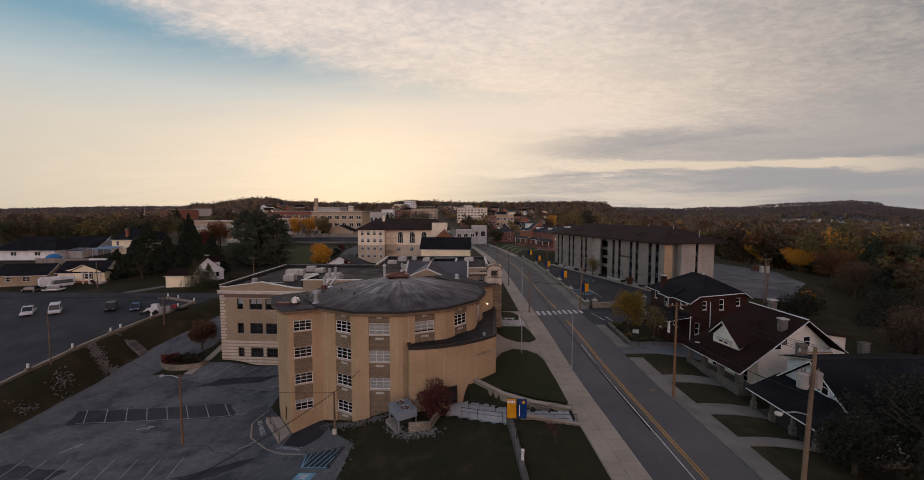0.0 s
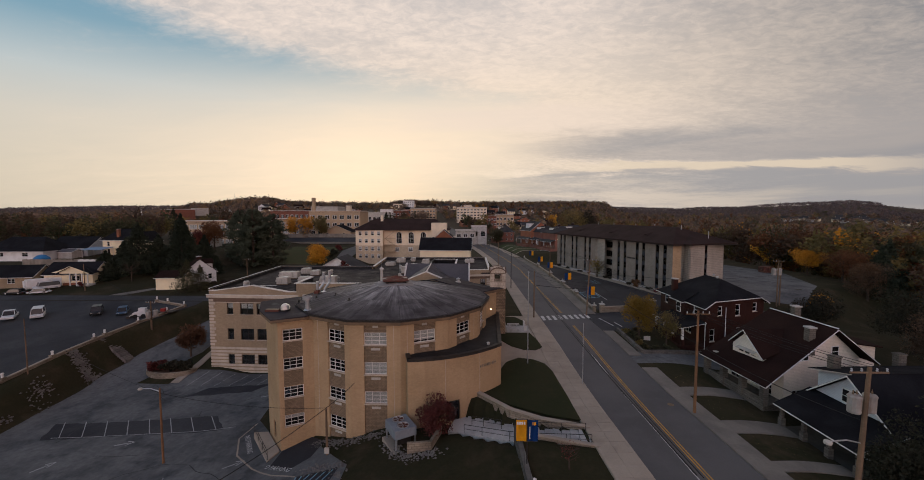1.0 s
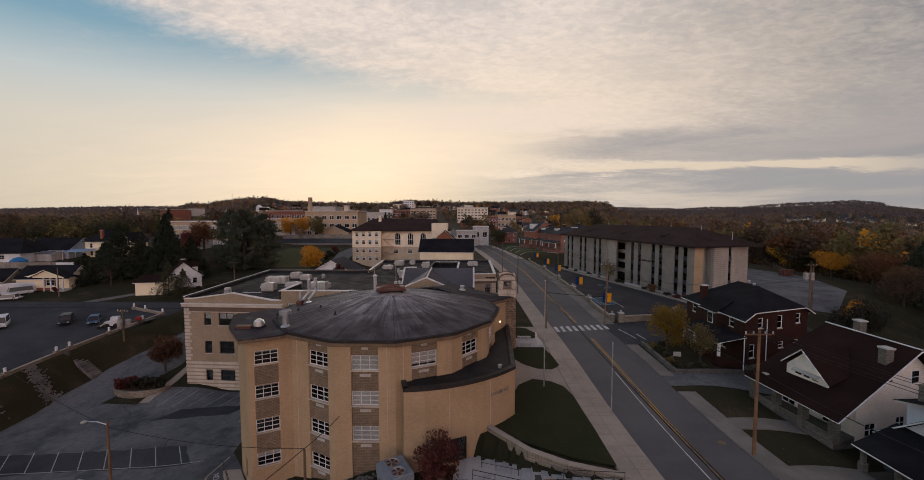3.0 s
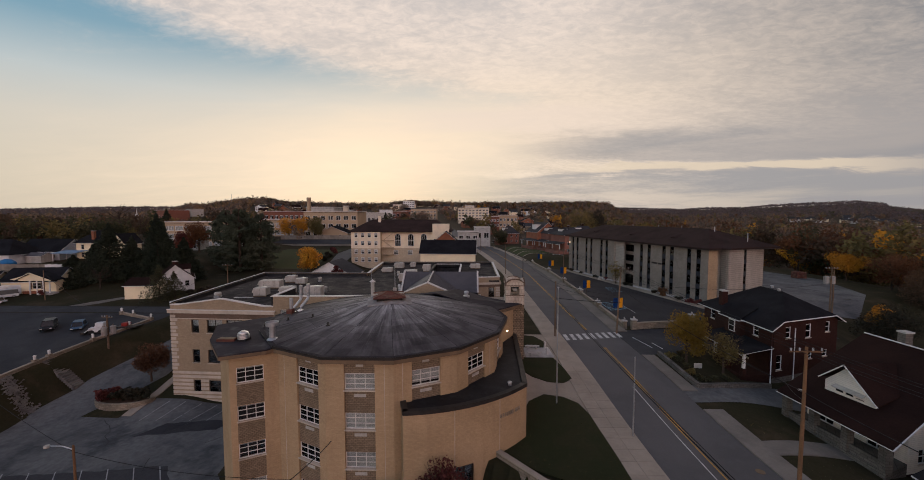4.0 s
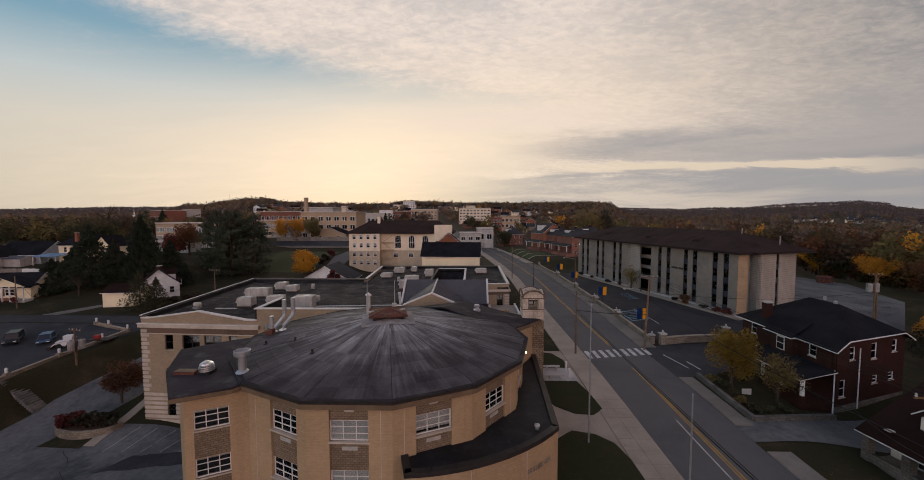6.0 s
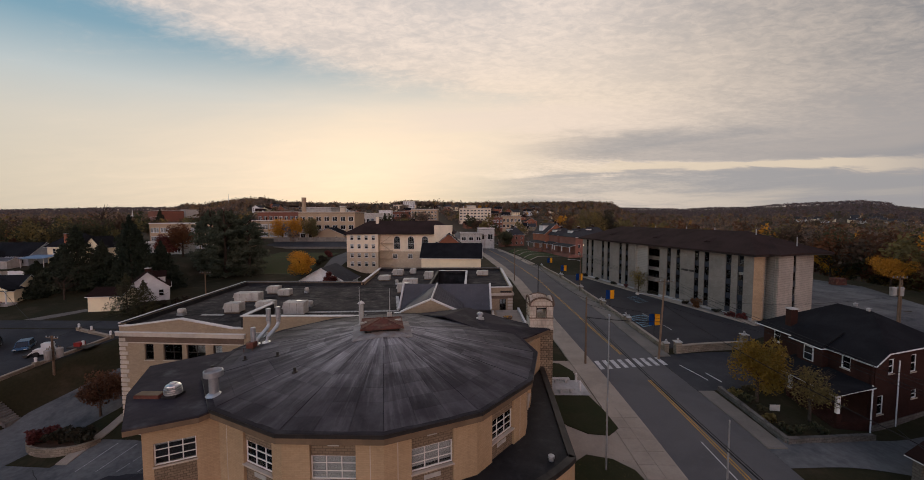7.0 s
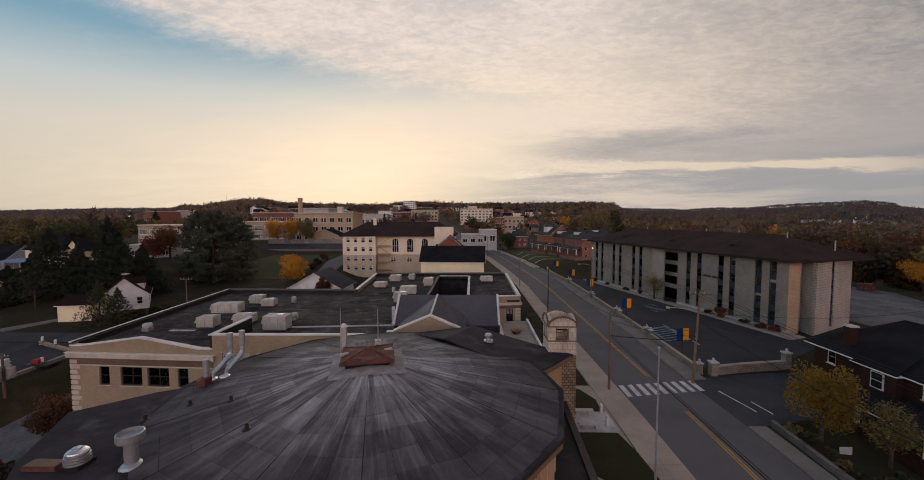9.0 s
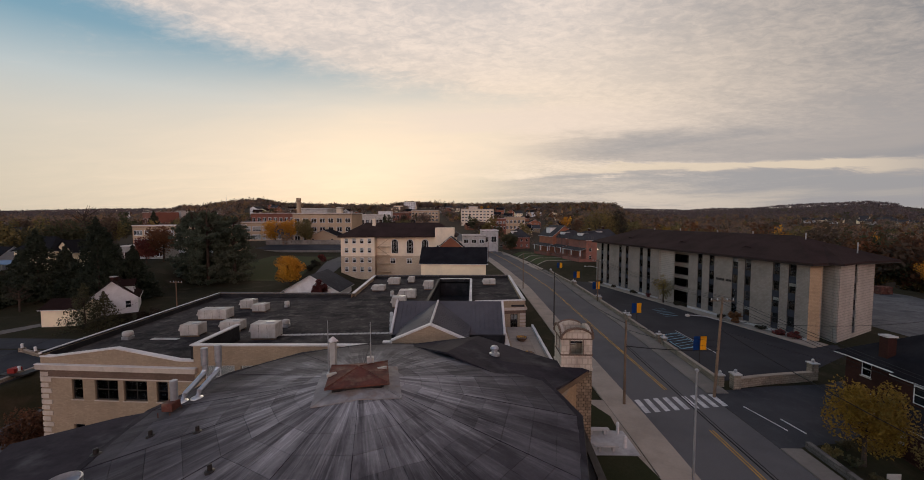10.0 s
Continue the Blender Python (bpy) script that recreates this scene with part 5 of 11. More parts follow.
for x, y, h in ((-13.3, 58.0, 3.4), (-10.6, 57.8, 3.1)):
    mast = thing("antenna_mast", (x, y, roof_z(x, y)), "thin pale antenna mast beside the roof cap", "antenna", "masts on the round roof")
    bm = bmesh.new()
    tube(bm, [(x, y, roof_z(x, y)), (x, y, roof_z(x, y) + h)], [0.05, 0.02], 6)
    part("rod", bm, STEEL, mast)
    bm = bmesh.new()
    lathe(bm, [(0.12, 0), (0.12, 0.08), (0.06, 0.2)], (x, y, roof_z(x, y)), 8)
    part("foot", bm, STEEL, mast)
for x, y, s in ((-2.6, 65.6, 0.28), (-18.2, 53.2, 0.1), (-15.5, 50.2, 0.1), (-20.9, 53.5, 0.1), (-22.8, 52.5, 0.12)):
    vent = thing("roof_vent", (x, y, roof_z(x, y)), "small metal roof vent" if s > 0.2 else "thin plumbing vent pipe on the roof", "vent", "vents on the round roof")
    zb = max(roof_z(x, y), 7.35) + (0.45 if s > 0.2 else 0)
    bm = bmesh.new()
    if s > 0.2:
        lathe(bm, [(s * 1.6, -0.3), (s * 1.5, 0.02), (s * 0.9, 0.06), (s * 0.8, 0.3), (s * 1.2, 0.33), (s * 1.25, 0.45), (s * 0.9, 0.58), (s * 0.3, 0.64)], (x, y, zb), 14)
    else:
        lathe(bm, [(s * 2.2, -0.1), (s * 2.0, 0.03), (s, 0.06), (s * 0.9, 0.3), (s * 0.6, 0.31)], (x, y, zb), 10)
    part("pipe", bm, STEEL if s > 0.2 else DARKFRAME, vent)

# ---- the old school ----
old = thing("old_school", (-20, 90, -10), "buff brick school with flat black roofs and white copings", "building")


def course(building, p0, p1, z0, z1, out, material, name="stone_course", label=""):
    """A string course or cornice proud of a wall."""
    length = (Vector(p1) - Vector(p0)).length
    bm = bmesh.new()
    box(bm, -out, length + out, -out, 0.0, z0, z1, wall_pose(p0, p1, 0, 0, 0))
    return part(name, bm, material, building, label)


W0, W1 = (-48.0, 71.8), (-31.6, 71.0)
wl_len = (Vector(W1) - Vector(W0)).length
holes, cols = [], [(3.3, 4.5), (5.8, 8.3), (8.9, 11.4), (12.4, 13.6)]
for zt in (2.85, -1.8, -6.6):
    holes += [(a, b, zt - 2.05, zt) for a, b in cols]
bm = bmesh.new()
wall_mesh(bm, W0, W1, -11.2, 4.0, 0.4, holes)
part("wall", bm, BUFF, old, "buff brick front with window rows")
for h in holes:
    put_window(old, W0, W1, h, 2 if h[1] - h[0] > 2 else 1, 2, 0.08, DARKFRAME, 0.18, 0.0 if h[3] < 2 else 0.5, sill=True)
# banded ground storey and quoins
for j in range(9):
    z = -10.6 + j * 0.62
    for s0, s1 in ((0, 3.3), (4.5, 5.8), (8.3, 8.9), (11.4, 12.4), (13.6, wl_len)) if -8.7 < z < -6.5 else ((0, wl_len),):
        bm = bmesh.new()
        box(bm, s0 + (-0.05 if s0 == 0 else 0.0), s1, -0.05, 0, z, z + 0.4, wall_pose(W0, W1, 0, 0, 0))
        part("stone_band", bm, LIME, old)
for j in range(15):
    z = -5.0 + j * 0.58
    bm = bmesh.new()
    box(bm, -0.06, 1.1 if j % 2 else 0.8, -0.06, 0, z, z + 0.42, wall_pose(W0, W1, 0, 0, 0))
    part("quoin", bm, LIME, old)
course(old, W0, W1, 3.05, 3.85, 0.04, BANDBRICK, "brick_band", "dark brown brick band")
course(old, W0, W1, 2.95, 3.06, 0.08, LIME)
course(old, W0, W1, 3.85, 4.35, 0.30, LIME, "cornice", "pale stone cornice")
course(old, W0, W1, 4.35, 4.42, 0.36, COPING, "cornice")
# low gabled parapet
bm = bmesh.new()
m = wall_pose(W0, W1, 0, 0, 0)
prof = [(0, 4.0), (wl_len, 4.0), (wl_len, 5.0), (wl_len - 1.6, 5.0), (8.2, 6.05), (1.2, 5.05), (0, 5.05)]
f0 = [bm.verts.new(m @ Vector((s, 0.0, z))) for s, z in prof]
f1 = [bm.verts.new(m @ Vector((s, 0.4, z))) for s, z in prof]
bm.faces.new(f0)
bm.faces.new(f1[::-1])
for i in range(len(prof)):
    j = (i + 1) % len(prof)
    bm.faces.new((f0[j], f0[i], f1[i], f1[j]))
part("parapet", bm, BUFF, old, "low gabled brick parapet")
for (s0, z0), (s1, z1) in (((0, 5.05), (1.2, 5.05)), ((1.2, 5.05), (8.2, 6.05)), ((8.2, 6.05), (wl_len - 1.6, 5.0)), ((wl_len - 1.6, 5.0), (wl_len, 5.0))):
    bm = bmesh.new()
    a, b = m @ Vector((s0, -0.06, z0)), m @ Vector((s1, -0.06, z1))
    c, d = m @ Vector((s1, 0.46, z1)), m @ Vector((s0, 0.46, z0))
    slab(bm, [tuple(Vector(p) + Vector((0, 0, 0.13))) for p in (a, b, c, d)], [(0, 1, 2, 3)], 0.14)
    part("coping", bm, COPING, old)
ROOFZ = 4.75
# outer walls of the main body, counter-clockwise from the wing's foot
BODY = [(-31.6, 71.0), (-12.6, 71.3), (-4.3, 71.3), (-0.4, 73.6), (-0.4, 80.6), (-3.6, 82.0), (-3.6, 96.5), (4.2, 97.5), (4.2, 125.0), (-27.4, 124.2), (-26.0, 103.0), (-50.2, 103.0), (-48.0, 71.8)]
for i, (p0, p1) in enumerate(zip(BODY, BODY[1:])):
    length = (Vector(p1) - Vector(p0)).length
    top = 6.55 if i == 0 else 5.4
    if i in (3, 4):
        top = 5.0
    holes = []
    if i == 0:
        holes = [(s, s + 3.0, 2.3, 4.6) for s in (1.0, 4.6, 8.2)]
    if i == 6:
        holes = [(5.4, 6.6, 0.9, 3.2)]
    if i == 7:
        holes = [(s, s + 1.4, 0.9, 3.2) for s in (2.5, 6, 9.5, 13, 16.5, 20, 23.5)]
    if i == 11:
        holes = [(s, s + 2.2, z, z + 2.05) for s in (4, 9, 14, 19, 24) for z in (0.8, -3.85)]
    bm = bmesh.new()
    wall_mesh(bm, p0, p1, -11.2, top, 0.4, holes)
    part("wall", bm, BUFF, old, "buff brick wall")
    for h in holes:
        put_window(old, p0, p1, h, 2, 2, 0.08, WHITEPAINT if i == 0 else DARKFRAME, 0.18, 1.0 if i == 0 else 0.4)
    bm = bmesh.new()
    box(bm, -0.08, length + 0.08, -0.08, 0.22 if i == 11 else 0.48, top, top + 0.12, wall_pose(p0, p1, 0, 0, 0))
    part("coping", bm, METALROOF if i in (8, 10) else COPING, old)
    if i == 11:
        bm = bmesh.new()
        box(bm, 0, length, 0.22, 0.48, top, top + 0.10, wall_pose(p0, p1, 0, 0, 0))
        part("coping_lap", bm, TAR, old)
    if i in (6, 7):
        course(old, p0, p1, 3.9, 4.3, 0.25, LIME, "cornice")
        course(old, p0, p1, 3.3, 3.8, 0.04, BANDBRICK, "brick_band")
        for j in range(10):
            bm = bmesh.new()
            z = -2.0 + j * 0.55
            box(bm, length - 0.9 if i == 6 else -0.05, length + 0.05 if i == 6 else 0.9, -0.05, 0, z, z + 0.4, wall_pose(p0, p1, 0, 0, 0))
            part("quoin", bm, LIME, old)
# dark inner upstands of the parapets
for p0, p1, top in (((-49.68, 102.5), (-47.5, 72.3), 5.35), ((-26.2, 102.5), (-49.8, 102.5), 5.35), ((-27.0, 123.7), (-26.2, 102.5), 5.35), ((3.7, 124.5), (-27.0, 123.7), 5.35)):
    bm = bmesh.new()
    length = (Vector(p1) - Vector(p0)).length
    box(bm, 0, length, -0.12, 0.0, ROOFZ, top, wall_pose(p1, p0, 0, 0, 0) if False else wall_pose(p0, p1, 0, 0, 0) @ pose(0, 0.1, 0))
    part("upstand", bm, TAR, old)
bm = bmesh.new()
for poly in ([(-47.7, 72.1), (-12.6, 71.5), (-12.6, 86.0), (-12.0, 103.0), (-49.8, 102.7)], [(-26.2, 102.7), (-11.6, 102.7), (-11.6, 124.0), (-27.1, 124.0)], [(-11.6, 119.5), (4.0, 119.5), (4.0, 124.8), (-11.6, 124.0)], [(-4.9, 97.2), (4.0, 97.2), (4.0, 119.5), (-4.9, 119.5)], [(-12.6, 71.5), (-0.6, 73.5), (-0.6, 80.4), (-3.8, 82.0), (-3.8, 88.0), (-12.6, 88.0)]):
    bm = bmesh.new()
    prism(bm, poly, ROOFZ - 0.3, ROOFZ)
    part("roof", bm, GRAVELROOF, old, "black gravel roof with pale walk pads")
bm = bmesh.new()
prism(bm, [(-12.0, 86.0), (-3.7, 82.5), (-3.7, 97.0), (-4.9, 97.0), (-4.9, 119.5), (-11.6, 119.5)], 1.4, 1.6)
part("well_roof", bm, TAR, old, "sunken black roof of the light well")
for p0, p1 in (((-11.6, 88.0), (-11.6, 119.5)), ((-11.6, 119.5), (-4.9, 119.5)), ((-4.9, 119.5), (-4.9, 96.5)), ((-3.9, 97.0), (-3.9, 82.3))):
    bm = bmesh.new()
    length = (Vector(p1) - Vector(p0)).length
    box(bm, 0, length, 0, 0.3, 1.5, 5.4, wall_pose(p0, p1, 0, 0, 0))
    part("well_wall", bm, TAR, old, "black-coated light well wall")
    bm = bmesh.new()
    box(bm, 0, length, -0.08, 0.38, 5.4, 5.52, wall_pose(p0, p1, 0, 0, 0))
    if p0[0] > -11.7 and p0 != (-11.6, 88.0):
        part("coping", bm, COPING, old)
    else:
        part("coping", bm, TAR, old)
# raised middle parapet return
bm = bmesh.new()
box(bm, -32.0, -31.6, 71.2, 78.5, 4.4, 6.5)
part("upstand", bm, TAR, old)
bm = bmesh.new()
box(bm, -32.05, -31.5, 71.1, 78.6, 6.5, 6.62)
part("coping", bm, COPING, old)
# standing-seam metal roofs over the entrance
G0, G1, GY0 = -12.2, -4.7, 71.9
bm = bmesh.new()
m = wall_pose((G0 - 0.8, GY0 - 0.75), (G1 + 0.6, GY0 - 0.75), 0, 0, 0)
prof = [(0, 4.0), (8.9, 4.0), (8.9, 6.9), (8.1, 6.9), (8.1, 7.1), (4.55, 8.65), (0.9, 7.1), (0.9, 6.9), (0, 6.9)]
f0 = [bm.verts.new(m @ Vector((s, 0.0, z))) for s, z in prof]
f1 = [bm.verts.new(m @ Vector((s, 0.4, z))) for s, z in prof]
bm.faces.new(f0)
bm.faces.new(f1[::-1])
for i in range(len(prof)):
    j = (i + 1) % len(prof)
    bm.faces.new((f0[j], f0[i], f1[i], f1[j]))
part("gable", bm, BUFF, old, "brick gable of the metal-roofed block")
for (s0, z0), (s1, z1) in (((0.7, 7.1), (4.55, 8.72)), ((4.55, 8.72), (8.3, 7.1))):
    bm = bmesh.new()
    slab(bm, [tuple(m @ Vector((s, d, z + 0.1))) for s, d, z in ((s0, -0.08, z0), (s1, -0.08, z1), (s1, 0.5, z1), (s0, 0.5, z0))], [(0, 1, 2, 3)], 0.16)
    part("coping", bm, COPING, old)
for s in (0.4, 8.5):
    bm = bmesh.new()
    box(bm, s - 0.45, s + 0.45, -0.06, 0.46, 6.9, 7.05, m)
    part("coping", bm, COPING, old)
RIDGE, YR = 9.1, 80.0
gx = (G0 + G1) / 2
XL, XR = -13.3, -0.9
bm = bmesh.new()
slab(bm, [(G0, 71.6, 7.0), (gx, 71.6, 8.55), (gx, YR, RIDGE), (G0, 77.6, 7.0)], [(0, 1, 2, 3)], 0.12)
slab(bm, [(gx, 71.6, 8.55), (G1, 71.6, 7.0), (G1, 77.6, 7.0), (gx, YR, RIDGE)], [(0, 1, 2, 3)], 0.12)
metal = part("metal_roof", bm, METALROOF, old, "grey standing-seam metal roof")
bm = bmesh.new()
slab(bm, [(XL, 76.2, 6.3), (XR, 76.2, 6.3), (XR, YR, RIDGE), (XL, YR, RIDGE), (XR, 84.2, 6.3), (XL, 84.2, 6.3)], [(0, 1, 2, 3), (3, 2, 4, 5)], 0.12)
metal2 = part("metal_roof", bm, METALROOF, old, "grey standing-seam metal roof")
for i in range(25):
    x = XL + 0.25 + i * 0.5
    bm = bmesh.new()
    tube(bm, [(x, 76.2, 6.34), (x, YR, RIDGE + 0.03)], 0.03, 4)
    part("seam", bm, METALROOF, metal2)
for i in range(14):
    y = 72.0 + i * 0.55
    f = min(1.0, max(0.0, (y - 71.6) / (YR - 71.6)))
    zr = 8.55 + (RIDGE - 8.55) * f
    for x1, sgn in ((G0, -1), (G1, 1)):
        reach = 1.0 if y < 77.6 else max(0.02, (YR - y) / (YR - 77.6))
        bm = bmesh.new()
        tube(bm, [(gx, y, zr + 0.03), (gx + (x1 - gx) * reach, y, zr + (7.0 - zr) * reach + 0.03)], 0.03, 4)
        part("seam", bm, METALROOF, metal)
bm = bmesh.new()
tube(bm, [(gx, 71.4, 8.66), (gx, YR, RIDGE + 0.06)], 0.12, 6)
part("ridge_cap", bm, COPING, old)
for x in (XL, XR):
    for y0, y1 in ((76.1, YR), (84.3, YR)):
        bm = bmesh.new()
        tube(bm, [(x, y0, 6.32), (x, y1, RIDGE + 0.05)], 0.16, 5)
        part("verge", bm, COPING, old)
    bm = bmesh.new()
    for (a, b) in (((x, 76.3), (x, 84.1)),):
        v = [bm.verts.new(p) for p in ((x - 0.1, 76.5, 4.5), (x - 0.1, 83.9, 4.5), (x - 0.1, 83.9, 6.2), (x - 0.1, YR, 8.9), (x - 0.1, 76.5, 6.2))]
        w = [bm.verts.new((q.co.x + 0.2, q.co.y, q.co.z)) for q in v]
        bm.faces.new(v)
        bm.faces.new(w[::-1])
    part("gable", bm, BUFF, old)
bm = bmesh.new()
box(bm, XL, XR, 76.3, 76.5, 4.5, 6.25)
box(bm, G0 + 0.05, G0 + 0.25, 72.0, 76.3, 4.5, 6.9)
box(bm, G1 - 0.25, G1 - 0.05, 72.0, 76.3, 4.5, 6.9)
part("wall", bm, TAR, old)
# entrance terrace
terrace = thing("terrace", (4, 84, -1), "pale paved entrance terrace with low walls", "terrace")
bm = bmesh.new()
prism(bm, [(-0.5, 71.5), (5.0, 71.5), (5.4, 96.5), (-3.5, 96.5), (-3.5, 82), (-0.5, 80.5)], -0.6, 1.3)
part("base", bm, BUFF, terrace)
rr = random.Random(3)
for j in range(16):
    for i in range(3):
        bm = bmesh.new()
        x, y = 1.0 + i * 1.4, 72.4 + j * 1.5
        box(bm, x + 0.02, x + 1.38, y + 0.02, y + 1.48, 1.3, 1.34 + rr.uniform(0, 0.006))
        part("paving_slab", bm, CONCRETE, terrace)
for x0, x1, y0, y1 in ((5.0, 5.35, 71.5, 96.5), (-0.4, 5.0, 71.3, 71.6)):
    bm = bmesh.new()
    box(bm, x0, x1, y0, y1, 1.3, 1.75)
    part("low_wall", bm, COPING, terrace)
for y in (83.0, 89.5):
    pot = thing("planter_bowl", (2.6, y, 1.34), "low round planter with yellow flowers on the terrace", "planter", "planters on the terrace")
    bm = bmesh.new()
    lathe(bm, [(0.5, 0), (0.8, 0.45), (0.85, 0.5), (0.7, 0.48)], (2.6, y, 1.34), 14)
    part("bowl", bm, BANDBRICK, pot)
    bm = bmesh.new()
    for q in range(60):
        a, r = rr.uniform(0, math.tau), 0.65 * math.sqrt(rr.random())
        p = Vector((2.6 + r * math.cos(a), y + r * math.sin(a), 1.84 + rr.uniform(0, 0.15)))
        bm.faces.new([bm.verts.new(p + Vector((rr.uniform(-.12, .12), rr.uniform(-.12, .12), rr.uniform(-.05, .08)))) for _ in range(3)])
    part("flowers", bm, BANNERYELLOW, pot)


def hvac(x, y, w, d, h, z=ROOFZ, turn=0.0, label="weathered beige rooftop air handler"):
    """A packaged rooftop unit: base rails, cabinet, sloped hood, panel seams and a fan guard."""
    m = pose(x, y, z, 0, 0, turn)
    unit = thing("rooftop_unit", (x, y, z), label, "air handler", "rooftop units")
    bm = bmesh.new()
    for s in (-1, 1):
        box(bm, -w / 2, w / 2, s * d * 0.4 - 0.08, s * d * 0.4 + 0.08, 0, 0.16, m)
    part("rail", bm, WOODPOLE, unit)
    bm = bmesh.new()
    vs = box(bm, -w / 2, w / 2, -d / 2, d / 2, 0.16, 0.16 + h, m)
    bmesh.ops.bevel(bm, geom=bm.edges[:], offset=0.04, segments=1, affect="EDGES")
    part("cabinet", bm, HVACPAINT, unit)
    bm = bmesh.new()
    v = [bm.verts.new(m @ Vector(p)) for p in ((-w * 0.5 - 0.28, -d * 0.45, h * 0.55), (-w * 0.5 - 0.28, d * 0.45, h * 0.55), (-w * 0.5, d * 0.45, h * 0.5), (-w * 0.5, -d * 0.45, h * 0.5), (-w * 0.5, -d * 0.45, h), (-w * 0.5, d * 0.45, h))]
    for f in ((0, 3, 2, 1), (0, 1, 5, 4), (1, 2, 5), (0, 4, 3)):
        bm.faces.new([v[i] for i in f])
    part("hood", bm, HVACPAINT, unit)
    bm = bmesh.new()
    n = max(2, int(w / 0.9))
    for i in range(1, n):
        sx = -w / 2 + w * i / n
        box(bm, sx - 0.012, sx + 0.012, -d / 2 - 0.008, -d / 2, 0.25, h + 0.05, m)
    part("panel_seam", bm, DARKFRAME, unit)
    bm = bmesh.new()
    lathe(bm, [(min(w, d) * 0.28, 0), (min(w, d) * 0.28, 0.08), (min(w, d) * 0.24, 0.1)], m @ Vector((w * 0.18, 0, 0.16 + h)), 14)
    part("fan_guard", bm, STEEL, unit)
    return unit


for x, y, w, d, h, a in ((-40.7, 87.9, 3.9, 2.0, 1.3, 4), (-39.7, 94.3, 2.0, 1.7, 1.2, 3), (-36.7, 92.3, 2.0, 1.6, 1.0, 3), (-38.4, 80.3, 2.2, 1.7, 1.3, 2), (-34.8, 82.4, 2.5, 1.6, 1.1, 2), (-28.9, 79.5, 2.9, 1.9, 1.7, 2), (-22.7, 109.3, 2.4, 1.8, 0.9, 0), (-21.1, 116.6, 2.4, 1.9, 1.2, 0), (-17.8, 118.8, 1.3, 1.5, 1.1, 0), (-13.1, 111.0, 1.9, 1.9, 1.5, 0), (-15.9, 102.5, 2.9, 1.9, 1.3, 3), (-16.1, 95.7, 2.2, 1.9, 1.5, 4), (-0.9, 116.5, 2.6, 1.7, 1.0, 0)):
    hvac(x, y, w, d, h, ROOFZ, a)
for x, y, s in ((-45.0, 78.5, 0.55), (-28.8, 84.0, 0.5), (-34.0, 95.0, 0.4), (-19.0, 104.0, 0.35)):
    vent = thing("roof_fan", (x, y, ROOFZ), "round white roof exhaust fan", "vent", "fans on the school roof")
    bm = bmesh.new()
    box(bm, x - s * 0.8, x + s * 0.8, y - s * 0.8, y + s * 0.8, ROOFZ, ROOFZ + 0.35)
    part("curb", bm, STEEL, vent)
    bm = bmesh.new()
    lathe(bm, [(s * 0.7, 0.35), (s, 0.5), (s, 0.8), (s * 0.8, 0.95), (s * 0.2, 1.0)], (x, y, ROOFZ), 14)
    part("hood", bm, HVACPAINT, vent)
# walk pads of pale tiles and puddles
for i in range(50):
    pads = ((-28.0 + i * 0.52, 80.3 + 0.045 * i) if i < 28 else (-14.6 - (i - 28) * 0.13, 82.4 + (i - 28) * 0.62) if i < 44 else (-42.0 + (i - 44) * 0.55, 78.6))
    bm = bmesh.new()
    box(bm, pads[0] - 0.22, pads[0] + 0.22, pads[1] - 0.3, pads[1] + 0.3, ROOFZ + 0.004, ROOFZ + 0.05)
    part("walk_pad", bm, CONCRETE2, old)

# ---- the residence hall across the street ----
hall = thing("residence_hall", (48, 128, 0), "four-storey grey block residence hall with dark hipped roof", "building")
HA, HB, HC, HD = hall_at(0, 0), hall_at(22.6, 0), hall_at(31.0, 0), hall_at(55.6, 0)
HP1, HP2, HP3, HE = hall_at(-0.2, 2.2), (49.6, 93.0), (61.4, 99.6), hall_at(55.6, 16.4)
HALL_EAVE = 12.1


def strip_wall(p0, p1, strips, mat, label, z0=-0.8, width=1.2):
    length = (Vector(p1) - Vector(p0)).length
    holes = [(s - width / 2, s + width / 2, 0.75, 11.6) for s in strips]
    bm = bmesh.new()
    wall_mesh(bm, p0, p1, z0, HALL_EAVE, 0.4, holes)
    part("wall", bm, mat, hall, label)
    for h in holes:
        for j in range(4):
            zb = 0.75 + j * 2.65
            put_window(hall, p0, p1, (h[0], h[1], zb + 0.9, zb + 2.85 if j == 3 else zb + 2.55), 1, 2, 0.05, DARKFRAME, 0.16, 0.35 if (j * 7 + int(h[0])) % 3 == 0 else 0.0, sill=False)
            bm = bmesh.new()
            box(bm, h[0], h[1], 0.14, 0.2, zb - (0.1 if j else 0.0), zb + 0.9, wall_pose(p0, p1, 0, 0, 0))
            part("spandrel", bm, SPANDREL, hall, "dark spandrel panel")


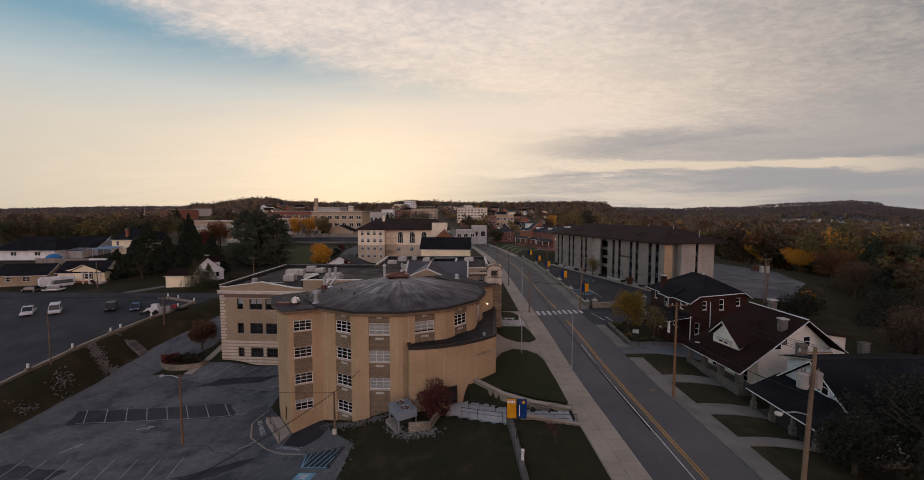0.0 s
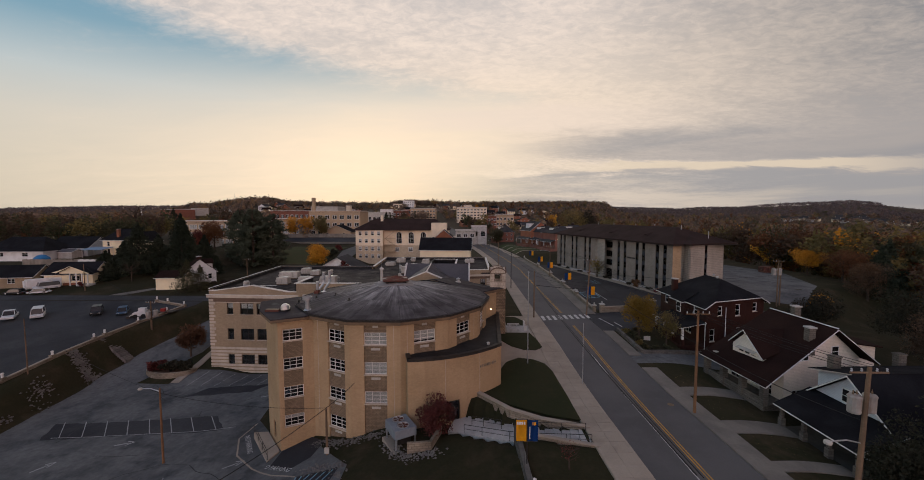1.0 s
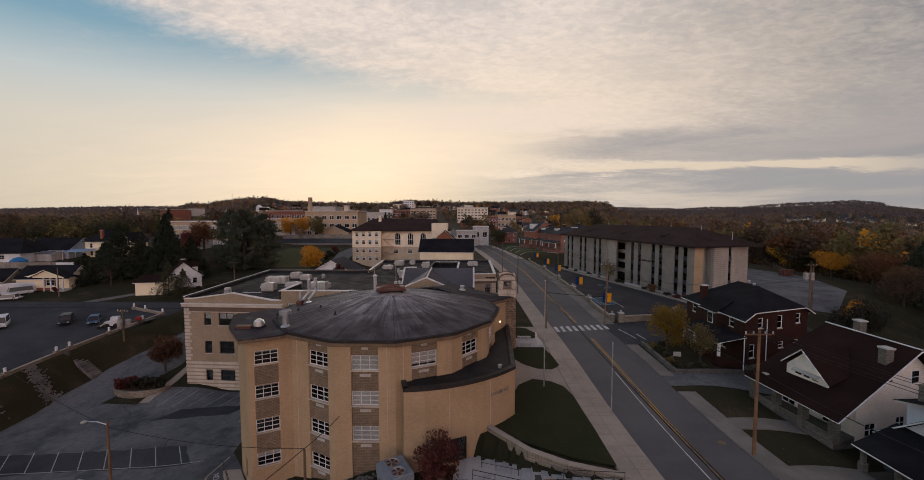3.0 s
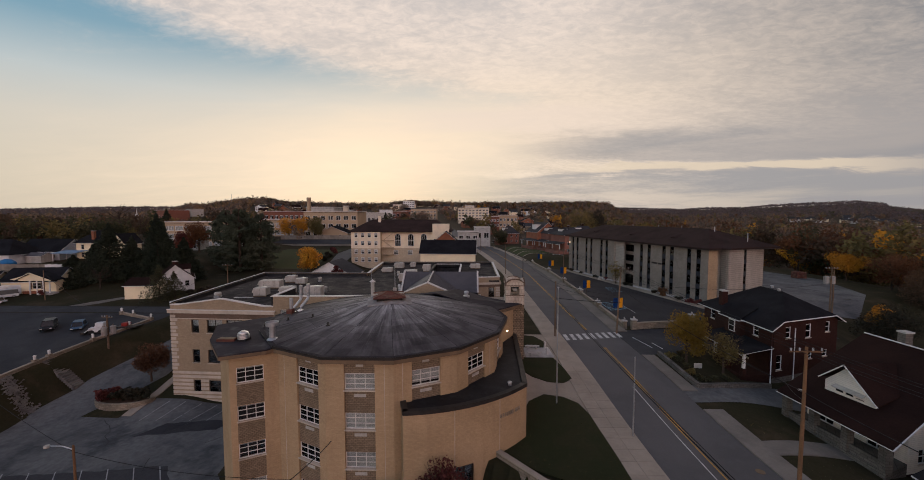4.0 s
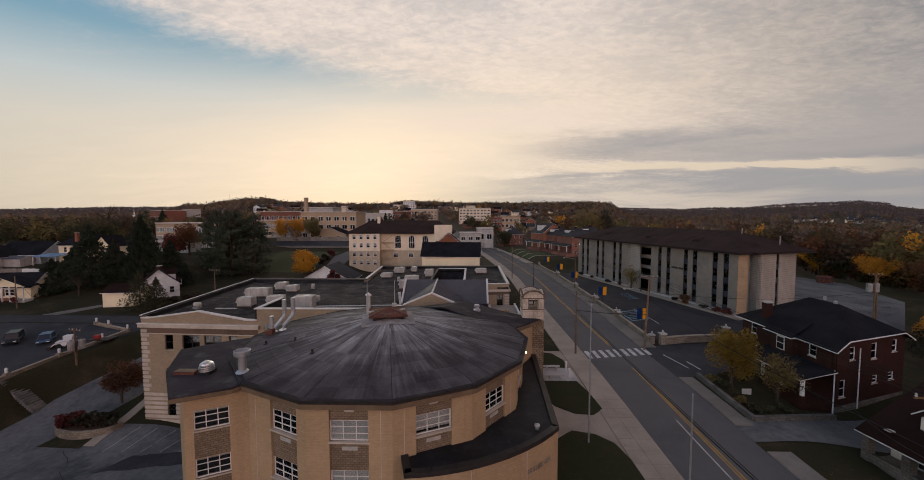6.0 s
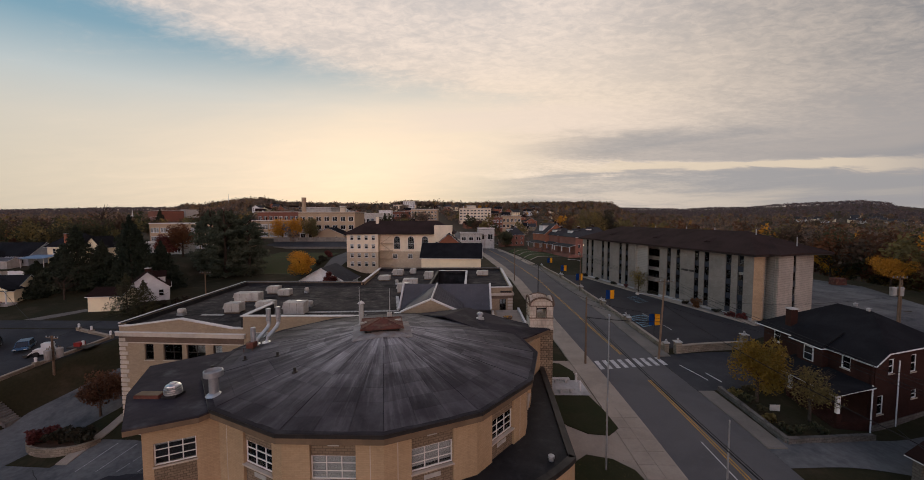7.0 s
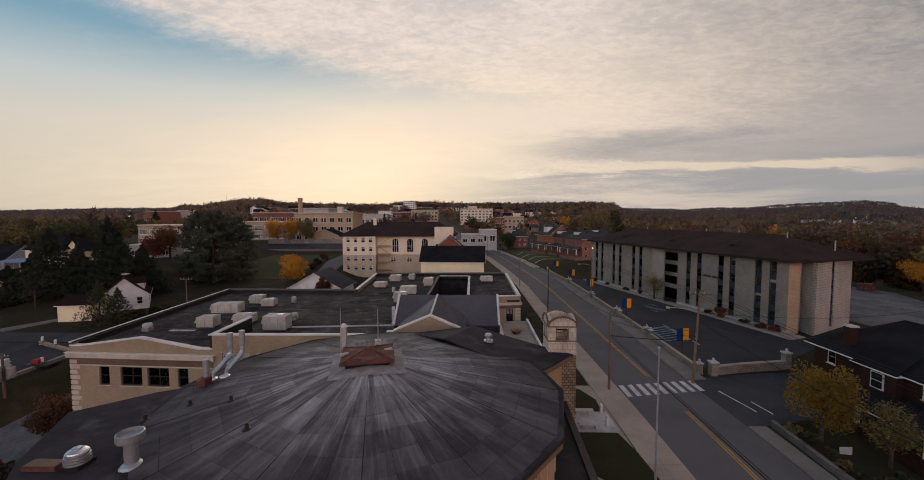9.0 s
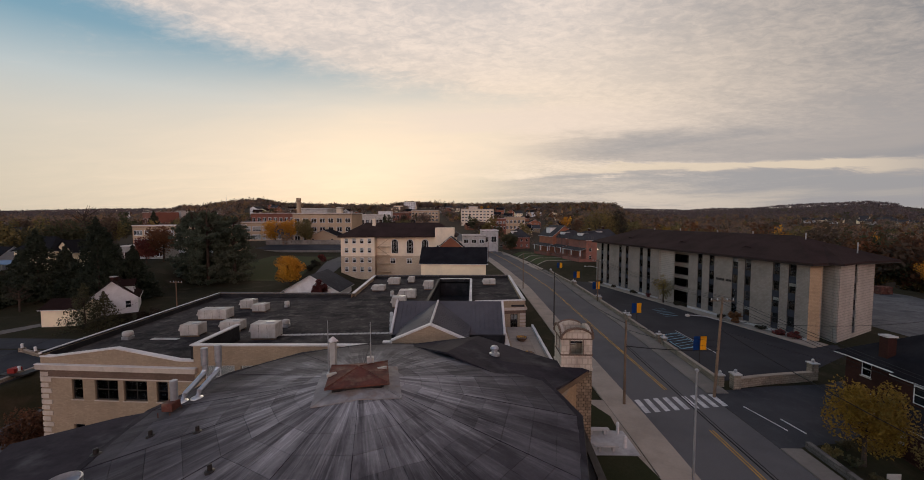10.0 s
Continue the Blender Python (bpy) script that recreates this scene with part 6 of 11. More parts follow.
# the way round: street front runs from its far end to the near corner
strip_wall(HB, HA, [22.6 - v for v in (19.8, 17.1, 12.2, 9.8, 4.95, 2.5)], DORMBLOCK, "grey split-block front with dark window strips")
strip_wall(HD, HC, [55.6 - v for v in (52.9, 50.2, 44.9, 42.2, 36.9, 34.3)], DORMBLOCK, "grey split-block front with dark window strips")
for p0, p1, mat, strips in ((HA, HP1, DORMTAN, []), (HP2, HP3, DORMPALE, [6.3]), (HP3, HE, DORMTAN, []), (HE, HD, DORMBLOCK, [])):
    strip_wall(p0, p1, strips, mat, "tan block wall" if mat is DORMTAN else "pale ribbed block wall")
RP1, RP2 = hall_at(0.9, 2.1), hall_at(0.9, 4.0)
bm = bmesh.new()
wall_mesh(bm, RP1, RP2, -0.8, HALL_EAVE, 0.3, [(0.4, 1.5, 0.1, 2.3)])
wall_mesh(bm, HP1, RP1, -0.8, HALL_EAVE, 0.2)
wall_mesh(bm, RP2, HP2, -0.8, HALL_EAVE, 0.2)
part("wall", bm, DORMPALE, hall, "pale ribbed block recess")
w = put_window(hall, RP1, RP2, (0.4, 1.5, 0.1, 2.3), 1, 1, 0.1, REDPAINT, 0.1, sill=False)
w.name = "red_door"
# entrance recess between the blocks
bm = bmesh.new()
REC = [(1.2, 6.6, 0.1, 2.6), (1.2, 6.6, 3.6, 5.4), (1.2, 6.6, 6.2, 8.0), (1.2, 6.6, 8.9, 10.7)]
wall_mesh(bm, HC, hall_at(31.0, 3.0), -0.8, HALL_EAVE, 0.3)
wall_mesh(bm, hall_at(31.0, 3.0), hall_at(22.6, 3.0), -0.8, HALL_EAVE, 0.3, REC)
wall_mesh(bm, hall_at(22.6, 3.0), HB, -0.8, HALL_EAVE, 0.3)
part("wall", bm, DORMPALE, hall, "pale block entrance recess")
for h in REC:
    put_window(hall, hall_at(31.0, 3.0), hall_at(22.6, 3.0), h, 3, 1, 0.08, DARKFRAME, 0.12, sill=False)
bm = bmesh.new()
wall_mesh(bm, hall_at(31.0, 0.6), hall_at(27.2, 0.6), -0.8, HALL_EAVE, 0.3)
part("wall", bm, DORMPALE, hall, "pale ribbed stair wall beside the entrance")
bm = bmesh.new()
for p0, p1 in ((HB, HA), (HD, HC)):
    length = (Vector(p1) - Vector(p0)).length
    box(bm, 0, length, -0.05, 0.0, -0.8, 0.62, wall_pose(p0, p1, 0, 0, 0))
part("plinth", bm, CONCRETE2, hall)
# hipped roof with overhang
ov = 1.0
E0, E1, E2, E3 = hall_at(-ov, -ov), hall_at(-ov, 17.4), hall_at(55.6 + ov, 17.4), hall_at(55.6 + ov, -ov)
R0, R1 = hall_at(8.0, 8.2), hall_at(48.0, 8.2)
bm = bmesh.new()
zr = 15.7
slab(bm, [(*E0, HALL_EAVE), (*E1, HALL_EAVE), (*E2, HALL_EAVE), (*E3, HALL_EAVE), (*R0, zr), (*R1, zr)], [(0, 1, 4), (1, 2, 5, 4), (2, 3, 5), (3, 0, 4, 5)], 0.3)
part("roof", bm, DORMROOF, hall, "dark umber shingle hipped roof")
# lower hip over the end block
K0, K1 = Vector(HP2), Vector(HP3)
ku = (K1 - K0).normalized()
kn = Vector((-ku.y, ku.x))
bm = bmesh.new()
q0, q1 = K0 - ku * 0.9 - kn * 0.9, K1 + ku * 0.9 - kn * 0.9
q2, q3 = K1 + ku * 0.9 + kn * 9.0, K0 - ku * 0.9 + kn * 7.0
kr = (K0 + K1) / 2 + kn * 4.2
slab(bm, [(*q0, HALL_EAVE + 0.03), (*q1, HALL_EAVE + 0.03), (*q2, HALL_EAVE + 0.03), (*q3, HALL_EAVE + 0.03), (*kr, 14.2), (*(kr + kn * 3.0), 14.6)], [(0, 1, 4), (1, 2, 5, 4), (2, 3, 5), (3, 0, 4, 5)], 0.3)
part("roof", bm, DORMROOF, hall, "lower hipped roof over the end block")
bm = bmesh.new()
prism(bm, [E0, E1, E2, E3], HALL_EAVE - 0.42, HALL_EAVE - 0.28)
part("soffit", bm, DARKFRAME, hall)
for v_ in (12.0, 26.8, 44.0):
    bm = bmesh.new()
    z = HALL_EAVE + 1.75
    pk = [hall_at(v_, 2.2), hall_at(v_ - 1.3, 2.3), hall_at(v_, 4.8), hall_at(v_ + 1.3, 2.3)]
    slab(bm, [(*pk[0], z - 0.1), (*pk[1], z - 0.55), (*pk[2], z + 0.55), (*pk[3], z - 0.55)], [(0, 2, 1), (0, 3, 2)], 0.1)
    part("eyebrow_vent", bm, DORMROOF, hall)
for v_, d_ in ((6.5, 8.2), (16.0, 8.4), (24.0, 8.6), (34.0, 8.4), (42.0, 8.0), (0.6, 10.5)):
    bm = bmesh.new()
    x, y = hall_at(v_, d_)
    tube(bm, [(x, y, 13.2), (x, y, 16.2 if v_ > 5 else 14.9)], 0.09, 6)
    part("vent_pipe", bm, STEEL, hall)
# wall letters too small to read
for j in range(11):
    if j == 6:
        continue
    bm = bmesh.new()
    box(bm, 0, 0.22, -0.06, 0.0, 0, 0.42, wall_pose(HB, HA, 6.6 + j * 0.30, 0, 7.1))
    part("letter", bm, DARKFRAME, hall)
bm = bmesh.new()
lathe(bm, [(0.02, 0), (0.14, 0.02), (0.14, 0.16), (0.02, 0.18)], (*hall_at(54.9, -0.15), 9.6), 8)
part("wall_lamp", bm, LAMPGLOW, hall, "lit wall lamp at the corner")

# kerb walk along the hall
tagged(sheet("pavement", [hall_at(-2.6, -2.6), hall_at(-2.2, 1.0), hall_at(0.5, 1.0), hall_at(0.1, -0.2), hall_at(56, -0.2), hall_at(56, -2.4)], CONCRETE, 0.16, 0.2), "concrete walk along the residence hall", "pavement", kind="structure")

# ---- low stone walls and piers ----


def pier(x, y, z, h, w, mat, label, ball=True):
    p = thing("gate_pier", (x, y, z), label, "pier", "stone piers")
    bm = bmesh.new()
    box(bm, x - w / 2, x + w / 2, y - w / 2, y + w / 2, z - 0.3, z + h)
    part("shaft", bm, mat, p)
    bm = bmesh.new()
    box(bm, x - w * 0.62, x + w * 0.62, y - w * 0.62, y + w * 0.62, z + h, z + h + 0.14)
    part("cap", bm, CONCRETE2, p)
    if ball:
        bm = bmesh.new()
        lathe(bm, [(0.1, 0), (0.08, 0.08), (0.14, 0.16), (0.16, 0.28), (0.1, 0.4), (0.02, 0.44)], (x, y, z + h + 0.14), 10)
        part("finial", bm, CONCRETE2, p)


def stone_wall(name, pts, h, th, mat, label, zs=None, cap=True):
    """A low wall along plan points, its top following the ground."""
    wl_ = thing(name, (*pts[0], land(*pts[0])), label, "wall")
    bm, bc = bmesh.new(), bmesh.new()
    for i, (a, b) in enumerate(zip(pts, pts[1:])):
        n = max(1, round((Vector(b) - Vector(a)).length / 3.0))
        for k in range(n):
            p = Vector(a) + (Vector(b) - Vector(a)) * k / n
            q = Vector(a) + (Vector(b) - Vector(a)) * (k + 1) / n
            u = (q - p).normalized()
            m = Vector((-u.y, u.x)) * th / 2
            t0 = (zs[i] + (zs[i + 1] - zs[i]) * k / n) if zs else land(p.x, p.y) + h
            t1 = (zs[i] + (zs[i + 1] - zs[i]) * (k + 1) / n) if zs else land(q.x, q.y) + h
            low_ = min(land(p.x, p.y), land(q.x, q.y), t0 - h) - 0.5
            prism(bm, [tuple(p - m), tuple(q - m), tuple(q + m), tuple(p + m)], low_, [t0, t1, t1, t0])
            if cap:
                e = m * 1.25
                prism(bc, [tuple(p - e), tuple(q - e), tuple(q + e), tuple(p + e)], [t0 + 0.003, t1 + 0.003, t1 + 0.003, t0 + 0.003], [t0 + 0.1, t1 + 0.1, t1 + 0.1, t0 + 0.1])
    part("masonry", bm, mat, wl_)
    if cap:
        part("coping", bc, CONCRETE if mat is STONEWALL else mat, wl_)
    else:
        bc.free()
    return wl_


stone_wall("car_park_wall", [(24.9, 77.4), (30, 78.9), (35.4, 80.4)], 1.0, 0.4, STONEWALL, "low tan stone wall at the car park corner")
for y0, y1 in ((78.0, 91.0), (93.0, 104.0), (106.0, 120.0), (122.0, 140.0), (142.0, 164.0)):
    x0 = kerb_right(y0) + 2.55
    stone_wall("car_park_wall", [(x0, y0), (kerb_right(y1) + 2.55, y1)], 0.75, 0.35, STONEWALL, "low tan stone wall between pavement and car park")
    pier(x0, y0 - 0.2, 0.1, 1.25, 0.6, STONEWALL, "tan stone pier with ball finial on the car park wall")
    pier(kerb_right(y1) + 2.55, y1 + 0.2, 0.1, 1.25, 0.6, STONEWALL, "tan stone pier with ball finial on the car park wall")
pier(24.5, 77.2, 0.1, 1.6, 0.75, STONEWALL, "tan stone corner pier with ball finial")
pier(35.7, 80.6, 0.1, 1.6, 0.75, STONEWALL, "tan stone end pier with ball finial")
stone_wall("garden_wall", [(23.6, 66.8), (23.9, 58.0), (28, 58.6), (33.9, 60.6)], 0.55, 0.4, GREYSTONE, "low grey stone retaining wall of the brick house garden", cap=False)
stone_wall("garden_wall", [(0.0, 46.4), (3.6, 42.6), (6.5, 41.0), (10.9, 39.6)], 0.25, 0.4, STONEWALL, "weathered stone retaining wall above the garden stair", zs=(-1.25, -1.4, -1.5, -1.55))
stone_wall("garden_wall", [(4.2, 38.4), (7.5, 37.4), (10.9, 36.6)], 0.2, 0.3, STONEWALL, "low stone wall below the garden stair", zs=(-1.45, -1.5, -1.6))
stone_wall("garden_wall", [(3.75, 39.2), (3.95, 33), (4.3, 24)], 0.2, 0.35, GREYSTONE, "thin grey retaining wall between two lawns", zs=(-1.35, -1.4, -1.45))

# garden stair: wide pale landings stepping down to the lobby door
stair = thing("garden_stair", (4, 40, -3), "pale concrete landings stepping down to a glass door", "stairs")
rows_ = 17


def up_(x):
    """Reach of the landings towards the retaining wall."""
    return lerp_list(x, ((-2.5, 2.4), (3.6, 2.15), (6.5, 1.55), (11, 1.4)))


for k in range(rows_):
    xa, xb = 10.9 - k * 0.76, 10.9 - (k + 1) * 0.76
    za = -1.72 - k * 0.118
    ya, yb = step_axis(xa), step_axis(xb)
    bm = bmesh.new()
    prism(bm, [(xa, ya - 1.05), (xa + 0.45, ya + up_(xa)), (xb + 0.47, yb + up_(xb)), (xb + 0.02, yb - 1.05)][::-1], za - 0.5, za)
    bmesh.ops.recalc_face_normals(bm, faces=bm.faces)
    part("landing", bm, CONCRETE2, stair)
bm = bmesh.new()
prism(bm, [(-2.9, 42.4), (-1.9, 42.1), (-0.9, 44.6), (-2.2, 45.3)], -4.3, -3.74)
part("landing", bm, CONCRETE2, stair)
for side, xs_ in ((0.95, (10.3, 8.2, 6.0)), (-0.95, (10.3, 8.2, 6.0, 3.2, 0.6, -1.2)), (0.95, (2.6, 0.8, -0.4))):
    bm = bmesh.new()
    pts = [(x, step_axis(x) + side, -1.72 - (10.9 - x) / 0.76 * 0.118) for x in xs_]
    for x, y, z in pts:
        tube(bm, [(x, y, z - 0.2), (x, y, z + 0.95)], 0.025, 6)
    tube(bm, [(x, y, z + 0.95) for x, y, z in pts], 0.028, 6)
    tube(bm, [(x, y, z + 0.5) for x, y, z in pts], 0.02, 6)
    part("handrail", bm, DARKFRAME, stair, "thin dark steel handrail")

# ---- houses ----


def gable_house(name, pts, z0, ze, zr, wall_mat, roof_mat, label, clip=0.0, ov=0.6, hip=(0.0, 0.0), wins=(), trim=WHITEPAINT, base=None, chimney=None, category="house"):
    """A house on four plan corners (counter-clockwise), ridge from the middle of the first side to the middle of the third. hip: how far each ridge end
    stands in; wins: (side, s, z, w, h)."""
    P = [Vector(p) for p in pts]
    mid = sum(P, Vector((0, 0))) / 4
    h = thing(name, (mid.x, mid.y, z0), label, category)
    for i in range(4):
        p0, p1 = P[i], P[(i + 1) % 4]
        hs = [(s, s + w, z, z + hh) for side, s, z, w, hh in wins if side == i]
        bm = bmesh.new()
        wall_mesh(bm, p0, p1, z0 - 1.0, ze, 0.25, hs)
        part("wall", bm, wall_mat, h)
        for q in hs:
            put_window(h, p0, p1, q, 1 if q[1] - q[0] < 1.3 else 2, 2, 0.07, trim, 0.06, 0.35, plain=mid.length > 110)
        if base:
            bm = bmesh.new()
            box(bm, -0.05, (p1 - p0).length + 0.05, -0.05, 0.0, z0 - 1.0, z0 + base[1], wall_pose(p0, p1, 0, 0, 0))
            part("foundation", bm, base[0], h)
    a, b = (P[0] + P[1]) / 2, (P[2] + P[3]) / 2
    d = (b - a).normalized()
    for k, (p, q, e, ins) in enumerate(((P[0], P[1], a, hip[0]), (P[2], P[3], b, hip[1]))):
        if ins <= 0.01:
            bm = bmesh.new()
            zc = zr - clip
            f = (zc - ze) / (zr - ze)
            u, v = p + (e - p) * f, q + (e - q) * f
            n = Vector((-(q - p).y, (q - p).x)).normalized()
            ring0 = [(p.x, p.y, ze), (q.x, q.y, ze), (v.x, v.y, zc), (u.x, u.y, zc)] if clip else [(p.x, p.y, ze), (q.x, q.y, ze), (e.x, e.y, zr)]
            f0 = [bm.verts.new(c) for c in ring0]
            f1 = [bm.verts.new((c[0] + n.x * 0.2, c[1] + n.y * 0.2, c[2])) for c in ring0]
            bm.faces.new(f0)
            bm.faces.new(f1[::-1])
            part("gable", bm, wall_mat, h)
    side = (P[1] - P[0]).normalized()
    s0, s3 = P[0] - side * ov - d * ov, P[3] - (P[2] - P[3]).normalized() * ov + d * ov
    s1, s2 = P[1] + side * ov - d * ov, P[2] + (P[2] - P[3]).normalized() * ov + d * ov
    half = (P[1] - P[0]).length / 2
    drop = (zr - ze) * ov / half
    r0, r1 = a + d * (hip[0] - (ov if hip[0] <= 0.01 else 0)), b - d * (hip[1] - (ov if hip[1] <= 0.01 else 0))
    zo = ze - drop + 0.12
    bm = bmesh.new()
    vs = [(*s0, zo), (*s1, zo), (*s2, zo), (*s3, zo), (*r0, zr + 0.12), (*r1, zr + 0.12)]
    if clip:
        f = (zr - clip - ze) / (zr - ze)
        g0, g1 = s0 + (a - d * ov - s0) * f, s1 + (a - d * ov - s1) * f
        zc = zo + (zr + 0.12 - zo) * f
        vs += [(*g0, zc), (*g1, zc)]
        vs[4] = (*(a + d * (half * (1 - f) * 0.9)), zr + 0.12)
        faces = [(1, 2, 5, 4, 7), (3, 0, 6, 4, 5), (6, 7, 4)]
    else:
        faces = [(1, 2, 5, 4), (3, 0, 4, 5)]
        if hip[0] > 0.01:
            faces.append((0, 1, 4))
    if hip[1] > 0.01:
        faces.append((2, 3, 5))
    slab(bm, vs, faces, 0.16)
    part("roof", bm, roof_mat, h)
    # white boards along the eaves and rakes
    bm = bmesh.new()
    loop = [vs[0], vs[6], vs[7], vs[1]] if clip else ([vs[0], vs[4], vs[1]] if hip[0] <= 0.01 else [vs[0], vs[1]])
    tube(bm, [(p[0], p[1], p[2] - 0.1) for p in loop], 0.075, 4)
    for i, j in ((1, 2), (3, 0)):
        tube(bm, [(vs[i][0], vs[i][1], vs[i][2] - 0.1), (vs[j][0], vs[j][1], vs[j][2] - 0.1)], 0.075, 4)
    part("eaves_board", bm, trim, h)
    if chimney:
        x, y, zt, cm = chimney
        bm = bmesh.new()
        box(bm, x - 0.4, x + 0.4, y - 0.4, y + 0.4, ze - 0.5, zt)
        ch = part("chimney", bm, cm, h)
        bm = bmesh.new()
        box(bm, x - 0.48, x + 0.48, y - 0.48, y + 0.48, zt, zt + 0.15)
        part("chimney_cap", bm, CONCRETE2, ch)
    return h


def porch(h, pts, zf, zr0, zr1, roof_mat, post_mat, base_mat, posts=4, rail=True):
    """A porch along pts[0]->pts[1] (outer edge), house side pts[3]->pts[2]; floor, posts, rail and lean-to roof."""
    a, b, c, d = [Vector(p) for p in pts]
    bm = bmesh.new()
    prism(bm, [tuple(a), tuple(b), tuple(c), tuple(d)], zf - 2.5, zf)
    bmesh.ops.recalc_face_normals(bm, faces=bm.faces)
    part("porch_floor", bm, base_mat, h)
    bm = bmesh.new()
    e = (a - d).normalized() * 0.4
    s = (b - a).normalized() * 0.4
    vs = [(*(a + e - s), zr0), (*(b + e + s), zr0), (*(c + s), zr1), (*(d - s), zr1)]
    slab(bm, vs, [(0, 1, 2, 3)], 0.16)
    bmesh.ops.recalc_face_normals(bm, faces=bm.faces)
    part("porch_roof", bm, roof_mat, h)
    bm = bmesh.new()
    tube(bm, [(p[0], p[1], p[2] - 0.12) for p in (vs[3], vs[0], vs[1], vs[2])], 0.065, 4)
    part("porch_fascia", bm, WHITEPAINT, h)
    for k in range(posts):
        p = a + (b - a) * k / (posts - 1)
        p = p + (d - a).normalized() * 0.25
        bm = bmesh.new()
        box(bm, p.x - 0.22, p.x + 0.22, p.y - 0.22, p.y + 0.22, zf, zf + 0.95)
        part("porch_pier", bm, base_mat, h)
        bm = bmesh.new()
        box(bm, p.x - 0.14, p.x + 0.14, p.y - 0.14, p.y + 0.14, zf + 0.95, zr0 - 0.1)
        part("porch_post", bm, post_mat, h)
        if rail and k:
            bm = bmesh.new()
            o = a + (b - a) * (k - 1) / (posts - 1) + (d - a).normalized() * 0.25
            tube(bm, [(o.x, o.y, zf + 0.85), (p.x, p.y, zf + 0.85)], 0.05, 4)
            rail_ = part("porch_rail", bm, post_mat, h)
            for i in range(1, 12):
                q = o + (p - o) * i / 12
                bm = bmesh.new()
                tube(bm, [(q.x, q.y, zf + 0.05), (q.x, q.y, zf + 0.85)], 0.022, 4)
                part("baluster", bm, post_mat, rail_)


brick_house = gable_house("brick_house", [(34.9, 62.0), (46.6, 66.2), (46.6, 77.6), (34.9, 75.8)], -3.4, 5.0, 8.1, REDBRICK, SHINGLE, "dark red brick two-storey house with black roof and white trim", clip=2.2, ov=0.7, hip=(0, 4.5),
    wins=((0, 2.5, 3.3, 0.9, 1.45), (0, 6.2, 3.0, 1.0, 1.8), (0, 10.0, 3.4, 0.9, 1.4), (0, 1.0, -0.6, 1.0, 1.9), (0, 6.6, 0.2, 1.0, 0.9), (0, 9.6, 0.2, 1.0, 0.9), (3, 1.6, 3.0, 1.0, 1.5), (3, 6.0, 3.0, 1.0, 1.6), (3, 10.6, 3.1, 1.0, 1.4), (3, 2.5, -0.3, 1.2, 1.8), (3, 8.5, -0.3, 1.6, 1.8)), base=(GREYSTONE, 1.9), chimney=(35.7, 72.6, 7.4, REDBRICK))
porch(brick_house, [(31.0, 69.6), (31.0, 61.4), (34.9, 62.0), (34.9, 70.2)], -0.9, 1.95, 2.55, SHINGLE, WHITEPAINT, REDBRICK, 4, False)
# hipped bay on the street side of the brick house
bm = bmesh.new()
prism(bm, [(34.2, 66.6), (34.95, 66.6), (34.95, 69.8), (34.2, 69.8)], 2.3, 4.75)
bay = part("bay", bm, REDBRICK, brick_house)
bm = bmesh.new()
slab(bm, [(33.6, 66.1, 4.7), (33.6, 70.3, 4.7), (36.6, 69.6, 6.3), (36.6, 66.8, 6.3)], [(0, 3, 2, 1)], 0.14)
bmesh.ops.recalc_face_normals(bm, faces=bm.faces)
part("bay_roof", bm, SHINGLE, bay)
bm = bmesh.new()
tube(bm, [(36.4, 66.1, 4.66), (33.6, 66.1, 4.62), (33.6, 70.3, 4.62), (36.4, 70.3, 4.66)], 0.07, 4)
part("bay_board", bm, WHITEPAINT, bay)
bm = bmesh.new()
box(bm, 34.12, 34.2, 67.6, 68.8, 2.7, 4.3)
part("bay_window", bm, WHITEPAINT, bay)
bm = bmesh.new()
for z0_, z1_ in ((2.8, 3.46), (3.54, 4.2)):
    box(bm, 34.09, 34.12, 67.72, 68.68, z0_, z1_)
part("bay_pane", bm, CARGLASS, bay)
for s in (4.1,):
    bm = bmesh.new()
    m = wall_pose((34.9, 62.0), (46.6, 66.2), s, 0, 0)
    tube(bm, [m @ Vector((0, -0.08, -3.0)), m @ Vector((0, -0.08, 4.5))], 0.06, 6)
    part("downpipe", bm, WHITEPAINT, brick_house)
bm = bmesh.new()
tube(bm, [(34.8, 61.8, -3.0), (34.8, 61.8, 2.6)], 0.06, 6)
part("downpipe", bm, WHITEPAINT, brick_house)
for x, y in ((40.2, 68.0), (41.2, 70.5)):
    bm = bmesh.new()
    lathe(bm, [(0.18, 0), (0.18, 0.25), (0.26, 0.28), (0.1, 0.36)], (x, y, 8.3), 8)
    part("roof_vent", bm, STEEL, brick_house)

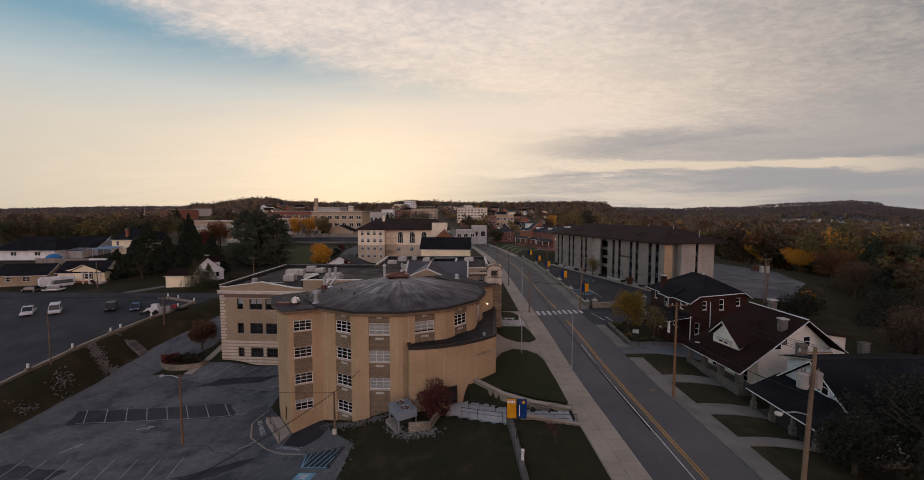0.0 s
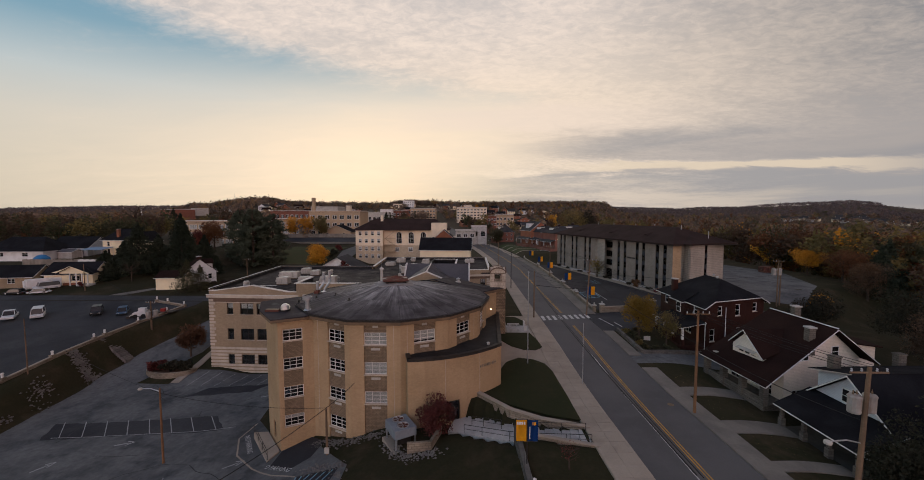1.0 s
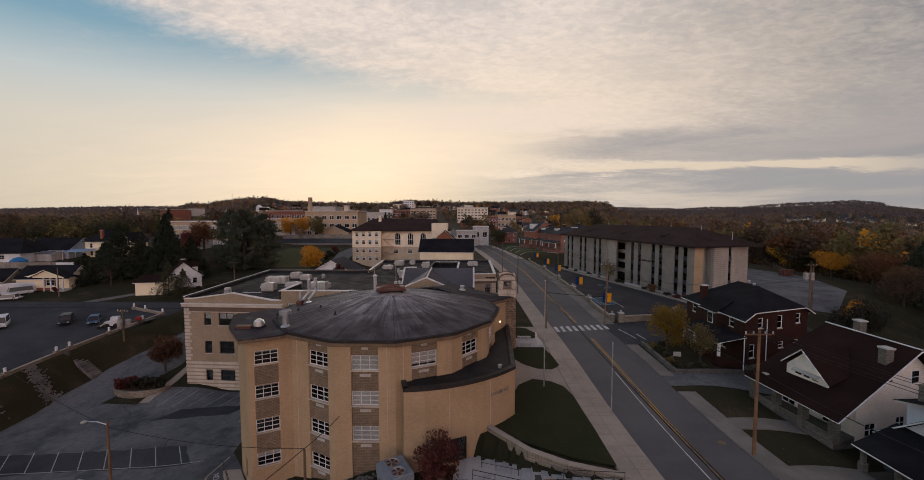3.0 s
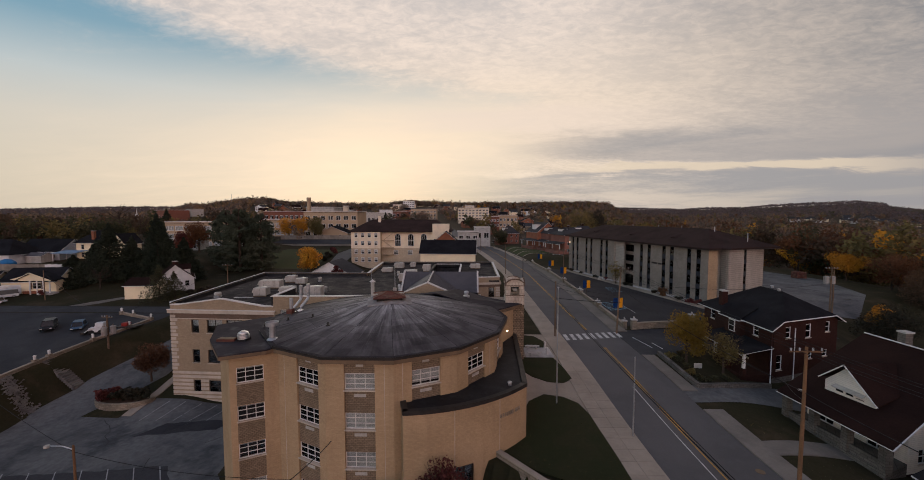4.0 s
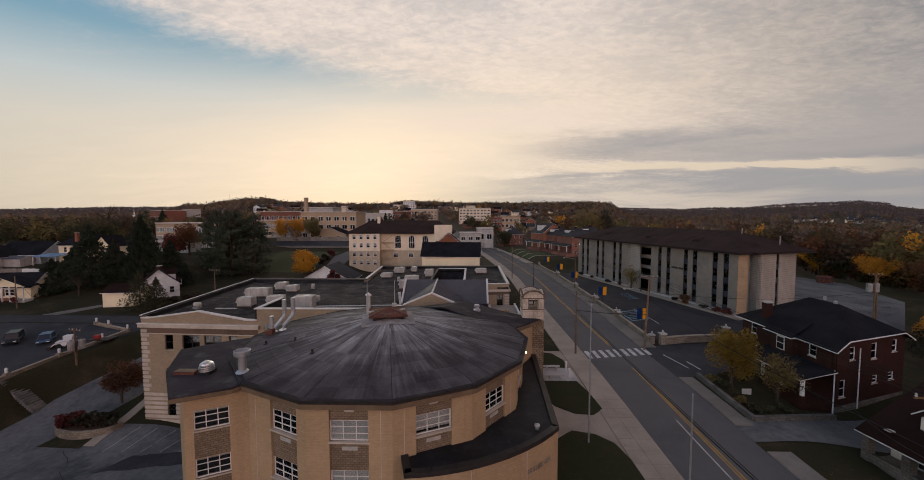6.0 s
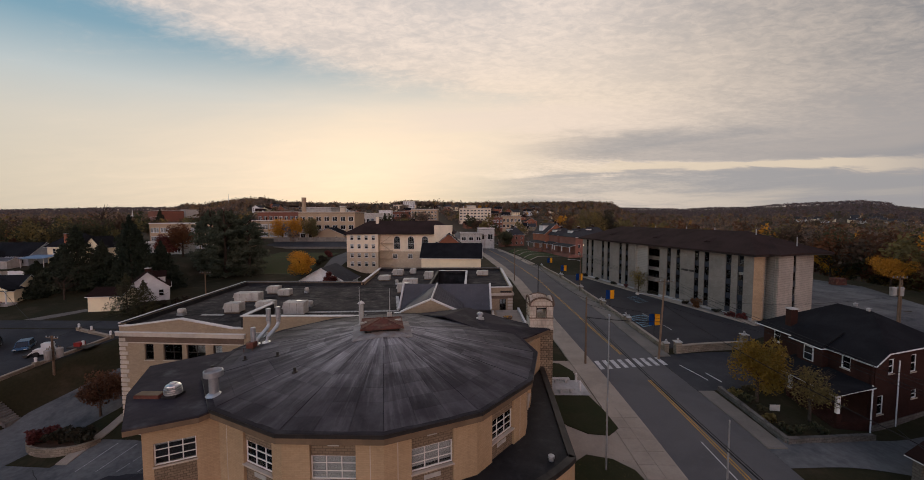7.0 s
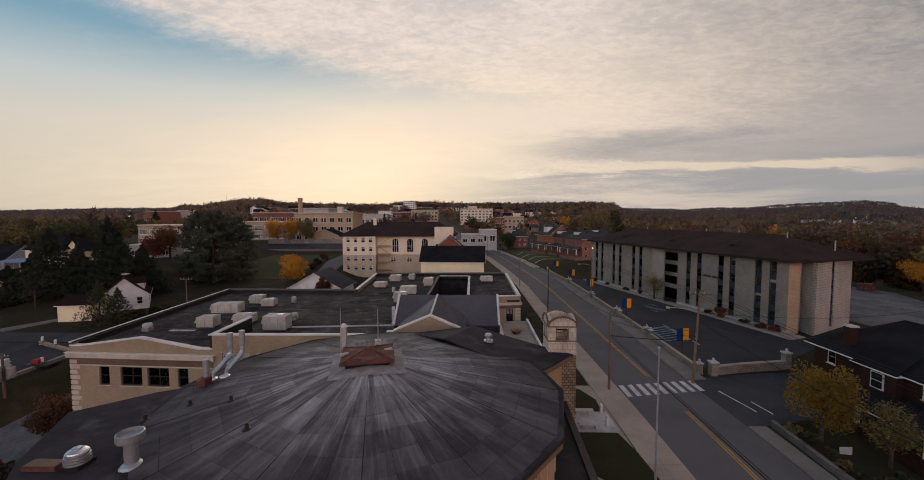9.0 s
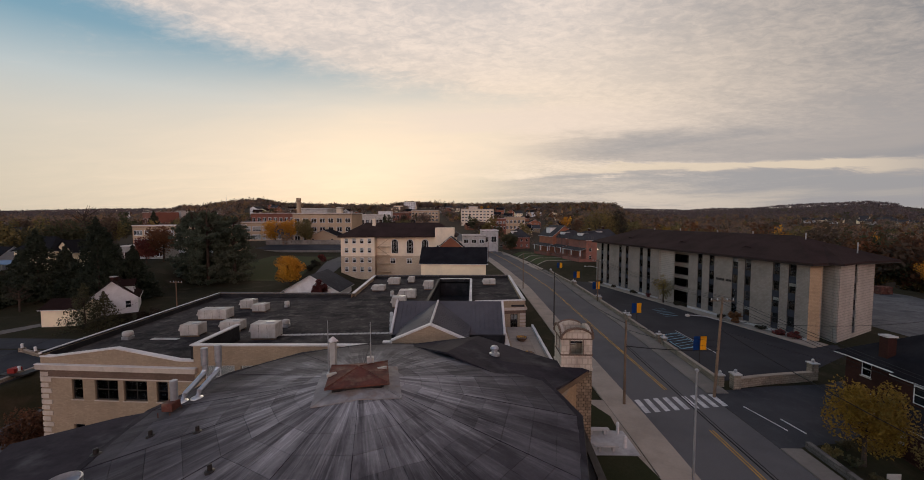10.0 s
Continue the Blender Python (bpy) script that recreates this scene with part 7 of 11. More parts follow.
# broad white bungalow with a brown roof sweeping down over its porch
bung = thing("bungalow", (40, 50, -3), "white gabled bungalow with sweeping brown shingle roof", "house")
A0, A1, B0, B1 = (34.2, 46.2), (44.7, 48.6), (44.6, 56.6), (33.2, 54.6)
RS, RN = (40.0, 46.4), (39.5, 55.6)
for p0, p1, hs in ((A0, A1, [(1.2, 2.6, -2.2, -0.9), (5.0, 6.2, -1.9, -0.6)]), (A1, B0, []), (B0, B1, []), (B1, A0, [(1.0, 2.6, -2.0, -0.6), (5.4, 7.0, -2.0, -0.6)])):
    bm = bmesh.new()
    wall_mesh(bm, p0, p1, -5.0, 0.9, 0.25, [h for h in hs if h[3] < 0.9])
    part("wall", bm, MATS["white_siding"], bung)
    for h in hs:
        if h[3] < 0.9:
            put_window(bung, p0, p1, h, 2, 2, 0.07, WHITEPAINT, 0.06, 0.3)
bm = bmesh.new()
u = (Vector(A1) - Vector(A0)).normalized()
box(bm, 0, (Vector(A1) - Vector(A0)).length, -0.06, 0, -5.0, -2.9, wall_pose(A0, A1, 0, 0, 0))
part("foundation", bm, REDBRICK, bung)
bm = bmesh.new()
n = Vector((-u.y, u.x))
tri = [(A0[0], A0[1], 0.9), (A1[0], A1[1], 0.9), (A1[0] - 0.1, A1[1], 2.2), (RS[0], RS[1] + 1.0, 5.8), (A0[0], A0[1], 2.35)]
f0 = [bm.verts.new(c) for c in tri]
f1 = [bm.verts.new((c[0] + n.x * 0.2, c[1] + n.y * 0.2, c[2])) for c in tri]
bm.faces.new(f0)
bm.faces.new(f1[::-1])
part("gable", bm, MATS["white_siding"], bung, "cream sided gable")
bm = bmesh.new()
SW, NW, SE, NE = (30.5, 43.95, 0.6), (29.6, 54.2, 0.6), (45.6, 47.3, 2.0), (45.4, 57.2, 2.0)
slab(bm, [SW, (*RS, 6.15), (*RN, 6.25), NW, SE, NE], [(0, 1, 2, 3), (1, 4, 5, 2)], 0.18)
bmesh.ops.recalc_face_normals(bm, faces=bm.faces)
part("roof", bm, BROWNSHINGLE, bung, "brown shingle roof")
bm = bmesh.new()
tube(bm, [(p[0], p[1] - 0.03, p[2] - 0.1) for p in (SW, (*RS, 6.15), SE)], 0.06, 4)
tube(bm, [(p[0], p[1], p[2] - 0.1) for p in (SW, NW)], 0.045, 4)
tube(bm, [(*RS, 6.2), (*RN, 6.3)], 0.07, 5)
part("rake_board", bm, WHITEPAINT, bung)
# east cross gable
bm = bmesh.new()
slab(bm, [(42.4, 48.6, 4.1), (48.7, 50.0, 3.0), (48.9, 53.4, 3.0), (42.6, 53.2, 4.1)], [(0, 1, 2, 3)], 0.15)
part("roof", bm, BROWNSHINGLE, bung)
bm = bmesh.new()
prism(bm, [(43.6, 49.0), (48.1, 50.3), (48.3, 53.0), (43.8, 52.8)], -4.5, [3.8, 2.95, 2.95, 3.8])
part("wall", bm, MATS["white_siding"], bung)
for s_, z_, h_ in ((2.15, 2.5, 1.3), (6.4, 2.6, 1.2)):
    m = wall_pose(A0, A1, s_, -0.05, z_)
    bm = bmesh.new()
    box(bm, -0.08, 0.98, -0.06, 0.06, -0.08, h_ + 0.08, m)
    gw = part("gable_window", bm, WHITEPAINT, bung)
    for z0_, z1_ in ((0.03, h_ / 2 - 0.03), (h_ / 2 + 0.03, h_ - 0.03)):
        bm = bmesh.new()
        box(bm, 0.02, 0.88, -0.075, -0.06, z0_, z1_, m)
        part("pane", bm, CARGLASS, gw)
# dormer on the street side
bm = bmesh.new()
dz = 1.95
v = [bm.verts.new(p) for p in ((32.75, 47.5, dz), (32.2, 51.7, dz), (32.2, 51.7, dz + 0.95), (32.45, 49.7, dz + 2.9), (32.7, 47.5, dz + 0.6))]
w = [bm.verts.new((q.co.x + 3.2, q.co.y + 0.3, q.co.z)) for q in v]
bm.faces.new(v)
for i in range(5):
    j = (i + 1) % 5
    bm.faces.new((v[j], v[i], w[i], w[j]))
bmesh.ops.recalc_face_normals(bm, faces=bm.faces)
dormer = part("dormer", bm, MATS["white_siding"], bung, "white dormer with a row of small windows")
bm = bmesh.new()
for sgn, ye in ((-1, 47.1), (1, 52.1)):
    pk = (31.95, 49.7, dz + 3.15)
    pe = (32.1 + (0.35 if sgn < 0 else -0.2), ye, dz + (0.45 if sgn < 0 else 1.1))
    slab(bm, [pk, pe, (34.7, 47.5, 3.2) if sgn < 0 else (35.0, 52.3, 3.35), (37.4, 50.5, dz + 3.05)], [(0, 1, 2, 3)], 0.12)
bmesh.ops.recalc_face_normals(bm, faces=bm.faces)
part("dormer_roof", bm, BROWNSHINGLE, dormer)
bm = bmesh.new()
for sgn, ye in ((-1, 47.1), (1, 52.1)):
    tube(bm, [(31.93, 49.7, dz + 3.08), (32.08 + (0.35 if sgn < 0 else -0.2), ye, dz + (0.38 if sgn < 0 else 1.03))], 0.06, 4)
part("dormer_board", bm, WHITEPAINT, dormer)
for k in range(3):
    m = wall_pose((32.2, 51.7), (32.75, 47.5), 1.0 + k * 0.85, 0, dz + 0.3)
    bm = bmesh.new()
    box(bm, 0, 0.62, -0.03, 0.01, 0, 0.5, m)
    part("dormer_window", bm, CARGLASS, dormer)
bm = bmesh.new()
m = wall_pose((32.2, 51.7), (32.75, 47.5), 0.9, 0, dz + 0.85)
box(bm, 0, 2.6, -0.5, 0.0, 0, 0.06, m @ pose(0, 0, 0, 22, 0, 0))
part("awning", bm, HVACPAINT, dormer, "pale ribbed awning over the small windows")
for x, y, zt in ((37.6, 47.2, 6.05), (40.4, 52.6, 7.2)):
    bm = bmesh.new()
    box(bm, x - 0.36, x + 0.36, y - 0.36, y + 0.36, 3.0, zt)
    ch = part("chimney", bm, PORCHSTONE, bung, "stone chimney stack")
    bm = bmesh.new()
    box(bm, x - 0.44, x + 0.44, y - 0.44, y + 0.44, zt, zt + 0.15)
    part("chimney_cap", bm, CONCRETE2, ch)
bm = bmesh.new()
prism(bm, [(31.1, 44.9), (34.2, 46.2), (33.2, 54.6), (30.2, 54.0)], -4.4, -2.0)
part("porch_floor", bm, PORCHSTONE, bung)
for x, y in ((31.35, 45.2), (31.05, 48.1), (30.75, 51.0), (30.45, 53.8)):
    bm = bmesh.new()
    box(bm, x - 0.3, x + 0.3, y - 0.3, y + 0.3, -2.0, 0.75)
    part("porch_pier", bm, PORCHSTONE, bung)
for (a, b) in (((31.35, 45.2), (31.05, 48.1)), ((31.05, 48.1), (30.75, 51.0)), ((30.75, 51.0), (30.45, 53.8))):
    bm = bmesh.new()
    prism(bm, [(a[0] - 0.12, a[1]), (a[0] + 0.12, a[1]), (b[0] + 0.12, b[1]), (b[0] - 0.12, b[1])], -2.05, -1.2)
    bmesh.ops.recalc_face_normals(bm, faces=bm.faces)
    part("parapet", bm, PORCHSTONE, bung, "low stone porch wall")
bm = bmesh.new()
lathe(bm, [(0.05, 0), (0.32, 0.12), (0.34, 0.13)], (30.5, 52.3, 1.35), 12)
part("satellite_dish", bm, HVACPAINT, bung)

# near house with a black roof and a pale gable
PALESIDING = surface("pale_blue_siding", (0.56, 0.60, 0.64), (0.48, 0.52, 0.56), 0.7, 0.3, 4.0, 0.4, brick=(4.0, 0.16, 0.78, 0.97))
near_house = gable_house("black_roof_house", [(33.9, 43.2), (33.9, 33.4), (47.5, 34.2), (47.2, 43.6)], -3.2, 0.35, 4.2, PALESIDING, SHINGLE, "pale blue-white gabled house with black shingle roof", ov=0.6, wins=((0, 1.2, -2.0, 1.2, 1.5), (0, 6.5, -2.0, 1.2, 1.5)), base=(GREYSTONE, 0.6))
# three windows in the street gable
for y_, z_, h_ in ((38.4, 1.6, 1.15), (37.5, 1.55, 1.45), (36.7, 1.45, 1.35)):
    bm = bmesh.new()
    box(bm, 33.8, 33.96, y_ - 0.06, y_ + 0.78, z_ - 0.08, z_ + h_ + 0.1)
    gw = part("gable_window", bm, WHITEPAINT, near_house, "white framed sash window")
    for z0_, z1_ in ((z_ + 0.03, z_ + h_ / 2 - 0.03), (z_ + h_ / 2 + 0.03, z_ + h_)):
        bm = bmesh.new()
        box(bm, 33.78, 33.8, y_ + 0.05, y_ + 0.67, z0_, z1_)
        part("pane", bm, CARGLASS, gw)
# long shed dormer on the far slope
bm = bmesh.new()
prism(bm, [(34.5, 38.5), (46.9, 39.0), (46.9, 42.9), (34.5, 42.4)], 0.3, [4.1, 4.1, 3.12, 3.1])
shed = part("shed_dormer", bm, PALESIDING, near_house, "pale sided shed dormer")
bm = bmesh.new()
slab(bm, [(33.95, 43.0, 3.2), (47.4, 43.5, 3.3), (47.4, 38.9, 4.42), (33.95, 38.3, 4.42)], [(0, 1, 2, 3)], 0.14)
bmesh.ops.recalc_face_normals(bm, faces=bm.faces)
part("dormer_roof", bm, SHINGLE, shed)
bm = bmesh.new()
tube(bm, [(33.95, 38.5, 4.28), (33.95, 43.0, 3.1)], 0.06, 4)
part("dormer_board", bm, HVACPAINT, shed)
for x, y, zt in ((35.6, 42.0, 4.65), (44.2, 44.1, 4.2)):
    bm = bmesh.new()
    box(bm, x - 0.4, x + 0.4, y - 0.32, y + 0.32, 0.5 if x < 40 else -4.5, zt)
    ch = part("chimney", bm, PORCHSTONE, near_house, "stone chimney stack")
    bm = bmesh.new()
    box(bm, x - 0.46, x + 0.46, y - 0.38, y + 0.38, zt, zt + 0.12)
    part("chimney_cap", bm, PORCHSTONE, ch)
porch(near_house, [(30.4, 41.8), (30.5, 34.2), (33.9, 34.0), (33.9, 42.2)], -2.5, -0.15, 1.35, SHINGLE, GREYSTONE, GREYSTONE, 4, False)
for k in range(5):
    bm = bmesh.new()
    box(bm, 28.3 + 0.32 * k, 28.62 + 0.32 * k, 37.2, 39.0, -4, -3.35 + 0.17 * k)
    part("porch_step", bm, CONCRETE2, near_house)
# garden walks to the porches
for y0, y1 in ((33.6, 34.9), (39.1, 41.3), (46.6, 48.5)):
    tagged(sheet("garden_walk", [(23.9, y0), (30.8, y0 + 0.5), (30.8, y1 + 0.7), (23.9, y1)], CONCRETE3, 0.09, 0.1), "pale concrete garden walk to a porch", "path", kind="structure")

# houses further off: corners by centre, width, depth and turn


def quad(x, y, w, d, turn):
    m = pose(x, y, 0, 0, 0, turn)
    return [tuple((m @ Vector(p)).xy) for p in ((-w / 2, -d / 2, 0), (w / 2, -d / 2, 0), (w / 2, d / 2, 0), (-w / 2, d / 2, 0))]


def far_house(x, y, w, d, turn, h, rise, wall_mat, roof_mat, label, side_ridge=False, wins=True, hip=(0, 0), chim=None):
    z = land(x, y)
    pts = quad(x, y, w, d, turn)
    span_ = (w, d)
    if side_ridge:
        pts = pts[1:] + pts[:1]
        span_ = (d, w)
    ws = []
    if wins:
        for i in ((3, 0) if side_ridge else (0, 1)):
            ln = span_[i % 2]
            for k in range(max(1, int(ln / 3.0))):
                s = ln * (k + 0.5) / max(1, int(ln / 3.0)) - 0.5
                for zz in ((1.0,) if h < 5 else (1.0, 3.8)):
                    ws.append((i, s, z + zz, 1.0, 1.3))
    return gable_house("house", pts, z, z + h, z + h + rise, wall_mat, roof_mat, label, ov=0.5, hip=hip, wins=ws, chimney=(x, y + 0.5, z + h + rise + 0.9, REDBRICK) if chim else None)


gable_house("house", [(-105.4, 107.6), (-106.8, 115.0), (-118.4, 113.0), (-117.0, 105.6)], -0.2, 2.7, 5.4, CREAM, SHINGLE, "cream ranch house with dark roof and a garage door", ov=0.5, wins=((3, 6.6, 0.6, 1.9, 1.5),))
door_ = bpy.data.objects["house"]
bm = bmesh.new()
m = wall_pose((-117.0, 105.6), (-105.4, 107.6), 0.8, 0, -1.2)
box(bm, 0, 3.4, -0.06, 0, 0, 2.9, m)
for k in range(4):
    box(bm, 0.05, 3.35, -0.09, -0.06, 0.08 + k * 0.7, 0.70 + k * 0.7, m)
part("garage_door", bm, WHITEPAINT, door_)
for s_ in (6.2, 8.55):
    bm = bmesh.new()
    box(bm, s_, s_ + 0.35, -0.06, 0, 0.5, 2.2, wall_pose((-117.0, 105.6), (-105.4, 107.6), 0, 0, 0))
    part("shutter", bm, SOFFIT, door_)
bm = bmesh.new()
box(bm, 4.6, 9.4, -0.25, 0, -1.2, 0.1, wall_pose((-117.0, 105.6), (-105.4, 107.6), 0, 0, 0))
part("brick_plinth", bm, RUSTBRICK, door_)
porch_ = thing("porch_wing", (-108.8, 105.5, -0.4), "cream gabled porch of the ranch house on white posts", "porch")
bm = bmesh.new()
slab(bm, [(-113.0, 105.0, 3.1), (-109.0, 104.9, 4.9), (-104.0, 105.2, 3.0), (-113.2, 108.6, 3.1), (-109.3, 108.8, 4.9), (-104.2, 108.8, 3.0)], [(0, 1, 4, 3), (1, 2, 5, 4)], 0.16)
part("roof", bm, SHINGLE, porch_)
bm = bmesh.new()
prism(bm, [(-112.6, 105.5), (-104.4, 105.6), (-104.4, 105.8), (-112.6, 105.7)], 2.85, [3.15, 3.0, 3.0, 3.15])
v = [bm.verts.new(p) for p in ((-114.7, 105.45, 3.1), (-104.7, 105.55, 3.0), (-109.0, 105.5, 4.6))]
bm.faces.new(v)
tube(bm, [(-113.0, 105.0, 3.05), (-109.0, 104.9, 4.85), (-104.0, 105.2, 2.95)], 0.1, 4)
part("gable", bm, CREAM, porch_)
for x in (-109.8, -108.0, -106.4, -104.8):
    bm = bmesh.new()
    box(bm, x - 0.1, x + 0.1, 105.5, 105.7, -0.6, 2.9)
    part("post", bm, WHITEPAINT, porch_)
bm = bmesh.new()
box(bm, -107.6, -104.4, 105.4, 107.3, -1.4, -0.1)
part("deck", bm, CONCRETE2, porch_)
gable_house("house", [(-118.8, 104.4), (-120.2, 111.4), (-132.0, 109.0), (-130.4, 102.0)], -1.2, 2.4, 4.9, BUFF, SHINGLE, "buff brick ranch house with dark roof", ov=0.6, wins=((3, 2.0, 0.4, 1.2, 1.3), (3, 6.0, 0.4, 1.8, 1.3), (0, 2.6, 0.4, 1.2, 1.3)))
# white cottage with two dormers on its roof, and its garage
cot = gable_house("house", quad(-79.0, 112.8, 7.6, 9.0, 38), -0.3, 2.9, 6.3, WHITEPAINT, BROWNSHINGLE, "white cottage with steep brown roof and dormers", ov=0.35, wins=((0, 5.6, 0.8, 1.0, 1.5), (1, 2.0, 1.0, 1.0, 1.5), (1, 6.2, 1.0, 1.0, 1.5)), chimney=(-78.2, 111.8, 6.9, REDBRICK))
cm_ = pose(-79.0, 112.8, -0.55, 0, 0, 38)
for s_ in (-1.9, 1.7):
    bm = bmesh.new()
    box(bm, 1.5, 3.1, s_ - 0.8, s_ + 0.8, 4.0, 5.7, cm_)
    f_ = [bm.verts.new(cm_ @ Vector(p)) for p in ((3.1, s_ - 0.8, 5.7), (3.1, s_ + 0.8, 5.7), (3.1, s_, 6.35))]
    bm.faces.new(f_)
    dm = part("dormer", bm, WHITEPAINT, cot)
    bm = bmesh.new()
    slab(bm, [cm_ @ Vector(p) for p in ((3.35, s_ - 1.0, 5.6), (3.35, s_, 6.5), (3.35, s_ + 1.0, 5.6), (0.6, s_ - 1.0, 5.6), (0.6, s_, 6.5), (0.6, s_ + 1.0, 5.6))], [(0, 3, 4, 1), (1, 4, 5, 2)], 0.1)
    part("dormer_roof", bm, BROWNSHINGLE, dm)
    bm = bmesh.new()
    box(bm, 3.1, 3.14, s_ - 0.4, s_ + 0.4, 4.5, 5.6, cm_)
    part("dormer_window", bm, CARGLASS, dm)
gable_house("garage", quad(-80.6, 105.6, 6.4, 5.4, 8)[1:] + quad(-80.6, 105.6, 6.4, 5.4, 8)[:1], -0.4, 2.3, 3.7, CREAM, BROWNSHINGLE, "low cream garage beside the cottage", ov=0.3, category="garage")
# hipped cream house, grey house and broad white house beyond the fence
gable_house("house", [(-122.6, 139.4), (-122.8, 149.0), (-133.2, 149.0), (-133.0, 139.4)], 4.5, 10.1, 13.6, CREAM, SHINGLE, "cream two-storey house with dark hipped roof", ov=0.6, hip=(3.0, 3.0), wins=((3, 1.6, 7.6, 1.0, 1.6), (3, 7.0, 7.6, 1.0, 1.6), (3, 1.6, 5.0, 1.0, 1.6)), chimney=(-128.0, 140.6, 13.6, RUSTBRICK))
gable_house("house", [(-118.8, 142.0), (-124.0, 142.0), (-124.0, 148.5), (-118.8, 148.5)][::-1], 4.5, 9.6, 12.6, CREAM, SHINGLE, "cream gabled side wing of the two-storey house", ov=0.5, wins=((2, 2.0, 7.4, 1.0, 1.5),))
gable_house("house", [(-135.4, 136.2), (-135.8, 146.0), (-149.4, 145.6), (-149.0, 136.2)], 4.0, 7.4, 10.9, MATS["grey_blue_siding"], SHINGLE, "pale grey house with broad dark roof", ov=0.6, wins=((3, 2.0, 5.0, 1.4, 1.5), (3, 7.0, 5.0, 1.4, 1.5), (3, 10.6, 5.0, 1.4, 1.5)))
gable_house("house", [(-142.0, 127.8), (-142.6, 139.0), (-163.0, 138.0), (-162.0, 127.0)], 3.4, 7.2, 11.2, WHITEPAINT, SHINGLE, "white house with broad dark hipped roof", ov=0.7, hip=(4.5, 4.5), wins=((3, 13.0, 5.0, 2.0, 1.3), (3, 5.0, 5.0, 2.0, 1.3)))
gable_house("shed", [(-136.6, 131.8), (-136.6, 135.6), (-141.6, 135.6), (-141.6, 131.8)], 4.2, 6.2, 7.0, HVACPAINT, METALROOF, "low pale garden shed", ov=0.3, category="shed")
cp_ = thing("carport", (-131, 135, 4), "pale blue covered carport roof", "carport")
bm = bmesh.new()
slab(bm, [(-135.0, 133.2, 6.9), (-127.4, 133.2, 6.9), (-127.4, 138.0, 7.5), (-135.0, 138.0, 7.5)], [(0, 1, 2, 3)], 0.12)
part("roof", bm, surface("blue_metal_roof", (0.16, 0.25, 0.36), (0.13, 0.21, 0.31), 0.5), cp_)
for x in (-134.7, -127.7):
    for y in (133.5, 137.7):
        bm = bmesh.new()
        tube(bm, [(x, y, 3.4), (x, y, 6.9 + 0.12 * (y - 133))], 0.08, 6)
        part("post", bm, WHITEPAINT, cp_)
camper = thing("camper_trailer", (-115.4, 102.4, -1.0), "white camper trailer parked beside the ranch house", "trailer")
bm = bmesh.new()
m = pose(-115.4, 102.4, -1.1, 0, 0, 62)
box(bm, -2.4, 2.4, -1.1, 1.1, 0.55, 3.0, m)
bmesh.ops.bevel(bm, geom=bm.edges[:], offset=0.35, segments=2, affect="EDGES")
part("body", bm, WHITEPAINT, camper)
for s_ in (-1, 1):
    bm = bmesh.new()
    lathe(bm, [(0.2, -0.1), (0.33, -0.08), (0.33, 0.08), (0.2, 0.1)], (0, 0, 0), 12)
    bmesh.ops.transform(bm, matrix=m @ pose(0.3, s_ * 1.0, 0.33, 90, 0, 0), verts=bm.verts)
    part("wheel", bm, RUBBER, camper)
gable_house("house", [(-51.0, 128.4), (-37.6, 128.4), (-37.6, 139.0), (-51.0, 139.0)], -1.2, 1.0, 4.8, WHITEPAINT, MATS["asphalt"], "white gabled house behind the school", ov=0.6)
for x, y, w, d, t, h_, rise_, wm, lab in ((40.6, 185.6, 10.5, 12.5, 16, 8.2, 2.9, FARBRICK, "dark red brick house with slate roof and white porch"), (37.0, 200.5, 9.5, 10, 16, 8.2, 2.7, FARBRICK, "red brick house with broad white porch"), (33.2, 209, 11, 12, 18, 8.6, 4.3, RUSTBRICK, "orange brick house with pale gable trim"), (20.0, 244, 9, 10, 14, 6.4, 3.6, FARBRICK, "brick house beyond the bend"), (52.0, 204, 11, 9, 8, 7.5, 3.8, FARBRICK, "brick house behind the street front")):
    gab = wm is RUSTBRICK
    hh = far_house(x, y, w, d, t, h_, rise_, wm, SLATE, lab, not gab, True, (0, 0) if gab else (3.0, 3.0), not gab)
    z = land(x, y)
    q = quad(x, y, w, d, t)
    off = Vector((-2.6, -0.7))
    porch(hh, [tuple(Vector(q[3]) + off), tuple(Vector(q[0]) + off), q[0], q[3]], z + 1.2, z + 4.3, z + 5.1, SLATE, WHITEPAINT, FARBRICK, 3, False)
    qm = pose(x, y, z, 0, 0, t)
    bm = bmesh.new()
    box(bm, -w * 0.40, -w * 0.12, -1.7, 1.7, h_ + 0.2, h_ + rise_ * 0.8, qm)
    dm = part("dormer", bm, WHITEPAINT, hh)
    bm = bmesh.new()
    box(bm, -w * 0.44, -w * 0.02, -2.0, 2.0, h_ + rise_ * 0.8, h_ + rise_ * 0.8 + 0.14, qm)
    part("dormer_roof", bm, SLATE, dm)

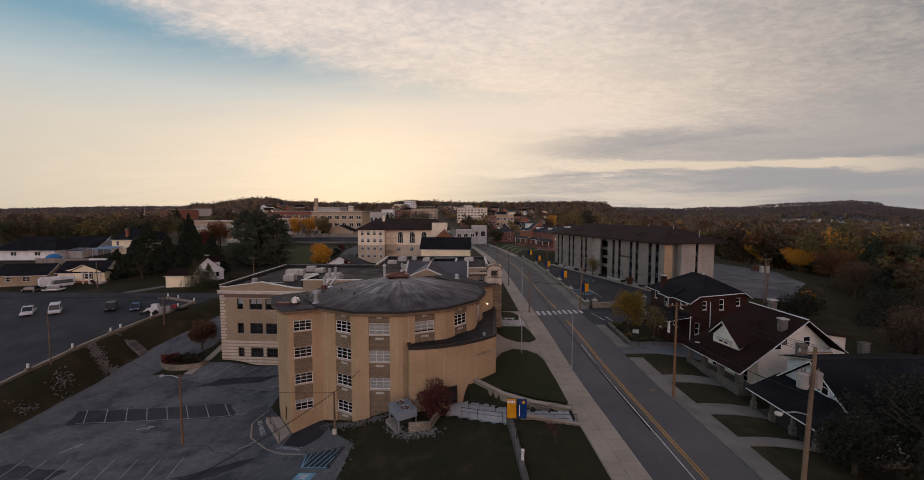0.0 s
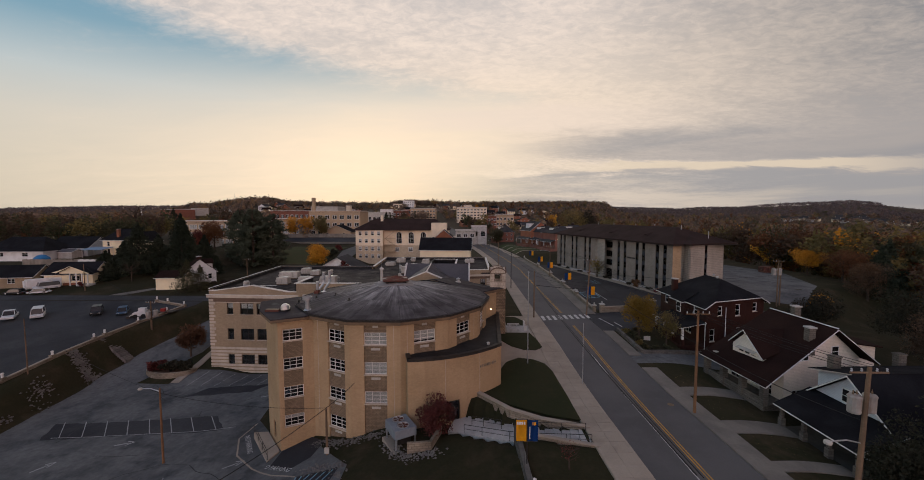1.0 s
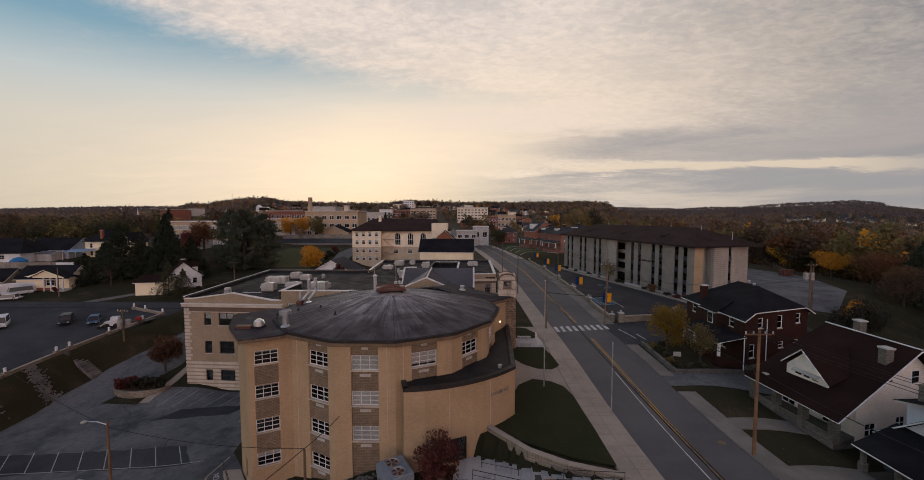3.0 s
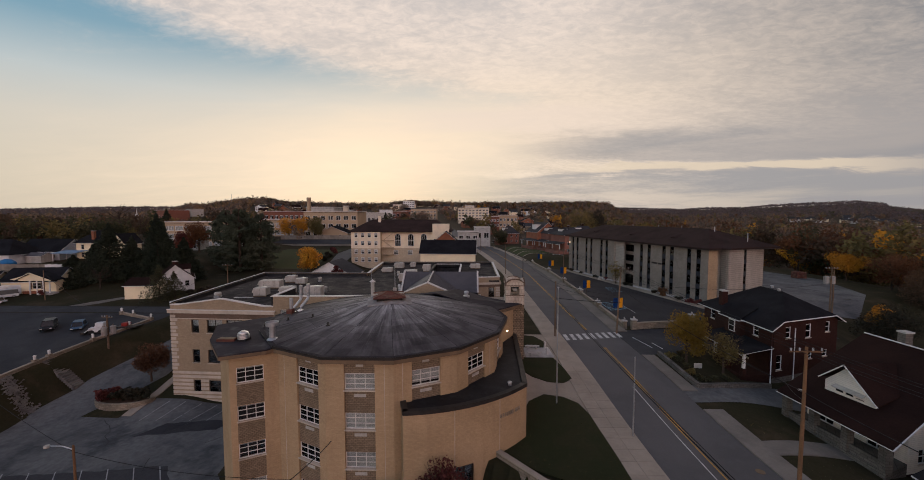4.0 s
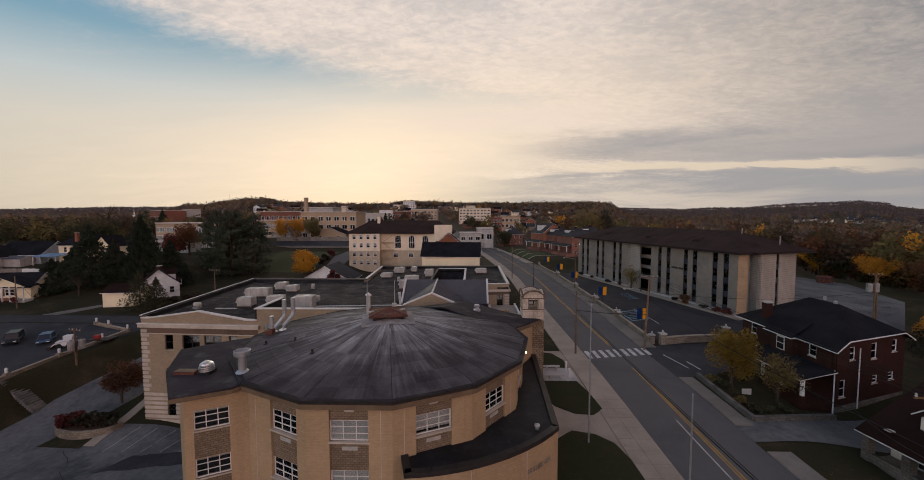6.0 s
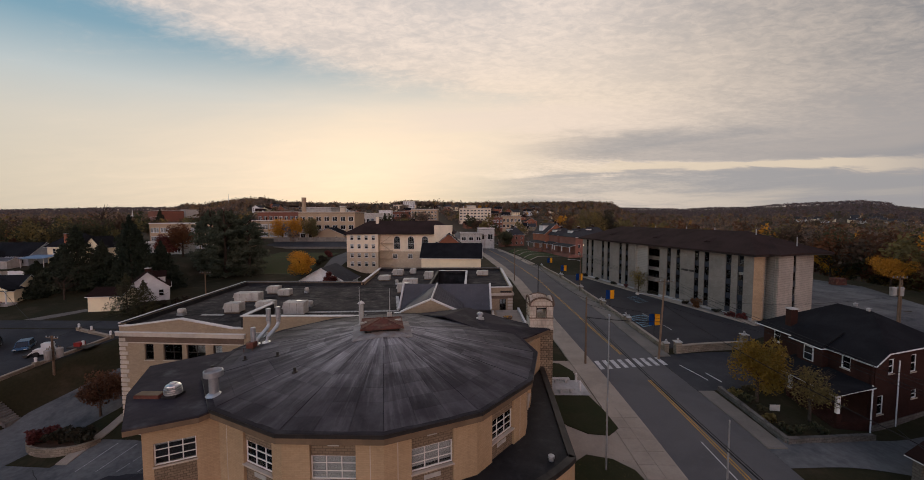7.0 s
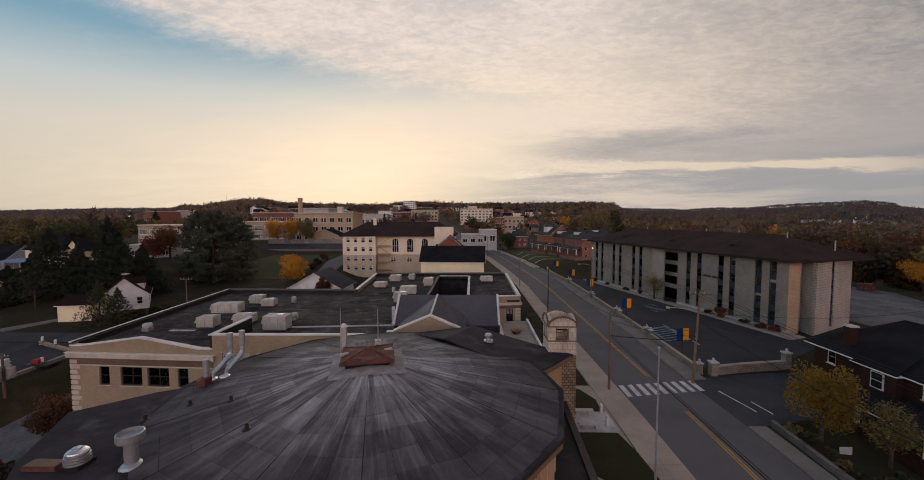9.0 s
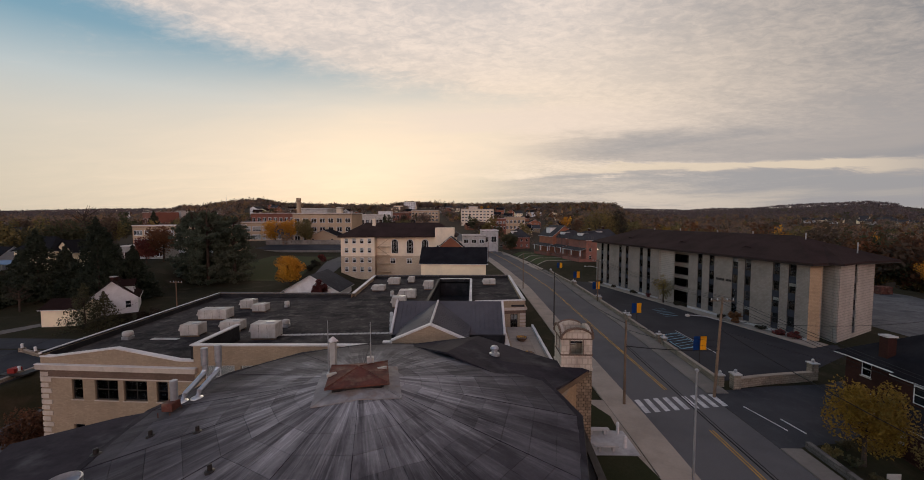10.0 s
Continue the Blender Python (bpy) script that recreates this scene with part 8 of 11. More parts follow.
LAWNFAR = surface("street_lawn", (0.040, 0.052, 0.018), (0.050, 0.056, 0.022), 0.95, 0.2, 3.0, 0.6, contrast=0.6, spec=0.1)
for k, y in enumerate((182, 192, 202, 212)):
    xk = kerb_right(y) + 3.0
    tagged(sheet("lawn", [(xk, y), (35.0 - k * 3.6, y + 1.5), (32.6 - k * 3.6, y + 9.6), (kerb_right(y + 9) + 3.0, y + 8.6)], LAWNFAR, 0.1), "green front lawn below the street houses", "lawn", kind="structure")
    tagged(sheet("garden_walk", [(xk, y - 1.2), (35.0 - k * 3.6, y + 0.3), (35.0 - k * 3.6, y + 1.4), (xk, y - 0.1)], CONCRETE, 0.12), "pale concrete walk across the front lawns", "path", kind="structure")
tagged(sheet("pavement", ribbon(172, 240, kerb_right, lambda y: kerb_right(y) + 2.4), CONCRETE, 0.14, 0.3), "pale pavement below the street houses", "pavement", kind="structure")
tagged(sheet("town_yard", [(-96, 194.5), (-48.5, 194.5), (-48.5, 206), (-96, 206)], UPPERLOT, 0.08), "grey asphalt yard beside the ivory hall", "car park", kind="structure")
tagged(sheet("yard_road", [(-54.5, 153), (-49.5, 153), (-49.0, 194), (-56.5, 194), (-56.5, 170)], ROADTOP, 0.08), "grey asphalt lane climbing beside the ivory hall", "road", kind="structure")
tagged(sheet("lawn", [(-84, 150), (-58.5, 148), (-58.5, 184), (-84, 186)], surface("bank_lawn", (0.046, 0.054, 0.020), (0.056, 0.054, 0.024), 0.95, 0.2, 3.0, 0.6, contrast=0.6), 0.06), "dull green lawn sloping up beside the lane", "lawn", kind="structure")
tagged(sheet("garden_track", [(-91.5, 97.4), (-88.0, 97.4), (-84.0, 102.5), (-76.0, 105.0), (-76.5, 106.2), (-85.5, 104.0), (-89.5, 100.0)], CONCRETE3, 0.06), "pale trodden track curving through a garden", "path", kind="structure")

# ivory hall with arched windows beyond the school
chapel = thing("arched_hall", (-30, 160, 0), "ivory rendered hall with arched windows and dark roof", "building")
CZ = 0.3


def arch_window(building, p0, p1, s, z, w, h, mat):
    bm = bmesh.new()
    m = wall_pose(p0, p1, s, 0, z)
    pts = [(-w / 2, 0), (w / 2, 0)] + [(w / 2 * math.cos(radians(a)), h - w / 2 + w / 2 * math.sin(radians(a))) for a in range(0, 181, 20)]
    f0 = [bm.verts.new(m @ Vector((x, -0.03, zz))) for x, zz in pts]
    bm.faces.new(f0)
    win = part("arched_window", bm, CARGLASS, building)
    bm = bmesh.new()
    tube(bm, [m @ Vector((x, -0.05, zz)) for x, zz in pts] + [m @ Vector((pts[0][0], -0.05, 0))], 0.1, 4)
    for x in (-w / 6, w / 6):
        tube(bm, [m @ Vector((x, -0.05, 0)), m @ Vector((x, -0.05, h * 0.93))], 0.05, 4)
    tube(bm, [m @ Vector((-w / 2, -0.05, h * 0.45)), m @ Vector((w / 2, -0.05, h * 0.45))], 0.05, 4)
    part("frame", bm, WHITEPAINT, win)


blk = [((-47.4, 159.5), (-36.2, 159.0)), ((-36.2, 161.5), (-10.6, 160.6))]
holes = [(1.2 + i * 2.55, 2.5 + i * 2.55, CZ + z, CZ + z + 1.7) for i in range(4) for z in (1.0, 4.0, 7.2, 10.2)]
for zlo, zhi, mat in ((-4.0, 6.4, CHAPELTAN), (6.4, 12.9, IVORY)):
    bm = bmesh.new()
    wall_mesh(bm, *blk[0], zlo, zhi, 0.4, [h for h in holes if (h[2] < 6.0) == (zhi < 7)])
    part("wall", bm, mat, chapel)
for h in holes:
    put_window(chapel, *blk[0], h, 1, 2, 0.1, WHITEPAINT, 0.1, 0.5, sill=False)
for zlo, zhi, mat in ((-4.0, 6.4, CHAPELTAN), (6.4, 12.9, IVORY)):
    bm = bmesh.new()
    low = [(s, s + 1.8, 3.8, 5.6) for s in (4.5, 10.0, 15.5)]
    wall_mesh(bm, *blk[1], zlo, zhi, 0.4, low if zhi < 7 else [])
    wall_mesh(bm, (-36.2, 159.0), (-36.2, 161.5), zlo, zhi, 0.4)
    wall_mesh(bm, (-10.6, 160.6), (-10.2, 176.0), zlo, zhi, 0.4)
    wall_mesh(bm, (-10.2, 176.0), (-47.4, 177.0), zlo, zhi, 0.4)
    wall_mesh(bm, (-47.4, 177.0), (-47.4, 159.5), zlo, zhi, 0.4)
    part("wall", bm, mat, chapel)
    if zhi < 7:
        for h in low:
            put_window(chapel, *blk[1], h, 2, 2, 0.1, WHITEPAINT, 0.1, 0.4, sill=False)
for s in (6.2, 11.2, 16.2, 21.0):
    arch_window(chapel, *blk[1], s, 7.2, 2.2, 4.6, IVORY)
bm = bmesh.new()
slab(bm, [(-48.2, 158.6, 12.9), (-9.6, 159.8, 12.9), (-9.4, 177.0, 12.9), (-48.2, 178.0, 12.9), (-41.5, 168.5, 17.2), (-16.0, 168.5, 17.2)], [(0, 1, 5, 4), (1, 2, 5), (2, 3, 4, 5), (3, 0, 4)], 0.35)
part("roof", bm, DORMROOF, chapel, "dark brown roof")
bm = bmesh.new()
box(bm, -16.5, -10.4, 158.6, 164, 10.0, 15.6)
part("stepped_parapet", bm, IVORY, chapel)
bm = bmesh.new()
box(bm, -38.6, -37.6, 166, 167, 14, 18.6)
part("chimney", bm, IVORY, chapel)
for k in range(4):
    z = 1.2 + k * 2.7
    bm = bmesh.new()
    box(bm, -35.8, -31.5, 159.6, 161.3, z, z + 0.12)
    landing_ = part("fire_escape", bm, CHAPELTAN, chapel, "painted fire escape landing")
    bm = bmesh.new()
    tube(bm, [(-35.5 if k % 2 else -31.8, 159.9, z), (-31.8 if k % 2 else -35.5, 159.9, z + 2.7)], 0.14, 4)
    part("flight", bm, CHAPELTAN, landing_)
    bm = bmesh.new()
    tube(bm, [(-35.7, 159.6, z + 1.0), (-31.6, 159.6, z + 1.0)], 0.05, 4)
    part("rail", bm, CHAPELTAN, landing_)
gable_house("barn", [(-0.9, 139.0), (-0.5, 150.0), (-18.6, 151.0), (-18.6, 140.0)], 0.6, 6.6, 10.4, CREAM, SHINGLE, "cream hall with plain black shingle roof", ov=0.5, category="building")
far_house(-11.2, 156, 8.5, 7, 2, 9.4, 3.6, RUSTBRICK, SHINGLE, "small red brick chapel gable", False, True)

# town buildings in the distance


def block(x, y, w, d, h, mat, label, floors=3, cols=8, turn=0.0, roof=None, trim=True, zbase=None, shade=0.0):
    z = land(x, y) - 1.0 if zbase is None else zbase
    b = thing("town_building", (x, y, z), label, "building", "town buildings")
    pts = quad(x, y, w, d, turn)
    hs = []
    if floors:
        fh = (h - 1.2) / floors
        for i in range(cols):
            for f in range(floors):
                s = w * (i + 0.5) / cols
                half_ = 0.43 if shade else 0.32
                hs.append((s - w / cols * half_, s + w / cols * half_, z + 0.9 + f * fh, z + 0.9 + f * fh + fh * (0.62 if shade else 0.55)))
    for i in range(4):
        bm = bmesh.new()
        wall_mesh(bm, pts[i], pts[(i + 1) % 4], z - (6 if z < 15 else 2), z + h, 0.4, hs if i == 0 else [])
        part("wall", bm, mat, b)
    for q in hs:
        put_window(b, pts[0], pts[1], q, 3 if shade else 2, 1, 0.14, WHITEPAINT, 0.15, blind=shade * (0.9 + 0.5 * ((int(q[0] * 7) + int(q[2])) % 3)), sill=False, plain=not shade)
    bm = bmesh.new()
    prism(bm, [tuple(Vector(p) * 1.0) for p in pts], z + h - 0.6, z + h - 0.4)
    part("roof", bm, roof or GRAVELROOF, b)
    if trim:
        for i in range(4):
            bm = bmesh.new()
            ln = (Vector(pts[(i + 1) % 4]) - Vector(pts[i])).length
            box(bm, -0.15, ln + 0.15, -0.2, 0.45, z + h, z + h + 0.3, wall_pose(pts[i], pts[(i + 1) % 4], 0, 0, 0))
            part("coping", bm, COPING, b)
    return b


CREAMBLOCK = surface("cream_rendered_block", (0.62, 0.53, 0.40), (0.54, 0.46, 0.35), 0.8, 0.1, 2.0, 0.1, contrast=0.25)
TOWNTAN = surface("town_tan_brick", (0.40, 0.30, 0.20), (0.34, 0.255, 0.17), 0.85, 0.1, 2.0, 0.2, contrast=0.3)
TOWNRED = surface("town_red_brick", (0.20, 0.085, 0.058), (0.16, 0.07, 0.05), 0.85, 0.1, 2.0, 0.2, contrast=0.3)
block(-118.0, 188, 38, 12, 11.6, TOWNTAN, "long tan office building with white window bands", 3, 9, 0, zbase=4.3, shade=1.0)
block(-112.5, 236, 21, 12, 9.6, TOWNTAN, "tan school wing with broad windows", 2, 4, 0, zbase=7.0, shade=0.8)
block(-114.5, 164, 13, 8, 4.4, HVACPAINT, "low pale building with blue-grey roof", 1, 4, 8, MATS["blue_metal_roof"], zbase=5.2)
block(-79.8, 236, 30, 18, 14.4, TOWNTAN, "tan brick school block with stone trim", 3, 7, 0, zbase=6.6)
block(-92.4, 252, 17, 14, 17.2, HVACPAINT, "pale gymnasium roof behind the school block", 0, 1, 0, METALROOF, zbase=6.6)
block(-74.6, 238, 2.6, 3, 17.6, CREAMBLOCK, "small cream roof turret of the school block", 0, 1, 0, zbase=6.6)
block(-117.5, 258, 25, 14, 14.6, TOWNRED, "red brick block beside a chimney", 3, 8, 0, zbase=6.8)
block(-313, 410, 42, 20, 13, TOWNRED, "long brown-red brick block on the skyline", 1, 5, -38, zbase=11.5)
block(-303, 430, 16, 12, 6, HVACPAINT, "pale roof house on the long brick block", 0, 1, -38, zbase=20.0)
block(-114, 665, 36, 18, 12, IVORY, "cream hilltop hospital block", 3, 8, 3, zbase=25.5)
block(-106, 660, 18, 14, 17, WHITEPAINT, "white hilltop hospital tower", 5, 5, 3, zbase=26.0)
block(-56, 458, 29, 16, 12, TOWNTAN, "tan civic block on the slope", 3, 8, 0, zbase=14.2)
block(-83, 428, 26, 14, 11, TOWNRED, "red brick block below the hilltop", 2, 7, 0, zbase=12.4)
block(-97, 386, 32, 14, 11, HVACPAINT, "long pale warehouse roof on the slope", 1, 8, 3, METALROOF, zbase=10.6)
block(-88, 405, 12, 8, 12, WHITEPAINT, "small white rooftop block", 1, 3, 0, zbase=12.6)
block(0.4, 436, 33, 15, 13, CREAMBLOCK, "cream flat-roofed block with window grid", 4, 9, -3, zbase=14.0)
block(-4, 434, 9, 10, 15.6, CREAMBLOCK, "cream stair tower of the flat-roofed block", 4, 2, -3, zbase=14.0)
block(15.6, 336, 10, 12, 9, TOWNRED, "small brown brick block at a corner", 2, 4, 0, zbase=9.0)
block(28, 338, 15, 12, 10, TOWNTAN, "tan flat-roofed block among trees", 2, 5, 0, zbase=9.0)
block(-4, 240, 12, 10, 5.0, HVACPAINT, "pale low garage beside the street", 1, 3, 2, zbase=4.6)
block(4.2, 242, 9, 10, 7.0, MATS["pale_concrete"], "pale concrete garage with a taller end", 1, 2, 2, zbase=5.0)
gable_house("house", [(-82.6, 214.5), (-66.4, 214.5), (-66.4, 225.0), (-82.6, 225.0)], 6.8, 9.7, 13.2, TOWNTAN, SHINGLE, "low tan gabled building with a dark roof", ov=0.7, wins=((0, 7.4, 9.9, 1.4, 1.2), (0, 2.5, 7.6, 1.2, 1.3), (0, 11.5, 7.6, 1.2, 1.3)))
fence_ = thing("yard_fence", (-72, 207, 7), "long grey board fence above the asphalt yard", "fence")
for k in range(24):
    bm = bmesh.new()
    x = -98 + k * 2.1
    box(bm, x, x + 2.04, 207.0, 207.1, 6.2, 8.9 + 0.05 * (k % 2))
    part("panel", bm, FENCEWOOD, fence_)
kerb_ = thing("retaining_wall", (-72, 193.5, 4), "low pale concrete retaining wall above the lawn", "wall")
for k in range(12):
    bm = bmesh.new()
    x = -97 + k * 4.0
    box(bm, x, x + 3.96, 193.2, 193.6, 3.0, 5.5)
    part("segment", bm, CONCRETE3, kerb_)
stack = thing("brick_chimney", (-94.2, 233, 7), "tall tan brick chimney stack", "chimney")
bm = bmesh.new()
lathe(bm, [(1.3, 6), (1.05, 27.2), (1.2, 27.4), (1.2, 29.0), (0.9, 29.05)], (-94.2, 233, 0), 12)
part("shaft", bm, TOWNTAN, stack)
steeple = thing("steeple", (-517, 600, 8), "small white church steeple above trees", "steeple")
bm = bmesh.new()
lathe(bm, [(2.6, 19.0), (2.0, 21.0), (1.0, 21.4), (0.06, 30.5)], (-517, 600, 0), 8)
part("spire", bm, WHITEPAINT, steeple)
bm = bmesh.new()
box(bm, -519.4, -514.6, 597.6, 602.4, 0, 19.0)
part("tower", bm, WHITEPAINT, steeple)
mast = thing("radio_mast", (-343, 560, 25), "thin pale radio mast on the hill", "mast")
bm = bmesh.new()
tube(bm, [(-343, 560, 22), (-343, 560, 50)], [0.35, 0.15], 4)
for k in range(5):
    tube(bm, [(-344.1, 560, 41 + k * 1.6), (-341.9, 560, 41 + k * 1.6)], 0.1, 4)
part("lattice", bm, STEEL, mast)
gable_house("house", quad(-354, 335, 12, 9, -40), 4.0, 10.5, 14.2, WHITEPAINT, SLATE, "white house high among the trees", ov=0.5, wins=((0, 2, 6.0, 1.4, 1.8), (0, 7, 6.0, 1.4, 1.8)))
small = random.Random(23)
for k in range(105):
    az_, R_ = small.uniform(-0.50, 0.20), small.uniform(300, 660)
    x, y = R_ * math.sin(az_), R_ * math.cos(az_)
    if kerb_left(y) - 12 < x < kerb_right(y) + 10 or any(abs(x - o.location.x) < 26 and abs(y - o.location.y) < 18 for o in scene.objects if o.parent is None and o.name.startswith("town_building")):
        continue
    far_house(x, y, small.uniform(8, 12), small.uniform(8, 11), small.uniform(-20, 20), small.choice((3.4, 5.6)), 2.8, small.choice((WHITEPAINT, CREAM, RUSTBRICK, REDBRICK, BUFF)), small.choice((SHINGLE, BROWNSHINGLE, MATS["asphalt"])), "small town house on the slope", small.random() < 0.5, True)
hillside = random.Random(41)
for k in range(30):
    az_, R_ = hillside.uniform(0.66, 0.87), hillside.uniform(860, 960)
    x, y = R_ * math.sin(az_), R_ * math.cos(az_)
    far_house(x, y, hillside.uniform(8, 12), 8, math.degrees(-az_) + hillside.uniform(-15, 15), 4.2, 2.6, hillside.choice((WHITEPAINT, HVACPAINT, CREAM)), hillside.choice((SLATE, MATS["asphalt"])), "tiny white house on the far hillside", True, False)
fields = random.Random(17)
for k in range(30):
    az_ = fields.uniform(-0.85, 0.80)
    R_ = fields.uniform(260, 620)
    x, y = R_ * math.sin(az_), R_ * math.cos(az_)
    if -0.3 < az_ < 0.14 and R_ < 480 or y < 120:
        continue
    far_house(x, y, fields.uniform(9, 13), fields.uniform(8, 10), fields.uniform(-30, 30), fields.choice((3.2, 5.6)), 3.0, fields.choice((WHITEPAINT, CREAM, IVORY, REDBRICK)), fields.choice((SHINGLE, BROWNSHINGLE, MATS["asphalt"])), "small distant house among the trees", fields.random() < 0.5, True)

# ---- trees ----
LEAF_DARK = leaves_material("dark_needles", (0.022, 0.030, 0.018), (0.029, 0.037, 0.022), (0.034, 0.040, 0.024), 0.15)
LEAF_BROWN = leaves_material("brown_autumn_leaves", (0.098, 0.064, 0.042), (0.078, 0.057, 0.040), (0.12, 0.068, 0.037))
LEAF_RUST = leaves_material("rust_autumn_leaves", (0.135, 0.060, 0.030), (0.105, 0.053, 0.030), (0.16, 0.074, 0.030))
LEAF_GOLD = leaves_material("gold_autumn_leaves", (0.56, 0.27, 0.030), (0.45, 0.21, 0.028), (0.60, 0.33, 0.04))
LEAF_PINE = leaves_material("grey_green_pine_needles", (0.078, 0.092, 0.060), (0.064, 0.078, 0.052), (0.092, 0.098, 0.066), 0.2)
# dull leaves whose colour is lowered to stand in for shade
LEAF_SHADE = leaves_material("dull_shaded_leaves", (0.024, 0.025, 0.015), (0.030, 0.027, 0.017), (0.040, 0.030, 0.019), 0.15)
LEAF_OLIVE = leaves_material("olive_autumn_leaves", (0.135, 0.115, 0.048), (0.165, 0.125, 0.048), (0.22, 0.155, 0.052))
LEAF_YELLOW = leaves_material("yellow_green_leaves", (0.19, 0.13, 0.023), (0.105, 0.090, 0.024), (0.25, 0.15, 0.023))
LEAF_RED = leaves_material("dark_red_leaves", (0.15, 0.040, 0.036), (0.115, 0.036, 0.032), (0.18, 0.056, 0.036))
# aerial haze over the distance is put into these two paler leaf colours
HAZE_PALE_WOODS = leaves_material("haze_lightened_leaves", (0.195, 0.132, 0.100), (0.145, 0.122, 0.100), (0.29, 0.175, 0.080))
HAZE_WOODS = leaves_material("haze_tinted_leaves", (0.135, 0.104, 0.104), (0.110, 0.096, 0.102), (0.150, 0.106, 0.096))
LEAF_GREEN = leaves_material("dull_green_leaves", (0.052, 0.058, 0.030), (0.066, 0.062, 0.033), (0.088, 0.070, 0.038))


def leaf_mesh(name, centres, sizes, material, seed):
    """Many small leaf clumps: one crumpled four-cornered blade pair at each centre."""
    rng = np.random.default_rng(seed)
    n = len(centres)
    a = rng.normal(size=(n, 3))
    a /= np.linalg.norm(a, axis=1, keepdims=True)
    b = rng.normal(size=(n, 3))
    b -= a * (a * b).sum(1, keepdims=True)
    b /= np.linalg.norm(b, axis=1, keepdims=True)
    s = sizes[:, None]
    k = rng.uniform(0.5, 1.0, size=(n, 4))
    verts = np.stack([centres - a * s * k[:, :1], centres + b * s * 0.6 * k[:, 1:2] + np.cross(a, b) * s * 0.25, centres + a * s * k[:, 2:3], centres - b * s * 0.6 * k[:, 3:4] + np.cross(a, b) * s * 0.25], axis=1).reshape(-1, 3)
    me = bpy.data.meshes.new(name)
    me.vertices.add(4 * n)
    me.vertices.foreach_set("co", verts.astype(np.float32).ravel())
    me.loops.add(4 * n)
    me.loops.foreach_set("vertex_index", np.arange(4 * n, dtype=np.int32))
    me.polygons.add(n)
    me.polygons.foreach_set("loop_start", np.arange(0, 4 * n, 4, dtype=np.int32))
    me.update(calc_edges=True)
    me.materials.append(material)
    return me


def crown_points(rng, n, centre, radii, lumps=9, hollow=0.45):
    """Leaf places: several overlapping lumps whose leaves sit mostly near their skins."""
    u = rng.normal(size=(lumps, 3))
    u /= np.linalg.norm(u, axis=1, keepdims=True)
    lc = u * rng.uniform(0.35, 0.72, size=(lumps, 1))
    lc[0] = 0
    lr = rng.uniform(0.30, 0.52, size=lumps)
    pick = rng.integers(0, lumps, size=n)
    d = rng.normal(size=(n, 3))
    d /= np.linalg.norm(d, axis=1, keepdims=True)
    r = rng.uniform(hollow, 1.0, size=(n, 1)) ** 0.6
    return np.array(centre) + (lc[pick] + d * r * lr[pick][:, None]) * np.array(radii)


def conifer_points(rng, n, centre, radius, height):
    """Whorled boughs that narrow upwards with an uneven edge."""
    t = rng.uniform(0, 1, size=n) ** 1.35
    tier = np.round(t * 11) / 11
    arm = rng.integers(0, 9, size=n)
    ang = arm * (math.tau / 9) + tier * 17.0 + rng.normal(0, 0.16, size=n)
    wob = 0.75 + 0.5 * np.sin(arm * 2.3 + tier * 31.0) ** 2
    r = radius * (1 - t) ** 0.8 * wob * np.sqrt(rng.uniform(0.05, 1, size=n))
    z = tier * height - 0.16 * r + rng.normal(0, height * 0.026, size=n)
    return np.array(centre) + np.stack([r * np.cos(ang), r * np.sin(ang), z], axis=1)


def trunk_mesh(rng, x, y, z, h, r, top, limbs, spread, lean=0.0):
    bm = bmesh.new()
    tube(bm, [(x, y, z - 0.5), (x + lean * 0.3, y, z + h * 0.35), (x + lean * 0.7, y + 0.1, z + h * 0.7), (x + lean, y, z + h)], [r * 1.3, r, r * 0.8, top], 8)
    for k in range(limbs):
        a = rng.uniform(0, math.tau)
        f = rng.uniform(0.45, 0.95)
        b = Vector((x + lean * f, y, z + h * f))
        e = b + Vector((math.cos(a) * spread * rng.uniform(0.5, 1), math.sin(a) * spread * rng.uniform(0.5, 1), spread * rng.uniform(0.4, 0.9)))
        mid = (b + e) / 2 + Vector((0, 0, -0.08 * spread))
        tube(bm, [b, mid, e], [r * 0.45, r * 0.28, r * 0.08], 5)
        for _ in range(2):
            a2 = a + rng.uniform(-0.9, 0.9)
            e2 = mid + Vector((math.cos(a2), math.sin(a2), 0.7)) * spread * 0.5
            tube(bm, [mid, e2], [r * 0.2, r * 0.05], 4)
    return bm


def tree(x, y, h, rad, leaf, label, leaves=1500, size=0.22, trunk=0.35, seed=1, z=None, crown_z=0.62, flat=0.8, bare=False):
    z = land(x, y) if z is None else z
    rng = np.random.default_rng(seed)
    t = thing("tree", (x, y, z), label, "tree", "broadleaf trees")
    bm = trunk_mesh(rng, x, y, z, h * 0.62, max(0.07, h * 0.022), h * 0.008, 9 if not bare else 16, rad * 0.8)
    part("trunk", bm, BARK, t)
    if leaves:
        pts = crown_points(rng, leaves, (x, y, z + h * crown_z), (rad, rad, h * (1 - crown_z) * flat * 1.35), 16, 0.25)
        me = leaf_mesh("crown", pts - np.array((x, y, z)), rng.uniform(0.6, 1.3, size=leaves) * size, leaf, seed)
        ob = new("crown", me)
        ob.parent = t
    return t


